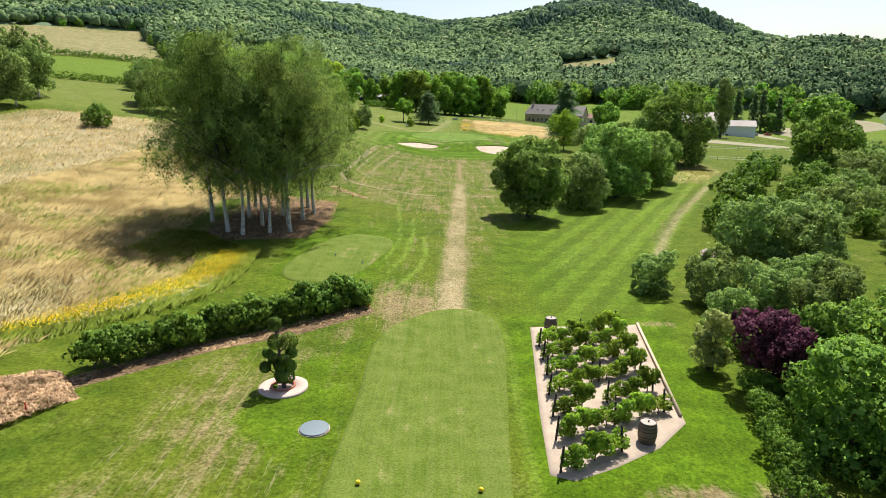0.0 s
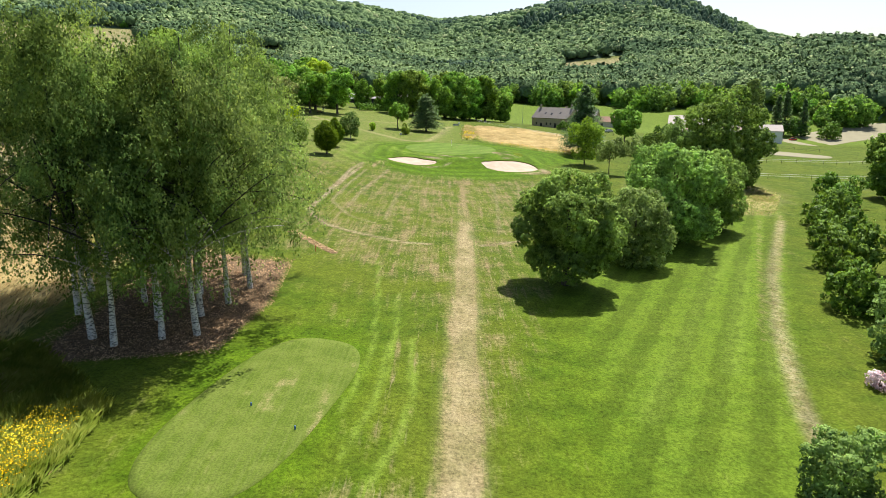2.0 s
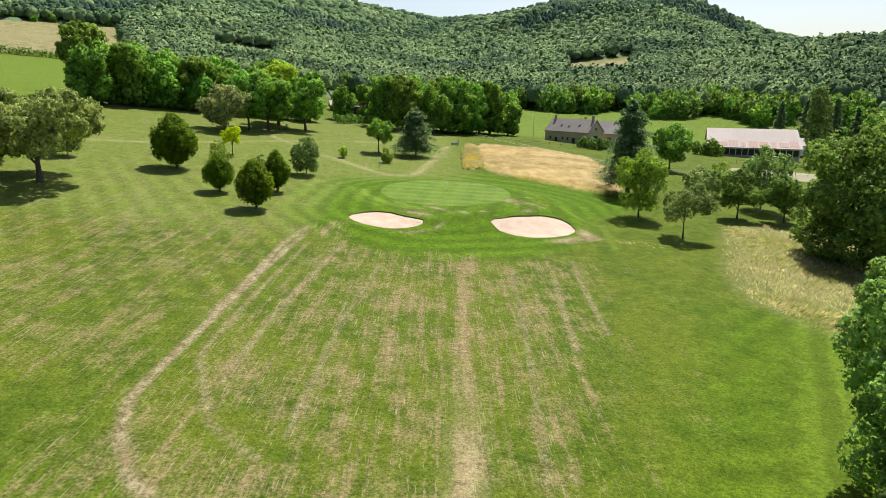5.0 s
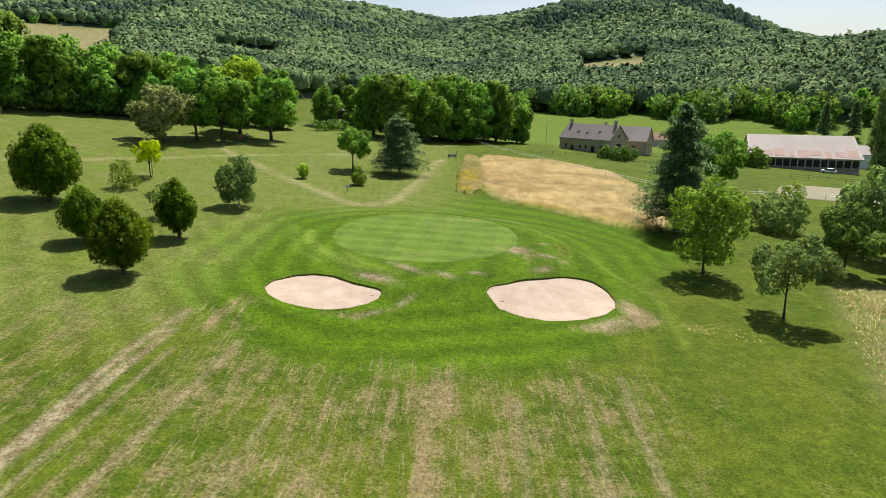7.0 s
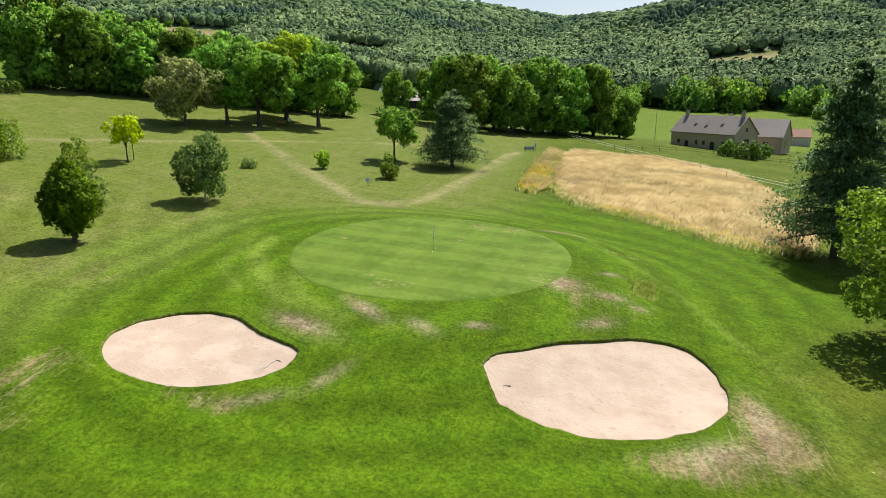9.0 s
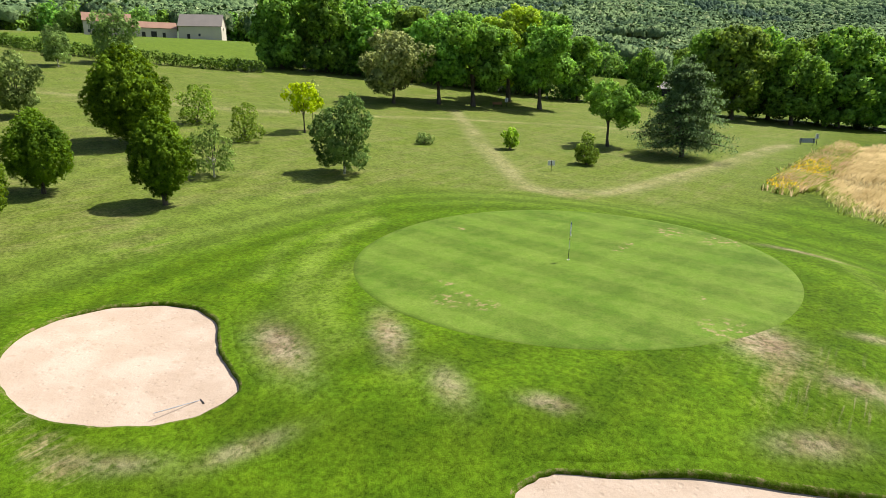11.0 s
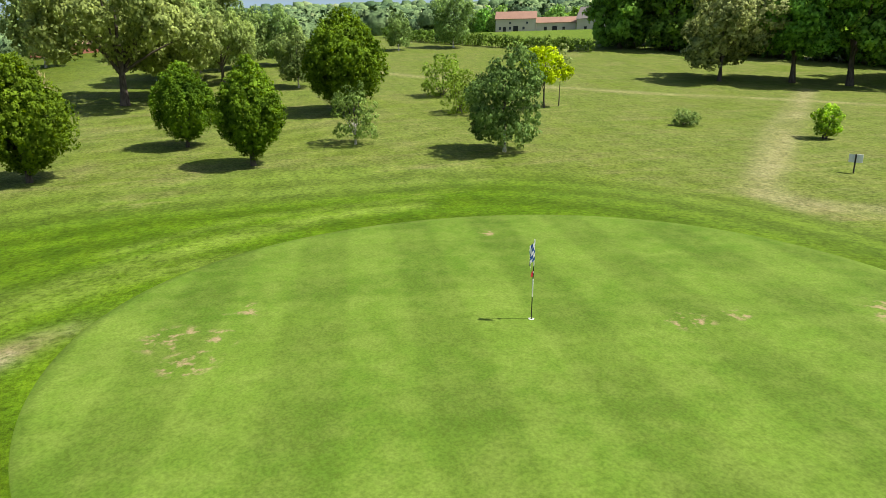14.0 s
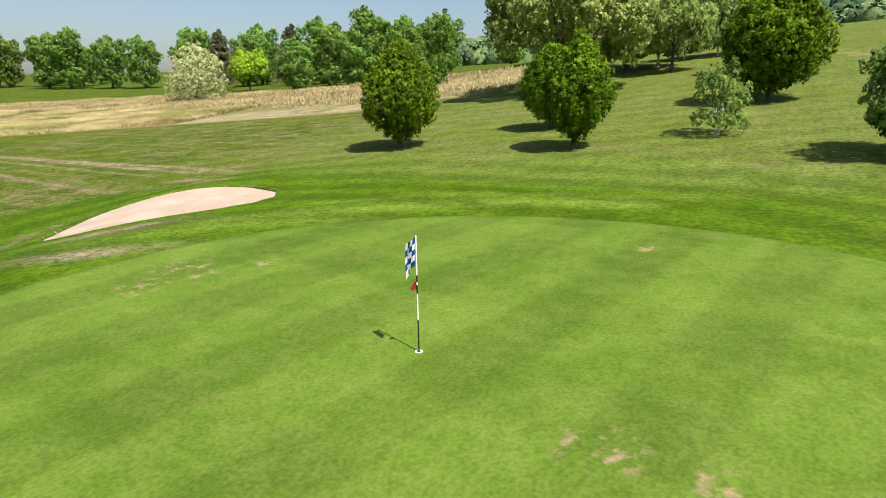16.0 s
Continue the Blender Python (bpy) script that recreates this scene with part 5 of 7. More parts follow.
for i, (x, y, s) in enumerate(((6, 322, 1.1), (13, 330, 1.05), (21, 340, 1.05), (29.5, 348, 0.85), (-20, 312, 1.0), (17, 347, 1.05), (1, 333, 1.1), (-8, 322, 1.1), (10, 338, 1.0),
                               (-92, 249, 1.0), (-86, 256, 0.98), (-80, 263, 0.95), (-74, 270, 0.92), (-67, 276, 0.95), (-97, 256, 1.1), (-60, 281, 0.92), (-53, 288, 0.95), (-84, 272, 1.1), (-44, 294, 0.85), (-70, 288, 1.05), (-57, 298, 1.0), (-36, 318, 0.8), (-28, 326, 0.75), (-92, 268, 1.1))):
    again((row, row_b)[i % 2], x, y, 53 * i, s * (1.04 if x > -30 else 0.94), 1.0 + 0.06 * math.sin(i), 1.0)
again(maple, -72, 268, 40, 0.75)
again(maple_b, -64, 276, 10, 0.8)

horn = hornbeam(41, 7.5, 5.9, 24000, 0.135)
horn_b = hornbeam(42, 7.1, 4.6, 22000, 0.13)
big_horn = hornbeam(43, 9.9, 8.4, 30000, 0.19)
put(horn, -26.0, 168.3, 0)
put(horn_b, -26.2, 181.2, 0)
put(big_horn, -46.6, 190.2, 0)
tagged(big_horn, "very large dense conical hornbeam on the lawn")
again(horn, -34.2, 176.5, 120, 0.84)

lawn_birch = tree("birch_tree", "small round birch with a white twin trunk", "tree", DENSE_LEAF, YOUNG_BARK, 7.2, 6.6, 10000, 0.19, 151, 0.06, 30, -0.9, 0.29, 0.11, 0.8)
put(lawn_birch, -25.0, 198.4, 0)
thin = tree("birch_tree", "thin young birch with sparse drooping twigs", "tree", BIRCH_LEAF, YOUNG_BARK, 4.9, 4.8, 2600, 0.17, 52, 0.06, 20, -0.9, 0.24, 0.08, 1.0)
put(thin, -31.0, 188.7, 0)
gold = tree("golden_tree", "small golden-yellow leaved tree partly bare", "tree", GOLD_LEAF, BARK, 6.6, 6.2, 2400, 0.26, 53, 0.22, 13, -0.8, 0.24, 0.10)
put(gold, -42.9, 210.0, 0)
sparse = tree("bare_tree", "nearly leafless young tree with thin twigs", "tree", CHESTNUT_LEAF, BARK, 6.6, 3.4, 220, 0.22, 54, 0.4, 14, -0.2, 0.3, 0.06)
put(sparse, -43.6, 212.0, 0)
lawn_tree = tree("cherry_tree", "spreading green cherry tree on the lawn", "tree", MAPLE_LEAF, BARK, 8.6, 9.0, 10000, 0.27, 55, 0.22, 18, -0.6, 0.32, 0.20)
put(lawn_tree, -14.9, 238.2, 0)
for i, (x, y, s) in enumerate(((-53.4, 202.2, 1.05), (-42.6, 200.9, 0.95))):
    if i == 0:
        open_bush = bush("lilac_bush", "open many-stemmed green shrub on the lawn", VINE_LEAF, 4.0, 4.3, 3600, 0.16, 56, "shrubs on the lawn", lumps=14)
        put(open_bush, x, y, 0, s)
    else:
        again(open_bush, x, y, 80, s)
put(bush("golden_bush", "small upright lime-yellow bush on the lawn", LIME_LEAF, 3.3, 1.9, 1700, 0.17, 57, "", "shrub", 14), -21.8, 223.8)
put(bush("laurel_bush", "small rounded green bush on the lawn", VINE_LEAF, 3.8, 2.7, 2800, 0.18, 58, "", "shrub", 14), -11.5, 223.2)
put(bush("low_bush", "very low spreading bush on the lawn", SHRUB_LEAF, 1.5, 2.7, 700, 0.18, 59, "", "shrub", 8), -30.1, 217.3)
put(cedar(61, 13.0, 12.8, 24000, 0.38, "wide dark green cedar with level boughs"), -5.5, 239.5)
put(cedar(62, 20.2, 14.5, 32000, 0.42, "tall dark blue-green cedar beside the hay meadow", tiers=14), 39.9, 205.5)
ash = tree("ash_tree", "slender light green young ash on the fairway edge", "tree", VINE_LEAF, BARK, 12.6, 9.2, 13000, 0.24, 63, 0.055, 30, -0.9, 0.32, 0.14)
put(ash, 35.5, 183.4, 0)
put(tree("ash_tree", "small open-crowned ash with slim forked trunk", "tree", SHRUB_LEAF, BARK, 8.4, 9.2, 8500, 0.22, 64, 0.20, 24, -0.6, 0.28, 0.12), 38.1, 169.7)
rounder = tree("maple_tree", "round dense dark green young maple", "tree", OAK_LEAF, BARK, 9.0, 8.0, 11000, 0.27, 65, 0.08, 18, -0.85, 0.34, 0.16, group="young maples by the paddock")
put(rounder, 54.0, 186.2, 0)
again(rounder, 61.7, 185.0, 90, 0.95)
again(maple, 64.5, 250.0, 30, 0.85)
put(bush("willow_bush", "broad grey-green willow bush", SHRUB_LEAF, 6.0, 8.8, 4200, 0.36, 66, "", "shrub", 14), 57.5, 209.5)
again(open_bush, 66, 222, 0, 1.4)
put(column(67, 28.0, 6.6, 9000, 0.52, SHRUB_LEAF, "tall narrow poplar beside the stables"), 131.5, 297)
dark_fir = cedar(68, 21, 8.0, 5000, 0.7, "dark tall spruce behind the stables", None, 12, "spruce_tree", "spruces behind the stables")
put(dark_fir, 184, 395, 0, 1.25)
for x, y, s in ((193, 392, 1.2), (202, 400, 1.3), (175, 402, 1.15), (210, 395, 1.1)):
    again(dark_fir, x, y, x * 7, s)

# the willows and park trees beyond the lawn
willow = tree("willow_tree", "large grey-green willow with a forked trunk", "tree", WILLOW_LEAF, BARK, 14.5, 23.0, 24000, 0.40, 71, 0.10, 30, -0.75, 0.27, 0.42, 0.6, group="willows beyond the lawn")
put(willow, -57.5, 168.5, 0)
again(willow, -72, 172, 60, 0.6, 1.3)
again(willow, -70, 178, 150, 0.5, 1.3)
park = tree("birch_tree", "grey-green birch in the rough", "tree", SHRUB_LEAF, YOUNG_BARK, 10.5, 8.4, 7000, 0.30, 72, 0.06, 24, -0.9, 0.32, 0.13, 0.8, group="trees beyond the lawn")
put(park, -64.0, 187.0, 0, 0.72)
for i, (x, y, s) in enumerate(((-86.6, 186, 0.9), (-85, 181, 0.95), (-76, 175, 1.15), (-83, 177, 0.8), (-101, 208, 0.7), (-102, 219, 1.05), (-101, 150, 1.35), (-112, 172, 1.7), (-115.5, 168, 1.6), (-106, 167, 1.45), (-118, 175, 1.6), (63, 196, 1.25), (-78, 170, 1.1))):
    again(park, x, y, 71 * i, s)
park_oak = tree("oak_tree", "tall dark oak at the edge of parkland", "tree", OAK_LEAF, BARK, 19.5, 14.5, 6000, 0.68, 77, 0.06, 28, -0.9, 0.32, group="parkland oaks")
for i, (x, y, s, k) in enumerate(((-146, -88, 1.3, 0), (-150, -64, 1.1, 0), (-152, -44, 1.05, 0), (-162, -26, 1.15, 0), (-150, -112, 1.2, 1), (-166, -140, 1.3, 0), (-150, -8, 1.1, 0), (-160, 14, 1.1, 0), (-158, -165, 1.3, 0), (-165, -190, 1.3, 0), (-158, 70, 0.95, 0), (-150, 84, 0.9, 1), (-146, 98, 0.85, 0), (-172, 60, 0.9, 1), (-180, 10, 0.75, 0), (-165, -110, 1.0, 1), (-186, -8, 0.8, 1), 
                                  (-172, 110, 0.8, 0), (-166, 90, 0.9, 1), (-176, 30, 0.85, 0), (-101, 88, 0.62, 0), (-108, 99, 0.66, 1), (-116, 108, 0.62, 0), (-112, 88, 0.74, 0), (-128, 100, 0.72, 1), (-130, 70, 0.95, 0), (-134, 84, 1.0, 0), (-150, 18, 0.9, 1), (-140, 10, 0.8, 0))):
    (again if i else put)(park_oak, x, y, 61 * i + 40 * k, s * 1.08, 1.0, 1.0)
pine = cedar(73, 19, 14.5, 9000, 0.72, "brown-green larch at the meadow edge", PINE_LEAF, 13, "larch_tree", "conifers behind the hay meadow")
put(pine, -127, 31, 0)
for x, y, s in ((-139, 50, 1.0), (-142, 59, 0.85)):
    again(pine, x, y, x * 3, s)
put(cedar(74, 22, 13, 7000, 0.62, "tall blue-grey cedar in the park"), -186, 78)
put(bush("dogwood_tree", "broad white-flowering dogwood in the meadow", DOGWOOD_LEAF, 10.5, 14.5, 9000, 0.36, 75, "", "tree", 20), -83, 74)
put(tree("maple_tree", "light yellow-green round young maple in hay", "tree", LIME_LEAF, BARK, 11.0, 11.5, 5500, 0.45, 76, 0.14, 18, -0.6, 0.36), -111, 61)
SHRUB_AT = (-76.5, 139.5)

# trees along the foot of the woods
edge_tree = tree("oak_tree", "rounded oak at the edge of the valley woods", "tree", OAK_LEAF, BARK, 18, 18, 750, 1.9, 81, 0.0, 16, -0.95, 0.34, group="woodland edge")
edge_b = tree("oak_tree", "rounded oak at the edge of the valley woods", "tree", MAPLE_LEAF, BARK, 17, 17, 750, 1.9, 82, 0.0, 16, -0.95, 0.34, group="woodland edge")
put(edge_tree, -30, 545)
put(edge_b, -16, 550)
rng = np.random.default_rng(5)
for i in range(40):
    az = radians(11 + 1.25 * i)
    r = float(np.interp(11 + 1.25 * i, (2, 12, 26, 26.8, 42.5, 43.5, 60), (480, 440, 385, 1300, 1300, 430, 430))) + rng.uniform(-10, 14)
    again((edge_tree, edge_b)[i % 2], -math.sin(az) * r, 90 + math.cos(az) * r, 41 * i, rng.uniform(0.75, 1.1), 1.0, 2.5)
for i in range(22):
    for az, r in ((26.3 - 0.4 * (i % 2), 370 + 28 * i), (42.6 + 0.4 * (i % 2), 440 + 25 * i)):
        again((edge_tree, edge_b)[i % 2], -math.sin(radians(az)) * r, 90 + math.cos(radians(az)) * r, 71 * i, rng.uniform(0.7, 1.05), 1.0, 2.5)
for i in range(96):
    az = radians(9 - 0.5 * i)
    r = np.interp(9 - 0.5 * i, (-60, -36, 8), (425, 445, 470)) + 16 * math.sin(9 - 0.4 * i) + rng.uniform(-14, 10)
    again((edge_tree, edge_b)[i % 2], -math.sin(az) * r, 90 + math.cos(az) * r, 37 * i, rng.uniform(0.75, 1.15), 1.0, 2.5)

# ---- gardens on the right ----
orchard = tree("apple_tree", "small grey-green apple tree in grass", "tree", SHRUB_LEAF, BARK, 4.6, 5.0, 6500, 0.17, 91, 0.04, 16, -0.9, 0.33, 0.12, group="small garden trees")
put(orchard, 19.2, 54.3, 0, 1.0, 1.0, 0.45)
again(orchard, 24.2, 51.3, 100, 1.25, 1.0, 0.7)
again(orchard, 27.0, 49.8, 200, 1.2, 1.0, 0.7)
again(orchard, 31.0, 52.6, 10, 1.2, 0.95, 0.7)
again(orchard, 34.5, 51.0, 140, 1.15, 1.0, 0.7)
again(orchard, 29.0, 47.5, 250, 1.0, 1.0, 0.6)
again(orchard, 22.2, 46.0, 310, 0.9, 1.0, 0.6)
grey = tree("willow_tree", "grey-green bushy willow between oaks", "tree", SHRUB_LEAF, BARK, 9.6, 9.6, 14000, 0.26, 98, 0.03, 20, -0.9, 0.33)
put(grey, 21.8, 96.8, 0, 1.0, 1.0, 0.9)
garden = tree("garden_tree", "spreading grey-green garden tree with many boughs", "tree", SHRUB_LEAF, BARK, 8.6, 11.5, 8000, 0.34, 92, 0.03, 22, -0.9, 0.32, 0.24, group="garden trees")
put(garden, 36.8, 71.5, 0, 0.92, 1.0, 1.0)
again(garden, 41.5, 68.0, 90, 0.9, 1.0, 1.2)
again(garden, 46.0, 78.0, 20, 0.85, 1.0, 1.1)
leafy_garden = tree("garden_tree", "bright green leafy garden tree", "tree", GARDEN_LEAF, BARK, 8.4, 7.8, 10500, 0.27, 93, 0.03, 22, -0.9, 0.33, 0.2, group="green garden trees")
put(leafy_garden, 20.3, 27.2, 0, 1.0, 1.0, 1.0)
again(leafy_garden, 24.5, 32.5, 80, 0.95)
again(leafy_garden, 24.0, 23.5, 190, 0.9)
again(leafy_garden, 52.0, 66.0, 30, 0.8)
again(leafy_garden, 91.0, 150.0, 60, 2.05)
put(tree("plum_tree", "round dark purple-leaved plum tree", "tree", PLUM_LEAF, BARK, 5.6, 5.2, 8000, 0.22, 94, 0.10, 18, -0.75, 0.38, 0.12), 20.6, 35.4)
put(bush("variegated_bush", "tall pale yellow-green variegated bush", PALE_LEAF, 4.8, 2.6, 5200, 0.15, 95, "", "shrub", 12), 17.6, 37.6)
put(bush("pink_bush", "low bush covered in pink flowers", PINK_FLOWER, 1.6, 1.8, 700, 0.16, 96, "", "shrub", 6), 29.9, 66.8)
low_garden = bush("garden_bush", "rounded dark green garden bush", HEDGE_LEAF, 3.4, 4.6, 1700, 0.30, 97, "garden bushes", "shrub", 10)
put(low_garden, 20.4, 31.4, 0, 0.75)
again(low_garden, *SHRUB_AT, 30, 1.45)
for i, (x, y, s) in enumerate(((21.5, 40.5, 0.7), (24.5, 39.5, 0.75), (27.0, 37.0, 0.9), (29.0, 31.0, 1.0), (28, 43, 0.8),
                               (40.0, 83.0, 0.9), (50.0, 84.0, 1.2), (56.0, 96.0, 1.3), (62.0, 108.0, 1.4), (66.0, 100.0, 1.5), (58.0, 82.0, 1.1), (70.0, 118.0, 1.3), (77.0, 128.0, 1.5), (84.0, 138.0, 1.4), (100.0, 138.0, 1.8), (74.0, 96.0, 1.6), (50.0, 58.0, 1.0), (44.0, 54.0, 0.9), (60.0, 66.0, 1.2))):
    again(low_garden, x, y, 67 * i, s)
for i, (x, y, s) in enumerate(((58.8, 120.5, 1.7), (46.6, 97.2, 1.6), (38.6, 83.0, 1.35), (74.0, 142.0, 1.7), (66.4, 131.0, 1.6), (52.0, 108.0, 1.5))):
    again(low_garden, x, y, 83 * i, s)
for i, (x, y, s) in enumerate(((58, 90, 0.9), (66, 92, 0.8), (72, 108, 0.9), (88, 128, 1.1), (104, 150, 1.2), (58, 74, 0.8), (40, 44, 0.6))):
    again(garden, x, y, 43 * i, s, 1.0, 1.3)


# ---- hedge, cuttings, flowers, standing grass ----
def hedge(line, height, depth, count, size, seed, name, label, leaf):
    rng = np.random.default_rng(seed)
    line = np.array(line, float)
    seg = np.hypot(*np.diff(line, axis=0).T)
    s = np.concatenate([[0], np.cumsum(seg)])
    n = int(s[-1] / 0.75)
    c, stems = [], []
    for u in np.linspace(0.3, s[-1] - 0.3, n):
        x, y = np.interp(u, s, line[:, 0]), np.interp(u, s, line[:, 1])
        z = gz(x, y)
        for _ in range(3):
            c.append((x + rng.normal(0, depth * 0.17), y + rng.normal(0, depth * 0.17), z + height * rng.uniform(0.38, 0.80)))
        g = np.array(c[-1])
        t = np.linspace(0, 1, 4)[:, None]
        stems.append(tube(np.array([x, y, z - 0.1]) * (1 - t) + g * t, np.linspace(0.06, 0.02, 4), 5))
    c = np.array(c)
    ob = thing(name, 0, 0, 0, 0, label, "hedge")
    tagged(link("stem", mesh_from("stem", *join(stems)), BARK, ob), kind="stuff")
    v, f, _, nor = leafy(rng, c, np.full(len(c), depth * 0.36) * rng.uniform(0.7, 1.2, len(c)), count, size)
    link("foliage", mesh_from("foliage", v, f, False, nor), leaf, ob)
    return ob


hedge(((-21.0, 33.6), (-15.4, 39.9), (-11.2, 43.2)), 2.1, 2.0, 8500, 0.25, 101, "laurel_hedge", "low loose dark green hedge above a straw bank", HEDGE_LEAF)
hedge(((-10.8, 43.6), (-6.3, 48.0)), 2.3, 2.1, 5000, 0.25, 102, "laurel_hedge", "clipped end of a low dark green hedge", HEDGE_LEAF)
hedge(((19.0, 34.6), (17.4, 29.9), (15.7, 23.9), (14.4, 18.0)), 1.7, 1.5, 15000, 0.11, 108, "garden_hedge", "clipped dark green hedge bounding a garden", HEDGE_LEAF)
hedge(((-110, 220), (-99, 228), (-88, 240)), 2.0, 2.6, 5000, 0.32, 103, "field_hedge", "low dark green hedge along a crop field", HEDGE_LEAF)
hedge(((-150, 216), (-130, 215), (-110, 220)), 2.0, 2.6, 5000, 0.32, 104, "field_hedge", "low dark green hedge along a crop field", HEDGE_LEAF)
hedge(((-93, 249), (-80, 260), (-60, 279), (-45, 290)), 3.6, 4.0, 5200, 0.55, 106, "field_hedge", "dense dark undergrowth below a line of trees", HEDGE_LEAF)
hedge(((-382, 500), (-345, 532), (-321, 549), (-286, 571), (-254, 589)), 4.5, 6.0, 7000, 0.9, 107, "field_hedge", "dark green hedge above a crop field", HEDGE_LEAF)
hedge(((-36, 300), (-24, 330), (-34, 350)), 2.4, 3.4, 2400, 0.55, 105, "barn_hedge", "tall dark hedge in front of a barn", HEDGE_LEAF)


def litter(name, label, poly, count, size, material, lift, seed, mound=0.0):
    """Dead straw and cuttings lying loose."""
    rng = np.random.default_rng(seed)
    p = np.array(poly, float)
    xy = rng.uniform(p.min(0), p.max(0), (count * 3, 2))
    w = inside(xy[:, 0], xy[:, 1], poly, 0.5)
    xy, w = xy[w > 0.5][:count], w[w > 0.5][:count]
    c = p.mean(0)
    r = np.clip(1 - np.hypot((xy[:, 0] - c[0]) / np.ptp(p[:, 0]) * 2, (xy[:, 1] - c[1]) / np.ptp(p[:, 1]) * 2), 0, 1)
    lump = np.array([noise.noise(Vector((a * 1.3, b * 1.3, 5.0))) for a, b in xy]) if mound else 0.0
    z = ground_full(xy[:, 0], xy[:, 1]) + lift * rng.random(len(xy)) * (r ** 0.3 if mound else 1.0) + mound * r ** 0.8 * rng.uniform(0.85, 1.0, len(xy)) * (1 + 0.9 * lump)
    v, f, _, nor = cards(rng, np.column_stack([xy, z]), np.tile([0, 0, 1.0], (len(xy), 1)), size, 0.22)
    return tagged(link(name, mesh_from(name, v, f, False, nor), material), label, "straw", kind="stuff")


litter("cuttings_heap", "heap of dry brown grass cuttings on a bank", ((-26, 24), (-25.5, 31.6), (-22.2, 33), (-19.7, 30.4), (-21.6, 26.8)), 18000, 0.22, STRAW_LITTER, 0.25, 111, 0.75)
litter("birch_litter", "dry brown leaf and straw litter under birches", ((-28, 64), (-15.5, 67.4), (-14.3, 78), (-15.5, 91), (-28, 92)), 12000, 0.22, STRAW_LITTER, 0.06, 112)
litter("bank_litter", "dry straw on the bank below a hedge", ((-22, 31.2), (-21.2, 33.2), (-6.4, 47.3), (-5.6, 46.2), (-10.5, 41.3)), 9000, 0.17, STRAW_LITTER, 0.08, 113)
litter("scrape_litter", "dead straw along a shallow scrape", ((-18.9, 102.0), (-12.3, 94.0), (-11.7, 94.8), (-18.2, 102.9)), 4200, 0.16, STRAW_LITTER, 0.10, 114)


litter("pale_cuttings", "pale dry grass clumps lying on the fairway", ((26.5, 166.5), (30.5, 167.6), (33.6, 165.0), (32.6, 162.6), (28.4, 164.8)), 80, 0.26, HAY_BLADE, 0.05, 115)


def scatter(poly, n, seed, keep=None):
    rng = np.random.default_rng(seed)
    p = np.array(poly, float)
    xy = rng.uniform(p.min(0), p.max(0), (n, 2))
    w = inside(xy[:, 0], xy[:, 1], poly, 0.9) > rng.random(n)
    if keep is not None:
        w &= keep(xy) > rng.random(n)
    return xy[w]


near_meadow = ((-27, 37), (-18.5, 54), (-25, 60), (-30, 66), (-31, 86), (-24, 92), (-29, 103), (-40, 124), (-58, 120), (-60, 40), (-45, 20), (-36, 12))
tufts("meadow_grass", "tall sun-bleached hay meadow with wind-laid patches", HAY_BLADE, scatter(near_meadow, 62000, 121), 0.52, 0.022, 3, 1, 0.95)
tufts("meadow_grass_far", "tall sun-bleached hay meadow", HAY_BLADE, scatter(MEADOW, 26000, 122, lambda p: (p[:, 0] < -55) * 1.0), 0.5, 0.045, 3, 2)
tufts("meadow_greens", "greener weeds standing in the hay meadow", RUSH_BLADE, scatter(near_meadow, 60000, 123, lambda p: np.array([noise.noise(Vector((a * 0.07, b * 0.07, 9.0))) > 0.13 for a, b in p]) * 0.55), 0.55, 0.03, 3, 3)
tufts("ripe_meadow", "golden ripe hay standing beside the fairway", WHEAT_BLADE, scatter(WHEAT, 30000, 124), 0.68, 0.026, 3, 4)
tufts("ripe_meadow_edge", "green and golden edge of the standing hay", RUSH_BLADE, scatter(((10, 231), (14, 219.6), (22, 214), (30, 206), (37, 203), (38, 206), (30, 210), (22, 217.5), (14.5, 223), (12, 232)), 9000, 125), 0.6, 0.035, 3, 5)
tufts("ragwort_strip", "narrow strip of tall yellowing weeds beside the hay", RUSH_BLADE, scatter(((6.3, 226), (8.6, 224.6), (10.2, 231), (12.0, 276), (9.6, 283), (7.8, 262)), 6000, 128), 0.8, 0.06, 3, 9)
tufts("ragwort_stalks", "golden dry stalks among yellowing weeds", WHEAT_BLADE, scatter(((6.3, 226), (8.6, 224.6), (10.2, 231), (12.0, 276), (9.6, 283), (7.8, 262)), 4000, 129), 0.85, 0.05, 3, 10)
tufts("hollow_weeds", "dark green weeds in small hollows beside the green", RUSH_BLADE, np.concatenate([scatter(((17.0, 193.8), (18.6, 193.4), (19.8, 194.8), (18.4, 195.4)), 500, 141), scatter(((17.8, 183.0), (19.4, 182.6), (19.8, 186.2), (18.2, 186.6)), 700, 142)]), 0.22, 0.03, 3, 12)
tufts("rough_grass", "tall dry rough grass beside the fairway", HAY_BLADE, scatter(ROUGH, 9000, 126), 0.32, 0.028, 3, 6)
tufts("rough_green", "green tall grass in the rough", RUSH_BLADE, scatter(ROUGH, 9000, 127), 0.32, 0.028, 3, 7)


def blooms(name, label, material, poly, n, seed, height, size):
    rng = np.random.default_rng(seed)
    xy = scatter(poly, n, seed)
    z = ground_full(xy[:, 0], xy[:, 1]) + height * rng.uniform(0.55, 1.15, len(xy))
    v, f, _, nor = cards(rng, np.column_stack([xy, z]), np.tile([0, 0, 1.0], (len(xy), 1)), size, 0.9)
    return tagged(link(name, mesh_from(name, v, f, False, nor), material), label, "flowers", kind="stuff")


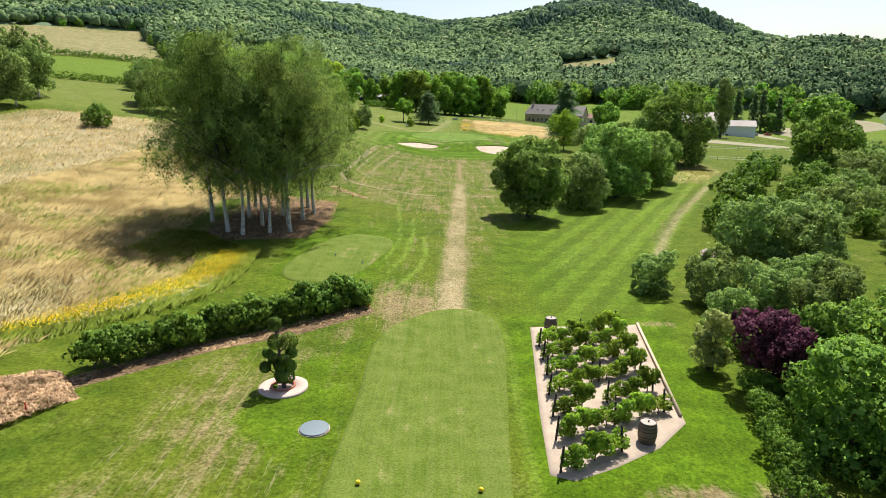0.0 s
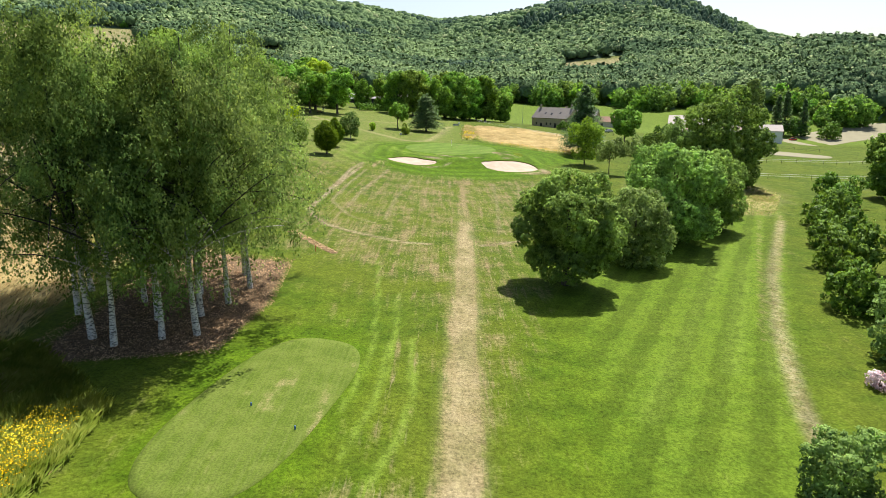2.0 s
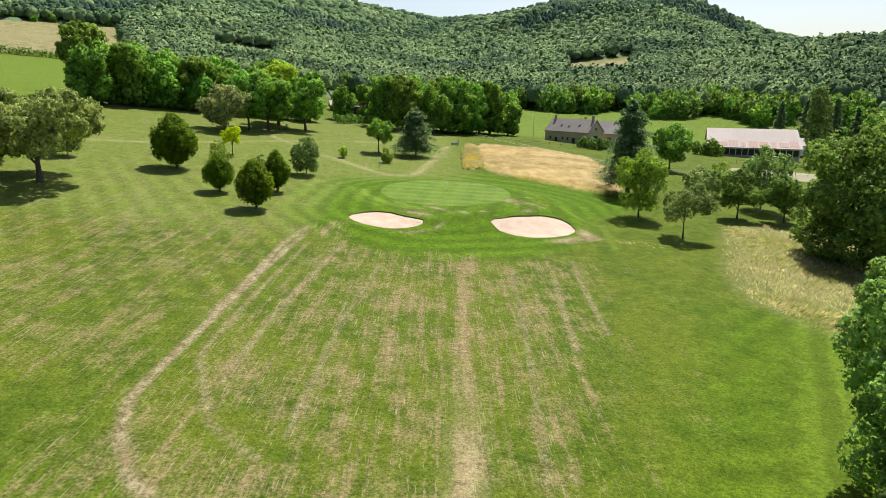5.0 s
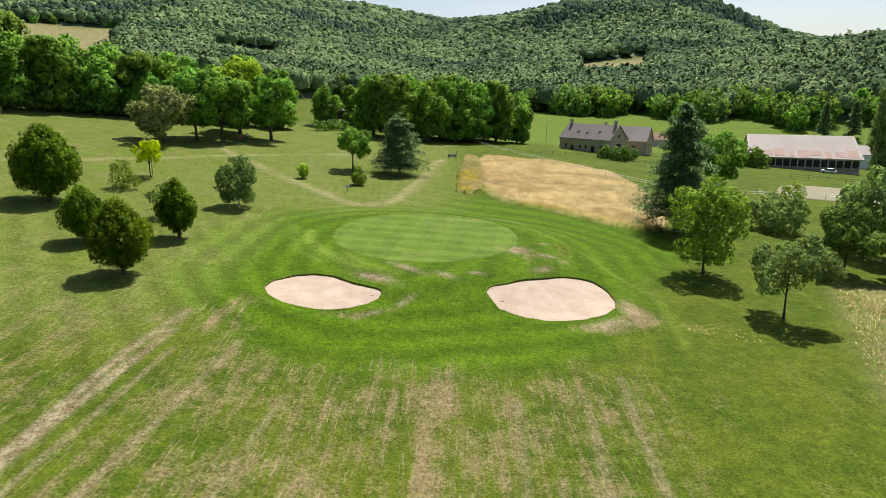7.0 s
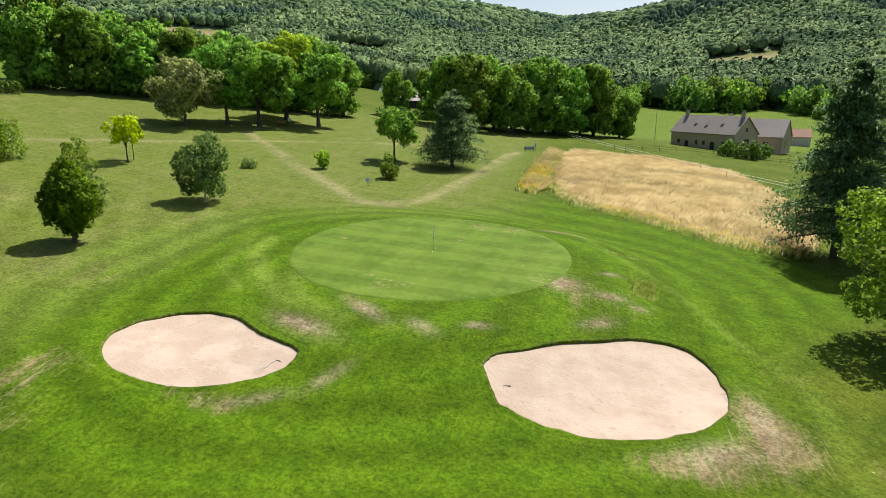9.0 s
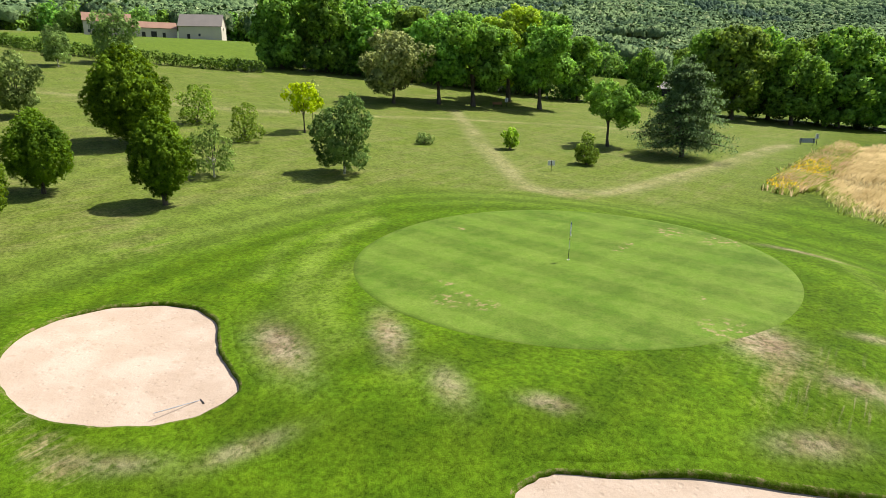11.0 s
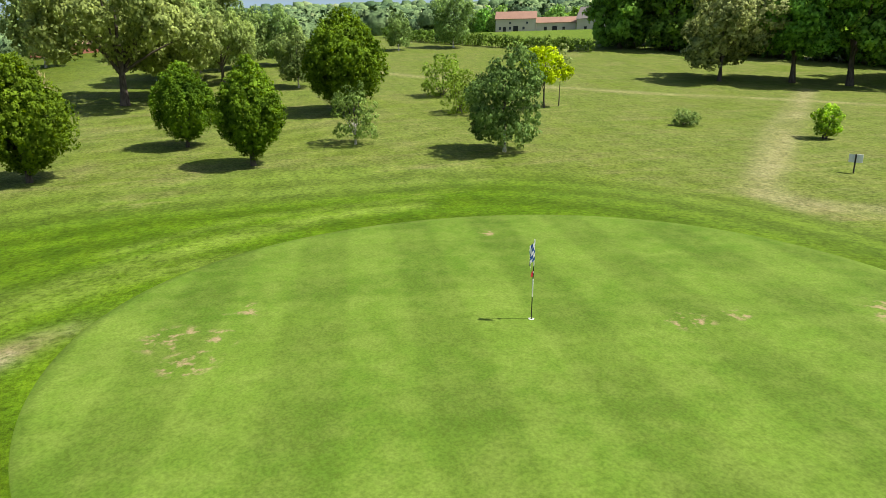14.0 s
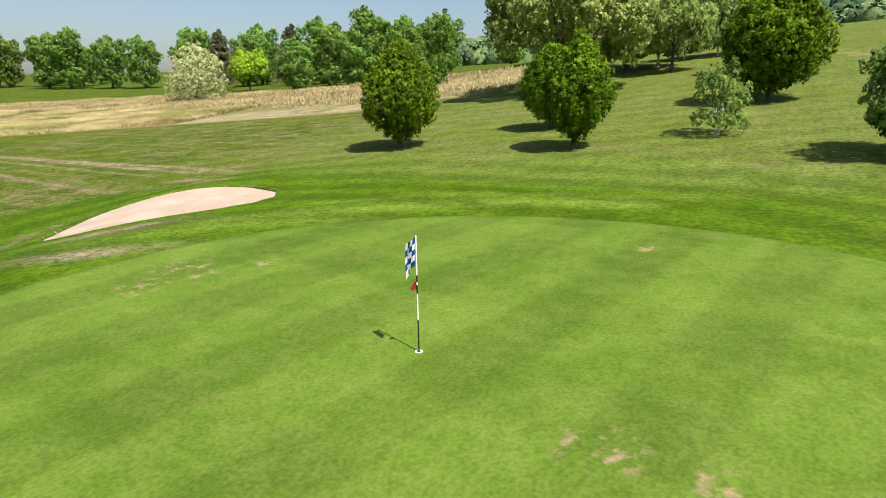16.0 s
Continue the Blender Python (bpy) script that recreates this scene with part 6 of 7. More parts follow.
STRIP = ((-29.5, 35.6), (-28.1, 36.4), (-25.7, 38.5), (-23.0, 42.0), (-20.0, 46.2), (-19.0, 50.0), (-18.3, 54.4), (-19.2, 58.6), (-21.8, 60.2), (-22.8, 57.0), (-21.9, 50.6), (-24.6, 44.0), (-27.0, 40.2), (-29.5, 37.4))
tufts("flower_stems", "green stems of a wildflower strip", RUSH_BLADE, scatter(STRIP, 16000, 131), 0.7, 0.03, 3, 8)
tufts("strip_weeds", "tall yellowing weeds at the end of a flower strip", RUSH_BLADE, scatter(((-21.6, 51.0), (-19.2, 52.0), (-18.4, 55.0), (-19.2, 59.4), (-21.8, 61.0), (-24.0, 59.0), (-22.6, 56.0)), 7000, 136), 0.9, 0.03, 3, 11, 0.4)
tufts("shade_weeds", "dark green weeds in the shade of birches", RUSH_BLADE, scatter(((-31, 66.5), (-28.0, 67.0), (-21.5, 62.0), (-21.0, 59.6), (-25.5, 56.5), (-31, 58)), 9000, 137), 0.55, 0.03, 3, 13)
blooms("yellow_flowers", "strip of bright yellow wild flowers", YELLOW_FLOWER, ((-28.6, 36.6), (-25.8, 39.2), (-23.2, 42.6), (-20.3, 46.8), (-19.3, 50.4), (-18.7, 54.4), (-19.4, 57.6), (-21.2, 58.4), (-22.0, 55.6), (-21.8, 51.0), (-24.2, 44.6), (-26.8, 40.6), (-28.8, 37.8)), 29000, 132, 0.95, 0.085)
blooms("white_flowers", "white daisies among yellow wild flowers", WHITE_FLOWER, ((-26.2, 38.8), (-22.8, 42.4), (-20.0, 46.4), (-19.0, 51.0), (-20.2, 51.4), (-21.6, 46.6), (-24.4, 42.4)), 3600, 133, 0.80, 0.08)
blooms("meadow_flowers", "yellow ragwort at the edge of standing hay", YELLOW_FLOWER, ((17, 217.6), (23, 214.8), (31, 207.5), (36, 203.6), (37, 206.5), (33, 208.5), (25, 216), (18, 219.4)), 4200, 134, 0.7, 0.12)
blooms("ragwort_flowers", "yellow flowers on a strip of tall weeds", YELLOW_FLOWER, ((6.3, 226), (8.6, 224.6), (10.2, 231), (11.0, 255), (8.0, 250)), 2200, 135, 0.8, 0.15)


# ---- vineyard plot ----
PLOT = ((6.7, 44.3), (15.2, 45.6), (14.2, 37.5), (13.3, 30.4), (11.0, 27.8), (8.2, 25.9), (6.1, 24.8), (5.0, 25.2), (5.4, 31.0), (6.2, 39.0))
pr = []
for a, b in zip(PLOT, PLOT[1:] + PLOT[:1]):
    for t in np.linspace(0, 1, 9, endpoint=False):
        pr.append((a[0] * (1 - t) + b[0] * t, a[1] * (1 - t) + b[1] * t))
drape("gravel_plot", np.array(pr), 0.045, GRAVEL, "pale gravel bed planted with vines", "gravel bed", 12)


def grapevine(seed):
    rng = np.random.default_rng(seed)
    e = thing("grapevine", 0, 0, 0, 0, "leafy green grapevine trained in a row on gravel", "grapevine", "vines in rows")
    pieces = [tube(np.array([[0, 0, -0.05], [0.03, 0, 0.3], [-0.02, 0.02, 0.6], [0, 0, 0.85]]), (0.045, 0.035, 0.03, 0.025), 6)]
    for s in (-1, 1):
        pieces.append(tube(np.array([[0, 0, 0.7], [0.3 * s, 0, 0.85], [0.7 * s, 0, 0.92]]), (0.025, 0.02, 0.012), 5))
    link("stem", mesh_from("stem", *join(pieces)), BARK, e)
    c = np.column_stack([rng.uniform(-0.75, 0.75, 13), rng.normal(0, 0.12, 13), rng.uniform(0.40, 1.20, 13)])
    v, f, _, nor = leafy(rng, c, rng.uniform(0.22, 0.36, 13), 1150, 0.12, 0.3, 1.0, 0.85)
    link("foliage", mesh_from("foliage", v, f, False, nor), VINE_LEAF, e)
    return e


def stake(height, r, name, label, material, group=""):
    e = part(name, lathe_bm(((r * 1.02, -0.2), (r, height * 0.5), (r * 0.96, height - 0.02), (r * 0.6, height)), 7), material, None, smooth=True)
    return tagged(e, label, "post", group)


vines = [grapevine(s) for s in (201, 202, 203)]
post = stake(1.45, 0.06, "vine_post", "dark wooden post at the end of a vine row", POST, "vine posts")
used = 0
posts_used = 0
ROWS_V = (((5.5, 25.36), (8.94, 27.34)), ((5.8, 28.23), (12.51, 31.57)), ((6.05, 30.67), (12.75, 34.21)), ((6.27, 33.21), (12.92, 37.21)), ((6.59, 35.91), (13.15, 39.98)), ((6.71, 38.24), (13.28, 42.68)), ((6.79, 40.55), (13.32, 44.87)))
rng = np.random.default_rng(9)
for (x0, y0), (x1, y1) in ROWS_V:
    length = math.hypot(x1 - x0, y1 - y0)
    turn = math.degrees(math.atan2(y1 - y0, x1 - x0))
    count = max(2, round(length / 1.35))
    for i in range(count):
        t = (i + 0.62) / count
        x, y = x0 + (x1 - x0) * t, y0 + (y1 - y0) * t
        if rng.random() < 0.08:
            continue
        m = Matrix.Translation((x, y, gz(x, y) + 0.03)) @ pose(0, 0, 0, 0, 0, turn + rng.uniform(-12, 12)) @ Matrix.Diagonal((1, 0.9, rng.uniform(0.75, 1.15), 1))
        if used < 3:
            vines[used].matrix_basis = m
        else:
            copy_thing(vines[used % 3], m)
        used += 1
    for t in ((0.0, 0.52, 1.0) if length > 5 else (0.0, 1.0)):
        x, y = x0 + (x1 - x0) * t, y0 + (y1 - y0) * t
        m = pose(x, y, gz(x, y), rng.uniform(-3, 3), rng.uniform(-3, 3) + (4 if t == 0 else 0), 0)
        if posts_used == 0:
            post.matrix_basis = m
        else:
            copy_thing(post, m)
        posts_used += 1


def barrel():
    """An old cask: each stave is its own piece, held by iron hoops."""
    e = thing("wine_barrel", 0, 0, 0, 0, "weathered upright wooden wine barrel with iron hoops", "barrel", "barrels in the vine plot")
    H, n = 1.14, 22
    prof = [(0.40 + 0.085 * math.sin(math.pi * t), H * t) for t in np.linspace(0, 1, 9)]
    bm = bmesh.new()
    w = math.pi / n * 0.985
    rings = []
    for r, z in prof:
        rings.append([bm.verts.new((rr * math.cos(a), rr * math.sin(a), z)) for rr, a in ((r - 0.03, -w), (r, -w), (r + 0.004, 0), (r, w), (r - 0.03, w))])
    for lo, hi in zip(rings, rings[1:]):
        for i in range(5):
            bm.faces.new((lo[i], lo[(i + 1) % 5], hi[(i + 1) % 5], hi[i]))
    bm.faces.new(rings[0][::-1])
    bm.faces.new(rings[-1])
    first = part("stave", bm, STAVE, e)
    for i in range(1, n):
        s = new("stave", first.data)
        s.matrix_basis = pose(0, 0, 0, 0, 0, 360 * i / n)
        s.parent = e
    for z in (0.06, 0.24, 0.42, 0.72, 0.90, 1.08):
        r = 0.40 + 0.085 * math.sin(math.pi * z / H) + 0.006
        part("hoop", lathe_bm(((r - 0.02, z - 0.025), (r, z - 0.025), (r, z + 0.025), (r - 0.02, z + 0.025)), 28), HOOP, e, "", smooth=False)
    part("barrel_head", lathe_bm(((0.37, H - 0.06), (0.37, H - 0.03), (0.2, H - 0.028)), 28), LID_WOOD, e, "pale grey wooden barrel head")
    part("bung", rod_bm((0.02, 0, H - 0.04), (0.02, 0, H + 0.07), 0.035, 10), POST, e)
    return e


cask = barrel()
cask.matrix_basis = pose(10.5, 28.35, gz(10.5, 28.35) + 0.05)
copy_thing(cask, pose(8.1, 43.5, gz(8.1, 43.5) + 0.05, 0, 0, 40))

ends = ((15.3, 45.6), (13.25, 31.0))
za, zb = gz(*ends[0]) + 0.16, gz(*ends[1]) + 0.16
bm = bmesh.new()
bmesh.ops.create_cone(bm, cap_ends=True, segments=14, radius1=0.10, radius2=0.09, depth=14.7, matrix=Matrix.Translation(((ends[0][0] + ends[1][0]) / 2, (ends[0][1] + ends[1][1]) / 2, (za + zb) / 2)) @ (Vector((ends[1][0] - ends[0][0], ends[1][1] - ends[0][1], zb - za))).to_track_quat("Z", "Y").to_matrix().to_4x4())
tagged(part("edging_log", bm, LOG, None, smooth=True), "long pale round timber edging a gravel bed", "log")

# ---- clipped tree on its paved ring ----
tx, ty = -9.3, 32.9
tz = gz(tx, ty)
ring_bm = lathe_bm(((1.42, -0.15), (1.42, 0.07), (1.36, 0.10), (0.72, 0.10), (0.70, 0.02)), 40)
ring = tagged(part("paved_ring", ring_bm, PAVER, None, "", pose(tx, ty, tz), True), "round pale pink paved ring in the grass", "paving")
for i in range(26):
    a = 2 * math.pi * i / 26
    b = new("kerb_stone", ring.children[0].data) if i else part("kerb_stone", box_bm(0.20, 0.11, 0.12, (0, 0, 0), 0.012), BRICK, ring, "small red kerb brick")
    b.parent = ring
    b.matrix_basis = pose(0.66 * math.cos(a), 0.66 * math.sin(a), 0.06, 0, 0, math.degrees(a) + 90)

topiary = thing("topiary_tree", tx, ty, tz + 0.05, 0, "clipped cloud-pruned yew with round leaf balls", "topiary")
rng = np.random.default_rng(31)
balls = ((0.28, 0.1, 0.62, 0.50), (0.05, -0.35, 0.78, 0.42), (0.45, 0.15, 1.25, 0.42), (-0.10, -0.1, 1.35, 0.40), (0.25, -0.2, 1.75, 0.44), (-0.45, 0.05, 1.75, 0.40), (0.55, 0.25, 2.05, 0.40), (-0.95, -0.05, 1.25, 0.38), (-0.80, 0.15, 2.05, 0.36), (0.42, 0.2, 2.75, 0.62), (-0.28, 0.0, 2.80, 0.52), (-0.30, 0.15, 3.85, 0.46), (-0.15, 0.2, 0.70, 0.45))
pieces = [tube(np.array([[0.05, 0, -0.1], [0.0, 0.05, 0.8], [-0.1, 0.0, 1.8], [-0.15, 0.1, 2.8], [-0.3, 0.15, 3.8]]), (0.14, 0.12, 0.09, 0.07, 0.04), 8)]
for x, y, z, r in balls[3:]:
    pieces.append(tube(np.array([[-0.05, 0.02, z - 0.55], [x * 0.5, y * 0.5, z - 0.35], [x, y, z]]), (0.05, 0.04, 0.03), 6))
link("trunk", mesh_from("trunk", *join(pieces)), BARK, topiary)
for x, y, z, r in balls:
    r = 0.86 * r
    d = unit(rng.normal(0, 1, (900, 3)))
    v, f, _, nor = cards(rng, d * r * rng.uniform(0.86, 1.02, (900, 1)), d * 2, 0.10, 0.6)
    link("leaf_ball", mesh_from("leaf_ball", v, f, False, nor), YEW_LEAF, topiary, "", pose(x, y, z))

cover = thing("manhole_cover", -6.6, 28.45, gz(-6.6, 28.45), 0, "round flat grey-blue metal cover in the lawn", "cover")
part("lid", lathe_bm(((0.76, 0.04), (0.76, 0.10), (0.73, 0.12), (0.02, 0.135)), 40), LID_STEEL, cover, "", smooth=False)
part("collar", lathe_bm(((0.80, -0.1), (0.80, 0.05), (0.70, 0.05), (0.70, 0.0)), 40), PAVER, cover)


def tee_marker(x, y):
    e = thing("tee_marker", x, y, gz(x, y) + 0.05, 0, "small round yellow tee marker on the grass", "tee marker", "tee markers")
    part("ball", lathe_bm(((0.03, 0.02), (0.09, 0.06), (0.115, 0.12), (0.09, 0.19), (0.03, 0.225)), 14), YELLOW_PAINT, e, "", smooth=True)
    part("spike", rod_bm((0, 0, -0.12), (0, 0, 0.04), 0.012, 6), BLACK_PAINT, e)


tee_marker(-3.75, 23.9)
tee_marker(1.7, 23.7)
for x, y in ((-10.9, 60.4), (-7.9, 58.2)):
    part_post = stake(0.22, 0.05, "tee_marker", "small blue tee marker on the grass", BLUE_PAINT, "tee markers")
    part_post.matrix_basis = pose(x, y, gz(x, y) + 0.04)
for x, y in ((-21.2, 28.4), (-6.0, 47.0), (-14.0, 94.5)):
    s = stake(0.75, 0.035, "boundary_stake", "thin red wooden marker stake", RED_PAINT, "red stakes")
    s.matrix_basis = pose(x, y, gz(x, y), 2, 3, 0)

# ---- flagstick ----
fx, fy = 2.24, 188.11
fz = gz(fx, fy) + 0.022
flag = thing("flagstick", fx, fy, fz, 0, "golf flagstick with chequered blue and white flag", "flagstick")
lean = Vector((0.06, -0.01, 2.18))
marks = (0.0, 0.62, 1.12, 1.28, 1.33, 1.46, 2.18)
paints = (BLACK_PAINT, WHITE_PAINT, BLACK_PAINT, WHITE_PAINT, BLACK_PAINT, WHITE_PAINT)
for a, b, m in zip(marks, marks[1:], paints):
    part("stick_section", rod_bm(lean * (a / 2.18), lean * (b / 2.18), 0.0135, 10), m, flag)
part("cup_rim", lathe_bm(((0.075, -0.02), (0.075, 0.006), (0.045, 0.008), (0.045, -0.02)), 24), WHITE_PAINT, flag, "white cup rim")
# the cloth hangs limp from the top of the stick, folded to a narrow pennant
nu, nv = 4, 5
away = Vector((0.55, -0.83, 0)).normalized()


def cloth(u, v):
    top = lean * (2.15 / 2.18)
    fold = 0.035 * math.sin(u * 5 + v * 2)
    side = Vector((-away.y, away.x, 0))
    return top + Vector((0, 0, -0.50 * v - 0.26 * u * (0.5 + 0.5 * v))) + away * (0.015 + 0.27 * u * (0.5 + 0.5 * v)) * (1.15 - 0.55 * v * (u > 0.6)) + side * fold


for i in range(nu):
    for j in range(nv):
        bm = bmesh.new()
        g = [[bm.verts.new(cloth((i + a / 2) / nu, (j + b / 2) / nv)) for b in range(3)] for a in range(3)]
        for a in range(2):
            for b in range(2):
                bm.faces.new((g[a][b], g[a + 1][b], g[a + 1][b + 1], g[a][b + 1]))
        bmesh.ops.solidify(bm, geom=bm.faces[:], thickness=0.003)
        part("flag_check", bm, (FLAG_BLUE, FLAG_WHITE)[(i + j) % 2], flag)
bm = bmesh.new()
base = lean * (1.37 / 2.18)
tri = [bm.verts.new(base + Vector((0, 0, 0.0))), bm.verts.new(base + Vector((0, 0, -0.17))), bm.verts.new(base + away * 0.13 + Vector((0, 0, -0.19))), bm.verts.new(base + away * 0.06 + Vector((-0.02, -0.01, -0.06)))]
bm.faces.new((tri[0], tri[1], tri[3]))
bm.faces.new((tri[1], tri[2], tri[3]))
bmesh.ops.solidify(bm, geom=bm.faces[:], thickness=0.003)
part("pennant", bm, FLAG_RED, flag, "small red pennant on the stick")


def rake(x, y, turn, drop):
    e = thing("bunker_rake", x, y, gz(x, y) - drop, turn, "dark bunker rake lying on the sand", "rake", "bunker rakes")
    part("head", box_bm(0.62, 0.05, 0.05, (0, 0, 0.05), 0.008), BLACK_PAINT, e)
    part("handle", rod_bm((0, 0, 0.08), (0, 1.55, 0.12), 0.016, 7), GREY_PAINT, e)
    first = None
    for i in range(11):
        t = part("tine", rod_bm((0, 0, 0.05), (0, 0, -0.02), 0.008, 5), BLACK_PAINT, e) if first is None else new("tine", first.data)
        first = first or t
        t.parent = e
        t.matrix_basis = pose(-0.28 + 0.056 * i, 0, 0)


rake(-2.3, 167.9, 165, 0.22)
rake(10.2, 169.0, 8, 0.16)
rake(21.9, 172.6, 195, 0.24)


def sign_board(x, y, turn, w, h, top, name, label, panel, posts=1, bars=3):
    e = thing(name, x, y, gz(x, y), turn, label, "sign")
    for i in range(posts):
        px = 0 if posts == 1 else (i - 0.5) * w * 0.8
        part("post", box_bm(0.07, 0.07, top + 0.2, (px, 0.05, -0.2), 0.006), POST, e)
    p = part("panel", box_bm(w, 0.03, h, (0, 0, top - h), 0.005), panel, e)
    for i in range(bars):
        part("text_bar", box_bm(w * 0.72, 0.006, h * 0.10, (0, -0.0195, top - h * (0.28 + 0.24 * i))), BLUE_PAINT if panel is WHITE_PAINT else WHITE_PAINT, p)
    return e


sign_board(-12.5, 216.2, 205, 0.75, 0.5, 1.15, "direction_sign", "small white direction sign on a dark post", WHITE_PAINT)
sign_board(5.2, 272.6, 195, 2.2, 0.7, 1.1, "tee_sign", "blue-grey wooden tee sign on two posts", GREY_PAINT, 2, 2)
sign_board(6.4, 274.0, 195, 0.5, 0.8, 1.9, "notice_board", "small upright white notice board", WHITE_PAINT)
sign_board(-44.0, 261.5, 215, 0.55, 0.75, 1.7, "notice_board", "small upright white notice board by a bench", WHITE_PAINT)

bench = thing("garden_bench", -45.0, 259.8, gz(-45.0, 259.8), 38, "dark red wooden bench beneath trees", "bench")
for i in range(4):
    part("seat_slat", box_bm(1.8, 0.09, 0.03, (0, -0.2 + 0.11 * i, 0.44), 0.006), BRICK, bench)
for i in range(3):
    part("back_slat", box_bm(1.8, 0.03, 0.09, (0, 0.24, 0.58 + 0.13 * i), 0.006), BRICK, bench)
for px in (-0.75, 0.75):
    part("leg", box_bm(0.07, 0.5, 0.44, (px, 0, 0), 0.006), POST, bench)
    part("back_post", box_bm(0.07, 0.05, 0.95, (px, 0.27, 0), 0.006), POST, bench)


# ---- fences ----
def fence(points, spacing, height, rails, material, post_material, label, r=0.05):
    e = thing("paddock_fence", 0, 0, 0, 0, label, "fence", "paddock fences")
    first = None
    prev = None
    for (x0, y0), (x1, y1) in zip(points, points[1:]):
        n = max(1, round(math.hypot(x1 - x0, y1 - y0) / spacing))
        for i in range(n + 1):
            t = i / n
            x, y = x0 + (x1 - x0) * t, y0 + (y1 - y0) * t
            z = gz(x, y)
            p = part("post", lathe_bm(((r, -0.3), (r, height - 0.02), (r * 0.6, height + 0.05)), 7), post_material, e) if first is None else new("post", first.data)
            first = first or p
            p.parent = e
            p.matrix_basis = pose(x, y, z)
            if prev is not None and i > 0:
                for h in rails:
                    part("rail", rod_bm((prev[0], prev[1], prev[2] + h * height), (x, y, z + h * height), 0.028, 5), material, e)
            prev = (x, y, z)


fence(((8, 336), (11.6, 329), (20, 306), (33.6, 278), (39, 268)), 5.5, 1.15, (0.55, 0.95), WHITE_PAINT, POST, "paddock fence of dark posts and white tape")
fence(((39, 268), (49.6, 250.3), (62.3, 244), (86.5, 246), (108, 258)), 6.0, 1.15, (0.55, 0.95), WHITE_PAINT, POST, "paddock fence of dark posts and white tape")
fence(((27.8, 303.3), (44.8, 307.6), (58, 300), (72, 292)), 5.0, 1.15, (0.5, 0.95), POST, POST, "dark wooden post and rail paddock fence")
fence(((69.8, 228.6), (72.6, 248)), 5.0, 1.2, (0.55, 0.95), WHITE_PAINT, POST, "paddock fence of dark posts and white tape")
fence(((71.7, 174), (99.6, 177.2), (125, 186)), 6.0, 1.2, (0.55, 0.95), WHITE_PAINT, POST, "paddock fence of dark posts and white tape")
fence(((85, 208), (106, 214), (138, 226)), 6.0, 1.2, (0.55, 0.95), WHITE_PAINT, POST, "paddock fence of dark posts and white tape")
fence(((100, 286), (122, 280), (150, 276)), 5.0, 1.2, (0.5, 0.95), POST, POST, "dark wooden post and rail paddock fence")

for i, ring_pts in enumerate((((80, 247), (88, 266), (104, 268), (122, 262), (140, 254), (128, 240), (104, 243)), ((186, 352), (204, 358), (234, 380), (300, 420), (284, 440), (226, 412), (190, 382)))):
    drape("yard_%d" % (i + 1), smooth_ring(ring_pts, 60), 0.10, DIRT, "pale trodden dirt yard between paddocks", "yard", 10)


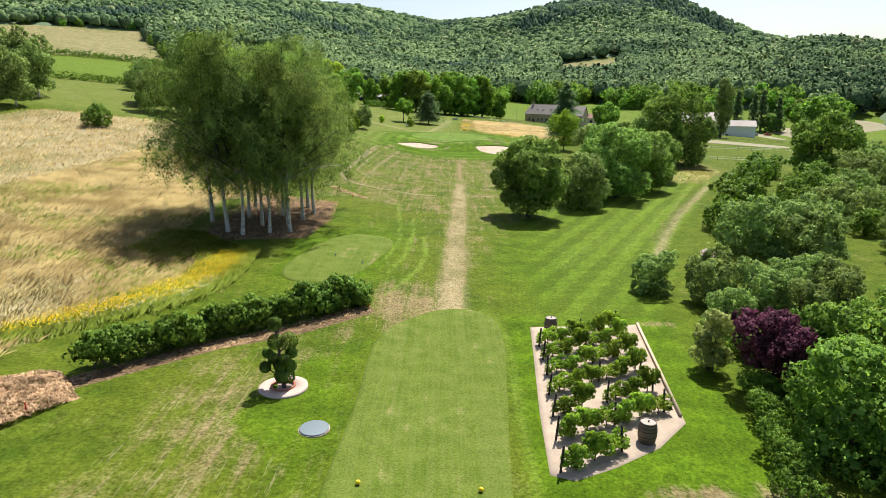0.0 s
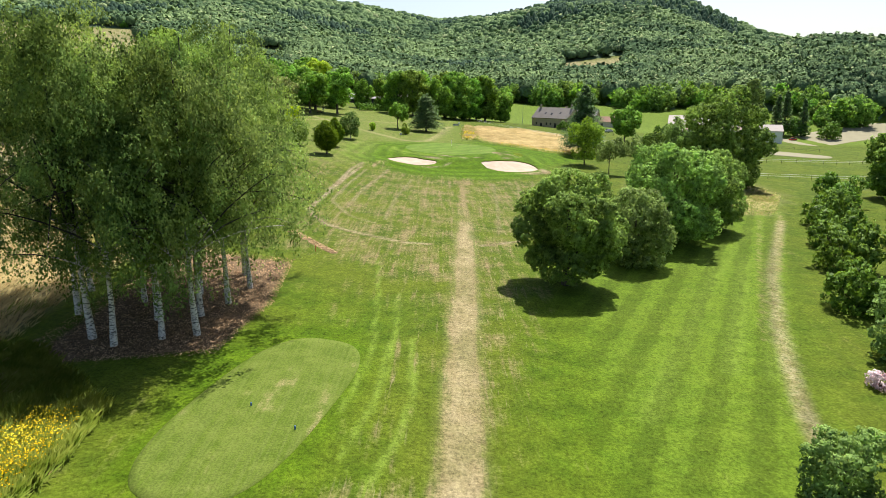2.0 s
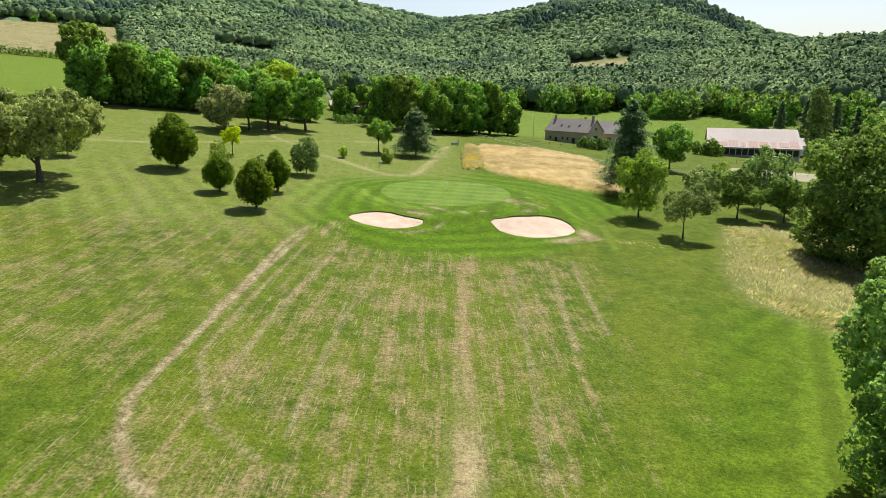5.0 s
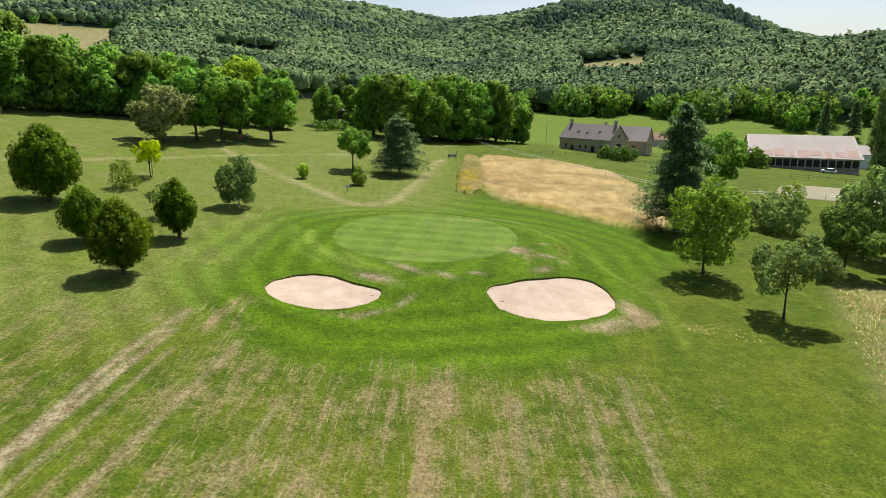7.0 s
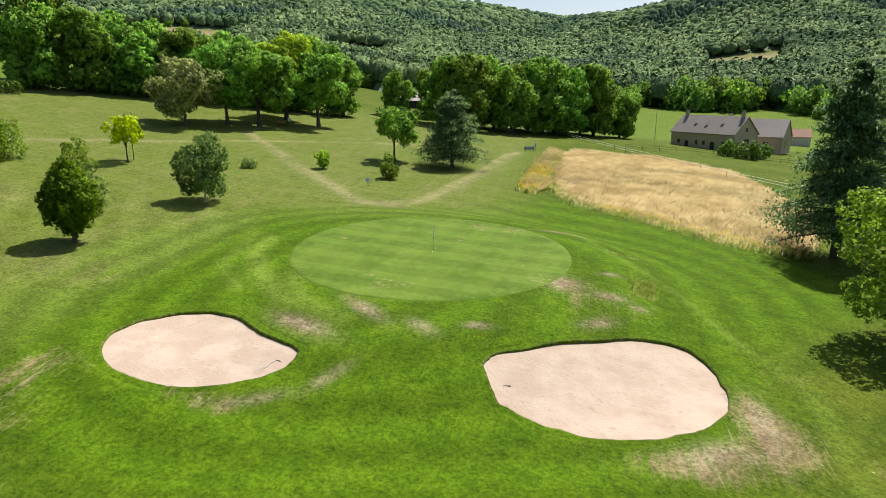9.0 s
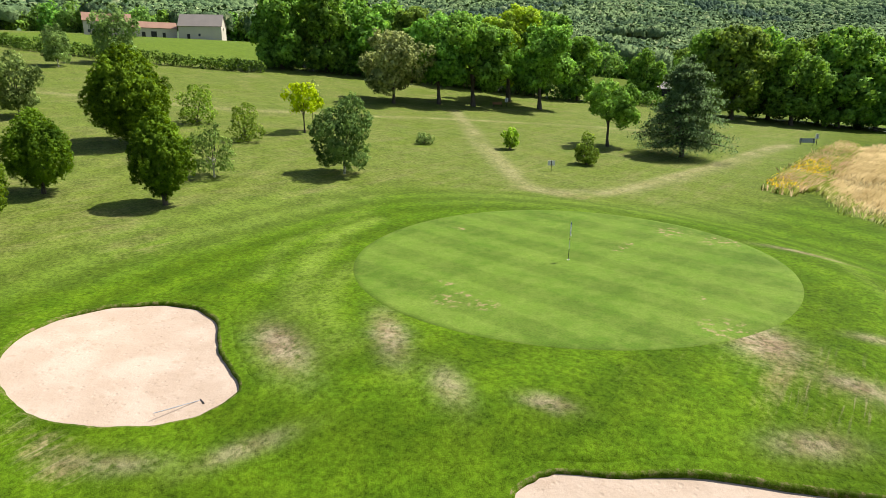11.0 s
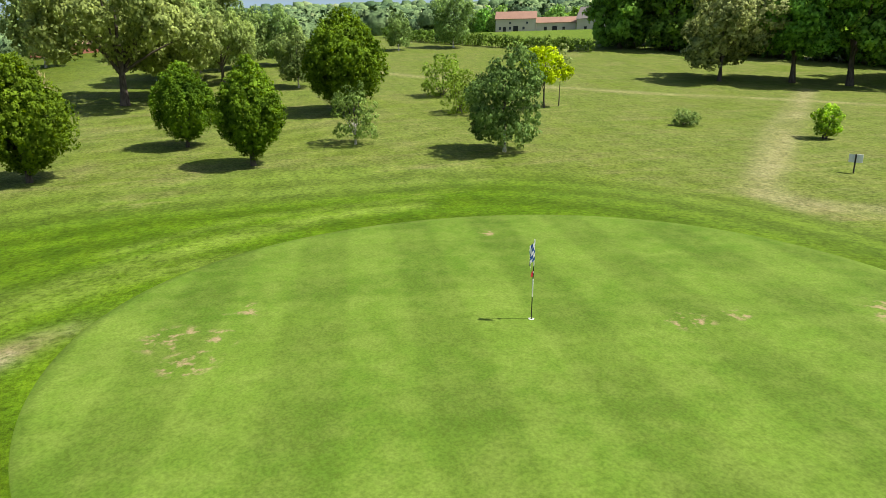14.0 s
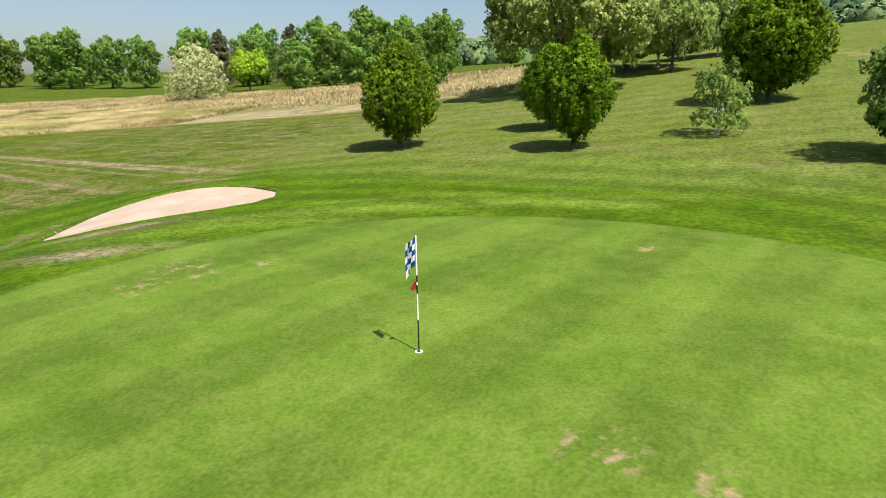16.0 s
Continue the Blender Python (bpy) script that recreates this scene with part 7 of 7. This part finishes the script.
# ---- buildings ----
def building(name, label, a, b, depth, eave, ridge, wall, roof, base, doors=(), chimneys=(), skylights=(), windows=(), over=0.35, gable_windows=(), hip=0.0, roof_label=""):
    """A gabled building whose long front wall runs from a to b; its depth goes back from that wall."""
    ax, ay = a
    length = math.hypot(b[0] - ax, b[1] - ay)
    e = thing(name, ax, ay, base, math.degrees(math.atan2(b[1] - ay, b[0] - ax)), label, "building")
    t = 0.45
    bm = bmesh.new()
    box_bm(length, t, eave + 0.8, (length / 2, t / 2, -0.8), 0, bm)
    box_bm(length, t, eave + 0.8, (length / 2, depth - t / 2, -0.8), 0, bm)
    for x in (0, length - t):
        p = [(0, -0.8), (0, eave), (depth / 2, ridge), (depth, eave), (depth, -0.8)]
        lo = [bm.verts.new((x, y + (0.002 if y == 0 else -0.002 if y == depth else 0), z)) for y, z in p]
        hi = [bm.verts.new((x + t, y + (0.002 if y == 0 else -0.002 if y == depth else 0), z)) for y, z in p]
        bm.faces.new(lo)
        bm.faces.new(hi[::-1])
        for i in range(5):
            bm.faces.new((lo[i], hi[i], hi[(i + 1) % 5], lo[(i + 1) % 5]))
    bmesh.ops.recalc_face_normals(bm, faces=bm.faces[:])
    part("wall", bm, wall, e)
    rise = (ridge - eave) / (depth / 2)
    for s in (0, 1):
        bm = bmesh.new()
        y0, y1 = (-over, depth / 2) if s == 0 else (depth + over, depth / 2)
        z0 = eave - over * rise + 0.06
        q = [(-over, y0, z0), (length + over, y0, z0), (length + over - hip, y1, ridge + 0.06), (-over + hip * 0, y1, ridge + 0.06)]
        vs = [bm.verts.new(c) for c in q]
        up = [bm.verts.new((c[0], c[1], c[2] + 0.18)) for c in q]
        bm.faces.new(vs)
        bm.faces.new(up)
        for i in range(4):
            bm.faces.new((vs[i], vs[(i + 1) % 4], up[(i + 1) % 4], up[i]))
        bmesh.ops.recalc_face_normals(bm, faces=bm.faces[:])
        r = part("roof", bm, roof, e, roof_label)
        if s == 0:
            for x, f in skylights:
                y, z = -over + (depth / 2 + over) * f, z0 + (depth / 2 + over) * f * rise + 0.16
                g = part("skylight", box_bm(0.8, 1.0, 0.10, (0, 0, 0), 0.01), GLASS_DARK, r)
                g.matrix_basis = pose(x, y, z, math.degrees(math.atan(rise)), 0, 0)
    for x, y, h in chimneys:
        c = part("chimney", box_bm(0.9, 0.7, h, (x, y, ridge - 0.7), 0.02), STONE, e)
        part("chimney_cap", box_bm(1.05, 0.85, 0.12, (x, y, ridge - 0.7 + h)), SLATE, c)
    for x, w, h in doors:
        d = part("door", box_bm(w, 0.10, h, (x, -0.03, 0), 0.01), DARK, e)
        part("lintel", box_bm(w + 0.4, 0.12, 0.22, (x, -0.04, h)), wall, d)
    for x, z, w, h in windows:
        g = part("window", box_bm(w, 0.08, h, (x, -0.02, z), 0.005), GLASS_DARK, e)
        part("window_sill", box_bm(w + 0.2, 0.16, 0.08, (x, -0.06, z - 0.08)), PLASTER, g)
    for y, z, w, h in gable_windows:
        g = part("window", box_bm(0.08, w, h, (length + 0.02, y, z), 0.005), GLASS_DARK, e)
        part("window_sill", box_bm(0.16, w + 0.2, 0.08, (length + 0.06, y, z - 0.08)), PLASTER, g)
    return e


building("farmhouse", "old stone farmhouse with a steep slate roof", (44.5, 341.5), (58.5, 324.5), 10.0, 4.6, 9.2, STONE, SLATE, 1.2, ((6, 1.3, 2.1), (15, 1.4, 2.2)), ((1.2, 5, 2.2), (20.5, 5, 2.4)), ((7, 0.45), (11, 0.4), (16, 0.5)), ((3, 1.2, 0.9, 1.2), (9.5, 1.2, 0.9, 1.2), (12, 1.2, 0.9, 1.2), (18.5, 1.2, 0.9, 1.2)), gable_windows=((5, 1.0, 2.6, 2.2), (5, 5.2, 0.9, 1.1)))
building("farmhouse_wing", "stone wing with a pale slate roof", (58.0, 343.0), (73.6, 333.4), 9.0, 4.2, 8.8, STONE, SHEET, 0.6, ((6, 2.0, 2.3),), ((2.0, 4.5, 2.2),), (), ((10, 1.0, 1.4, 1.6), (14, 1.0, 1.4, 1.6)), gable_windows=((4.5, 1.0, 2.4, 2.0),))
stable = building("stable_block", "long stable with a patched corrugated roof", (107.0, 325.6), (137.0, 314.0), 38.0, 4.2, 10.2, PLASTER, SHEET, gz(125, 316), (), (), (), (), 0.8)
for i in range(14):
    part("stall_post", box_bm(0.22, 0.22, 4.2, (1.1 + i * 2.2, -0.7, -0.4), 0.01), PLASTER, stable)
    # Solid panels painted near-black as the shade inside the open stalls.
    part("stall_opening", box_bm(1.95, 0.12, 3.6, (2.2 + i * 2.2, -0.03, 0.0), 0.01), DARK, stable)
    part("stall_board", box_bm(1.7, 0.08, 1.3, (2.2 + i * 2.2, -0.14, 0.0), 0.01), LID_WOOD, stable)
run = math.hypot(30.0, 11.6)
for i in range(9):
    bm = box_bm(run / 9 * (0.9 if i % 3 else 0.5), 4.2 if i % 2 else 6.0, 0.05, (run / 9 * (i + 0.5), 2.6 + 0.6 * (i % 3), 0))
    p = part("rusty_sheet", bm, RUST_SHEET, stable, "rusty red replaced roof sheet")
    p.matrix_basis = pose(0, -0.4, 4.36, math.degrees(math.atan(6.0 / 19.0)), 0, 0)
bm = bmesh.new()
for i in range(64):
    box_bm(0.09, 20.4, 0.06, (0.25 + i * run / 64, 9.7, 0), 0, bm)
p = part("roof_rib", bm, SHEET, stable)
p.matrix_basis = pose(0, -0.5, 4.33, math.degrees(math.atan(6.0 / 19.0)), 0, 0)
# Closed walls, near-black to paint the shade inside an open barn.
building("barn", "barn with a pale corrugated roof, inside shade painted as dark walls", (-49, 366), (-30, 371), 12, 3.6, 6.0, DARK, SHEET, gz(-45, 368) - 1.0, (), (), (), (), 0.6)
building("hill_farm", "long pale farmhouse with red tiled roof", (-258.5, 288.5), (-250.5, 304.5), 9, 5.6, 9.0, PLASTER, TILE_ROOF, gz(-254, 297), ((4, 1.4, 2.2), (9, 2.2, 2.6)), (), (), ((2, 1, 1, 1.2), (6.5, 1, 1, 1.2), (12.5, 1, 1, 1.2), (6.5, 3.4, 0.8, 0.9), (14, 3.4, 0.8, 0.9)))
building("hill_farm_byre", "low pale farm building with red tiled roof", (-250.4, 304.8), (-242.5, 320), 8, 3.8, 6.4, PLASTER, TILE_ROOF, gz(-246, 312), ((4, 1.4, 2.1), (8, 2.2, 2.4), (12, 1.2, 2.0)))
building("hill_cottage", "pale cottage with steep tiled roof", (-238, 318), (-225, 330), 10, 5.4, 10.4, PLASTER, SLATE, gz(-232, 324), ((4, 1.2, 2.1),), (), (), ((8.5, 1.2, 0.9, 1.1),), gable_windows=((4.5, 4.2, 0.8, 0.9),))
building("white_cottage", "small white house with a slate roof behind trees", (-22, 352), (-16, 358), 7, 4.6, 8.0, WHITE_PAINT, SLATE, gz(-20, 354), (), (), (), ((2, 2.4, 0.8, 1.0),))
building("pavilion", "long low brown wooden pavilion", (-196, 120), (-200, 140), 8, 3.0, 4.6, BRICK, TILE_ROOF, gz(-198, 130), ((5, 1.2, 2.1),))

building("white_shed", "white rendered shed with a grey sheet roof", (154, 352), (172, 345), 14, 6.4, 9.2, WHITE_PAINT, SHEET, gz(176, 348), ((5, 1.2, 2.1),))
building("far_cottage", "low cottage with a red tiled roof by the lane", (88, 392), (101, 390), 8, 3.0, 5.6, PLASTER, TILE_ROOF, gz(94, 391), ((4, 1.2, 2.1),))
for i, (x, y, k) in enumerate(((53.4, 309.0, 1.2), (56.6, 303.6, 1.3), (60.8, 307.2, 1.1), (105.0, 316.5, 1.9), (101.5, 319.0, 1.5), (209.3, 398.4, 3.2), (221.0, 386.0, 2.9), (64.5, 352.0, 1.0))):
    again(low_garden, x, y, 59 * i, k)

def lamp_post(x, y):
    e = thing("street_lamp", x, y, gz(x, y), 0, "tall grey street lamp by the farm lane", "street lamp")
    part("pole", rod_bm((0, 0, -0.3), (0, 0, 9.0), 0.10, 8, None, 0.06), GREY_PAINT, e)
    part("arm", rod_bm((0, 0, 8.9), (1.3, 0, 9.4), 0.04, 6), GREY_PAINT, e)
    part("lamp_head", box_bm(0.7, 0.28, 0.14, (1.5, 0, 9.35), 0.03), GREY_PAINT, e)


lamp_post(41.8, 357.0)


def car(x, y, turn, paint, label):
    e = thing("parked_car", x, y, gz(x, y) + 0.1, turn, label, "car", "cars in the yard")
    bm = box_bm(4.3, 1.8, 0.62, (0, 0, 0.32), 0.14)
    body = part("body", bm, paint, e)
    bm = bmesh.new()
    q = [(-1.9, 0.94), (-1.45, 1.45), (0.45, 1.45), (1.15, 0.94)]
    lo = [bm.verts.new((px, -0.80 if pz < 1 else -0.62, pz)) for px, pz in q]
    hi = [bm.verts.new((px, 0.80 if pz < 1 else 0.62, pz)) for px, pz in q]
    bm.faces.new(lo)
    bm.faces.new(hi[::-1])
    for i in range(4):
        bm.faces.new((lo[i], hi[i], hi[(i + 1) % 4], lo[(i + 1) % 4]))
    bmesh.ops.recalc_face_normals(bm, faces=bm.faces[:])
    part("cabin", bm, GLASS_DARK, e)
    part("roof", box_bm(1.85, 1.22, 0.05, (-0.5, 0, 1.45), 0.02), paint, e)
    for wx in (-1.35, 1.35):
        for wy in (-0.85, 0.85):
            w = part("wheel", rod_bm((wx, wy - 0.1, 0.32), (wx, wy + 0.1, 0.32), 0.32, 14), BLACK_PAINT, e)
            part("rim", rod_bm((wx, wy - 0.105, 0.32), (wx, wy + 0.105, 0.32), 0.19, 12), GREY_PAINT, w)


car(176, 366, 20, WHITE_PAINT, "white car parked in the farm yard")
car(186, 372, 60, GREY_PAINT, "grey car parked in the farm yard")
car(196, 378, 15, RED_PAINT, "red car parked in the farm yard")
car(78, 322, 40, GREY_PAINT, "grey car parked beside the farmhouse")
car(126, 312, 130, WHITE_PAINT, "white car parked by the stables")
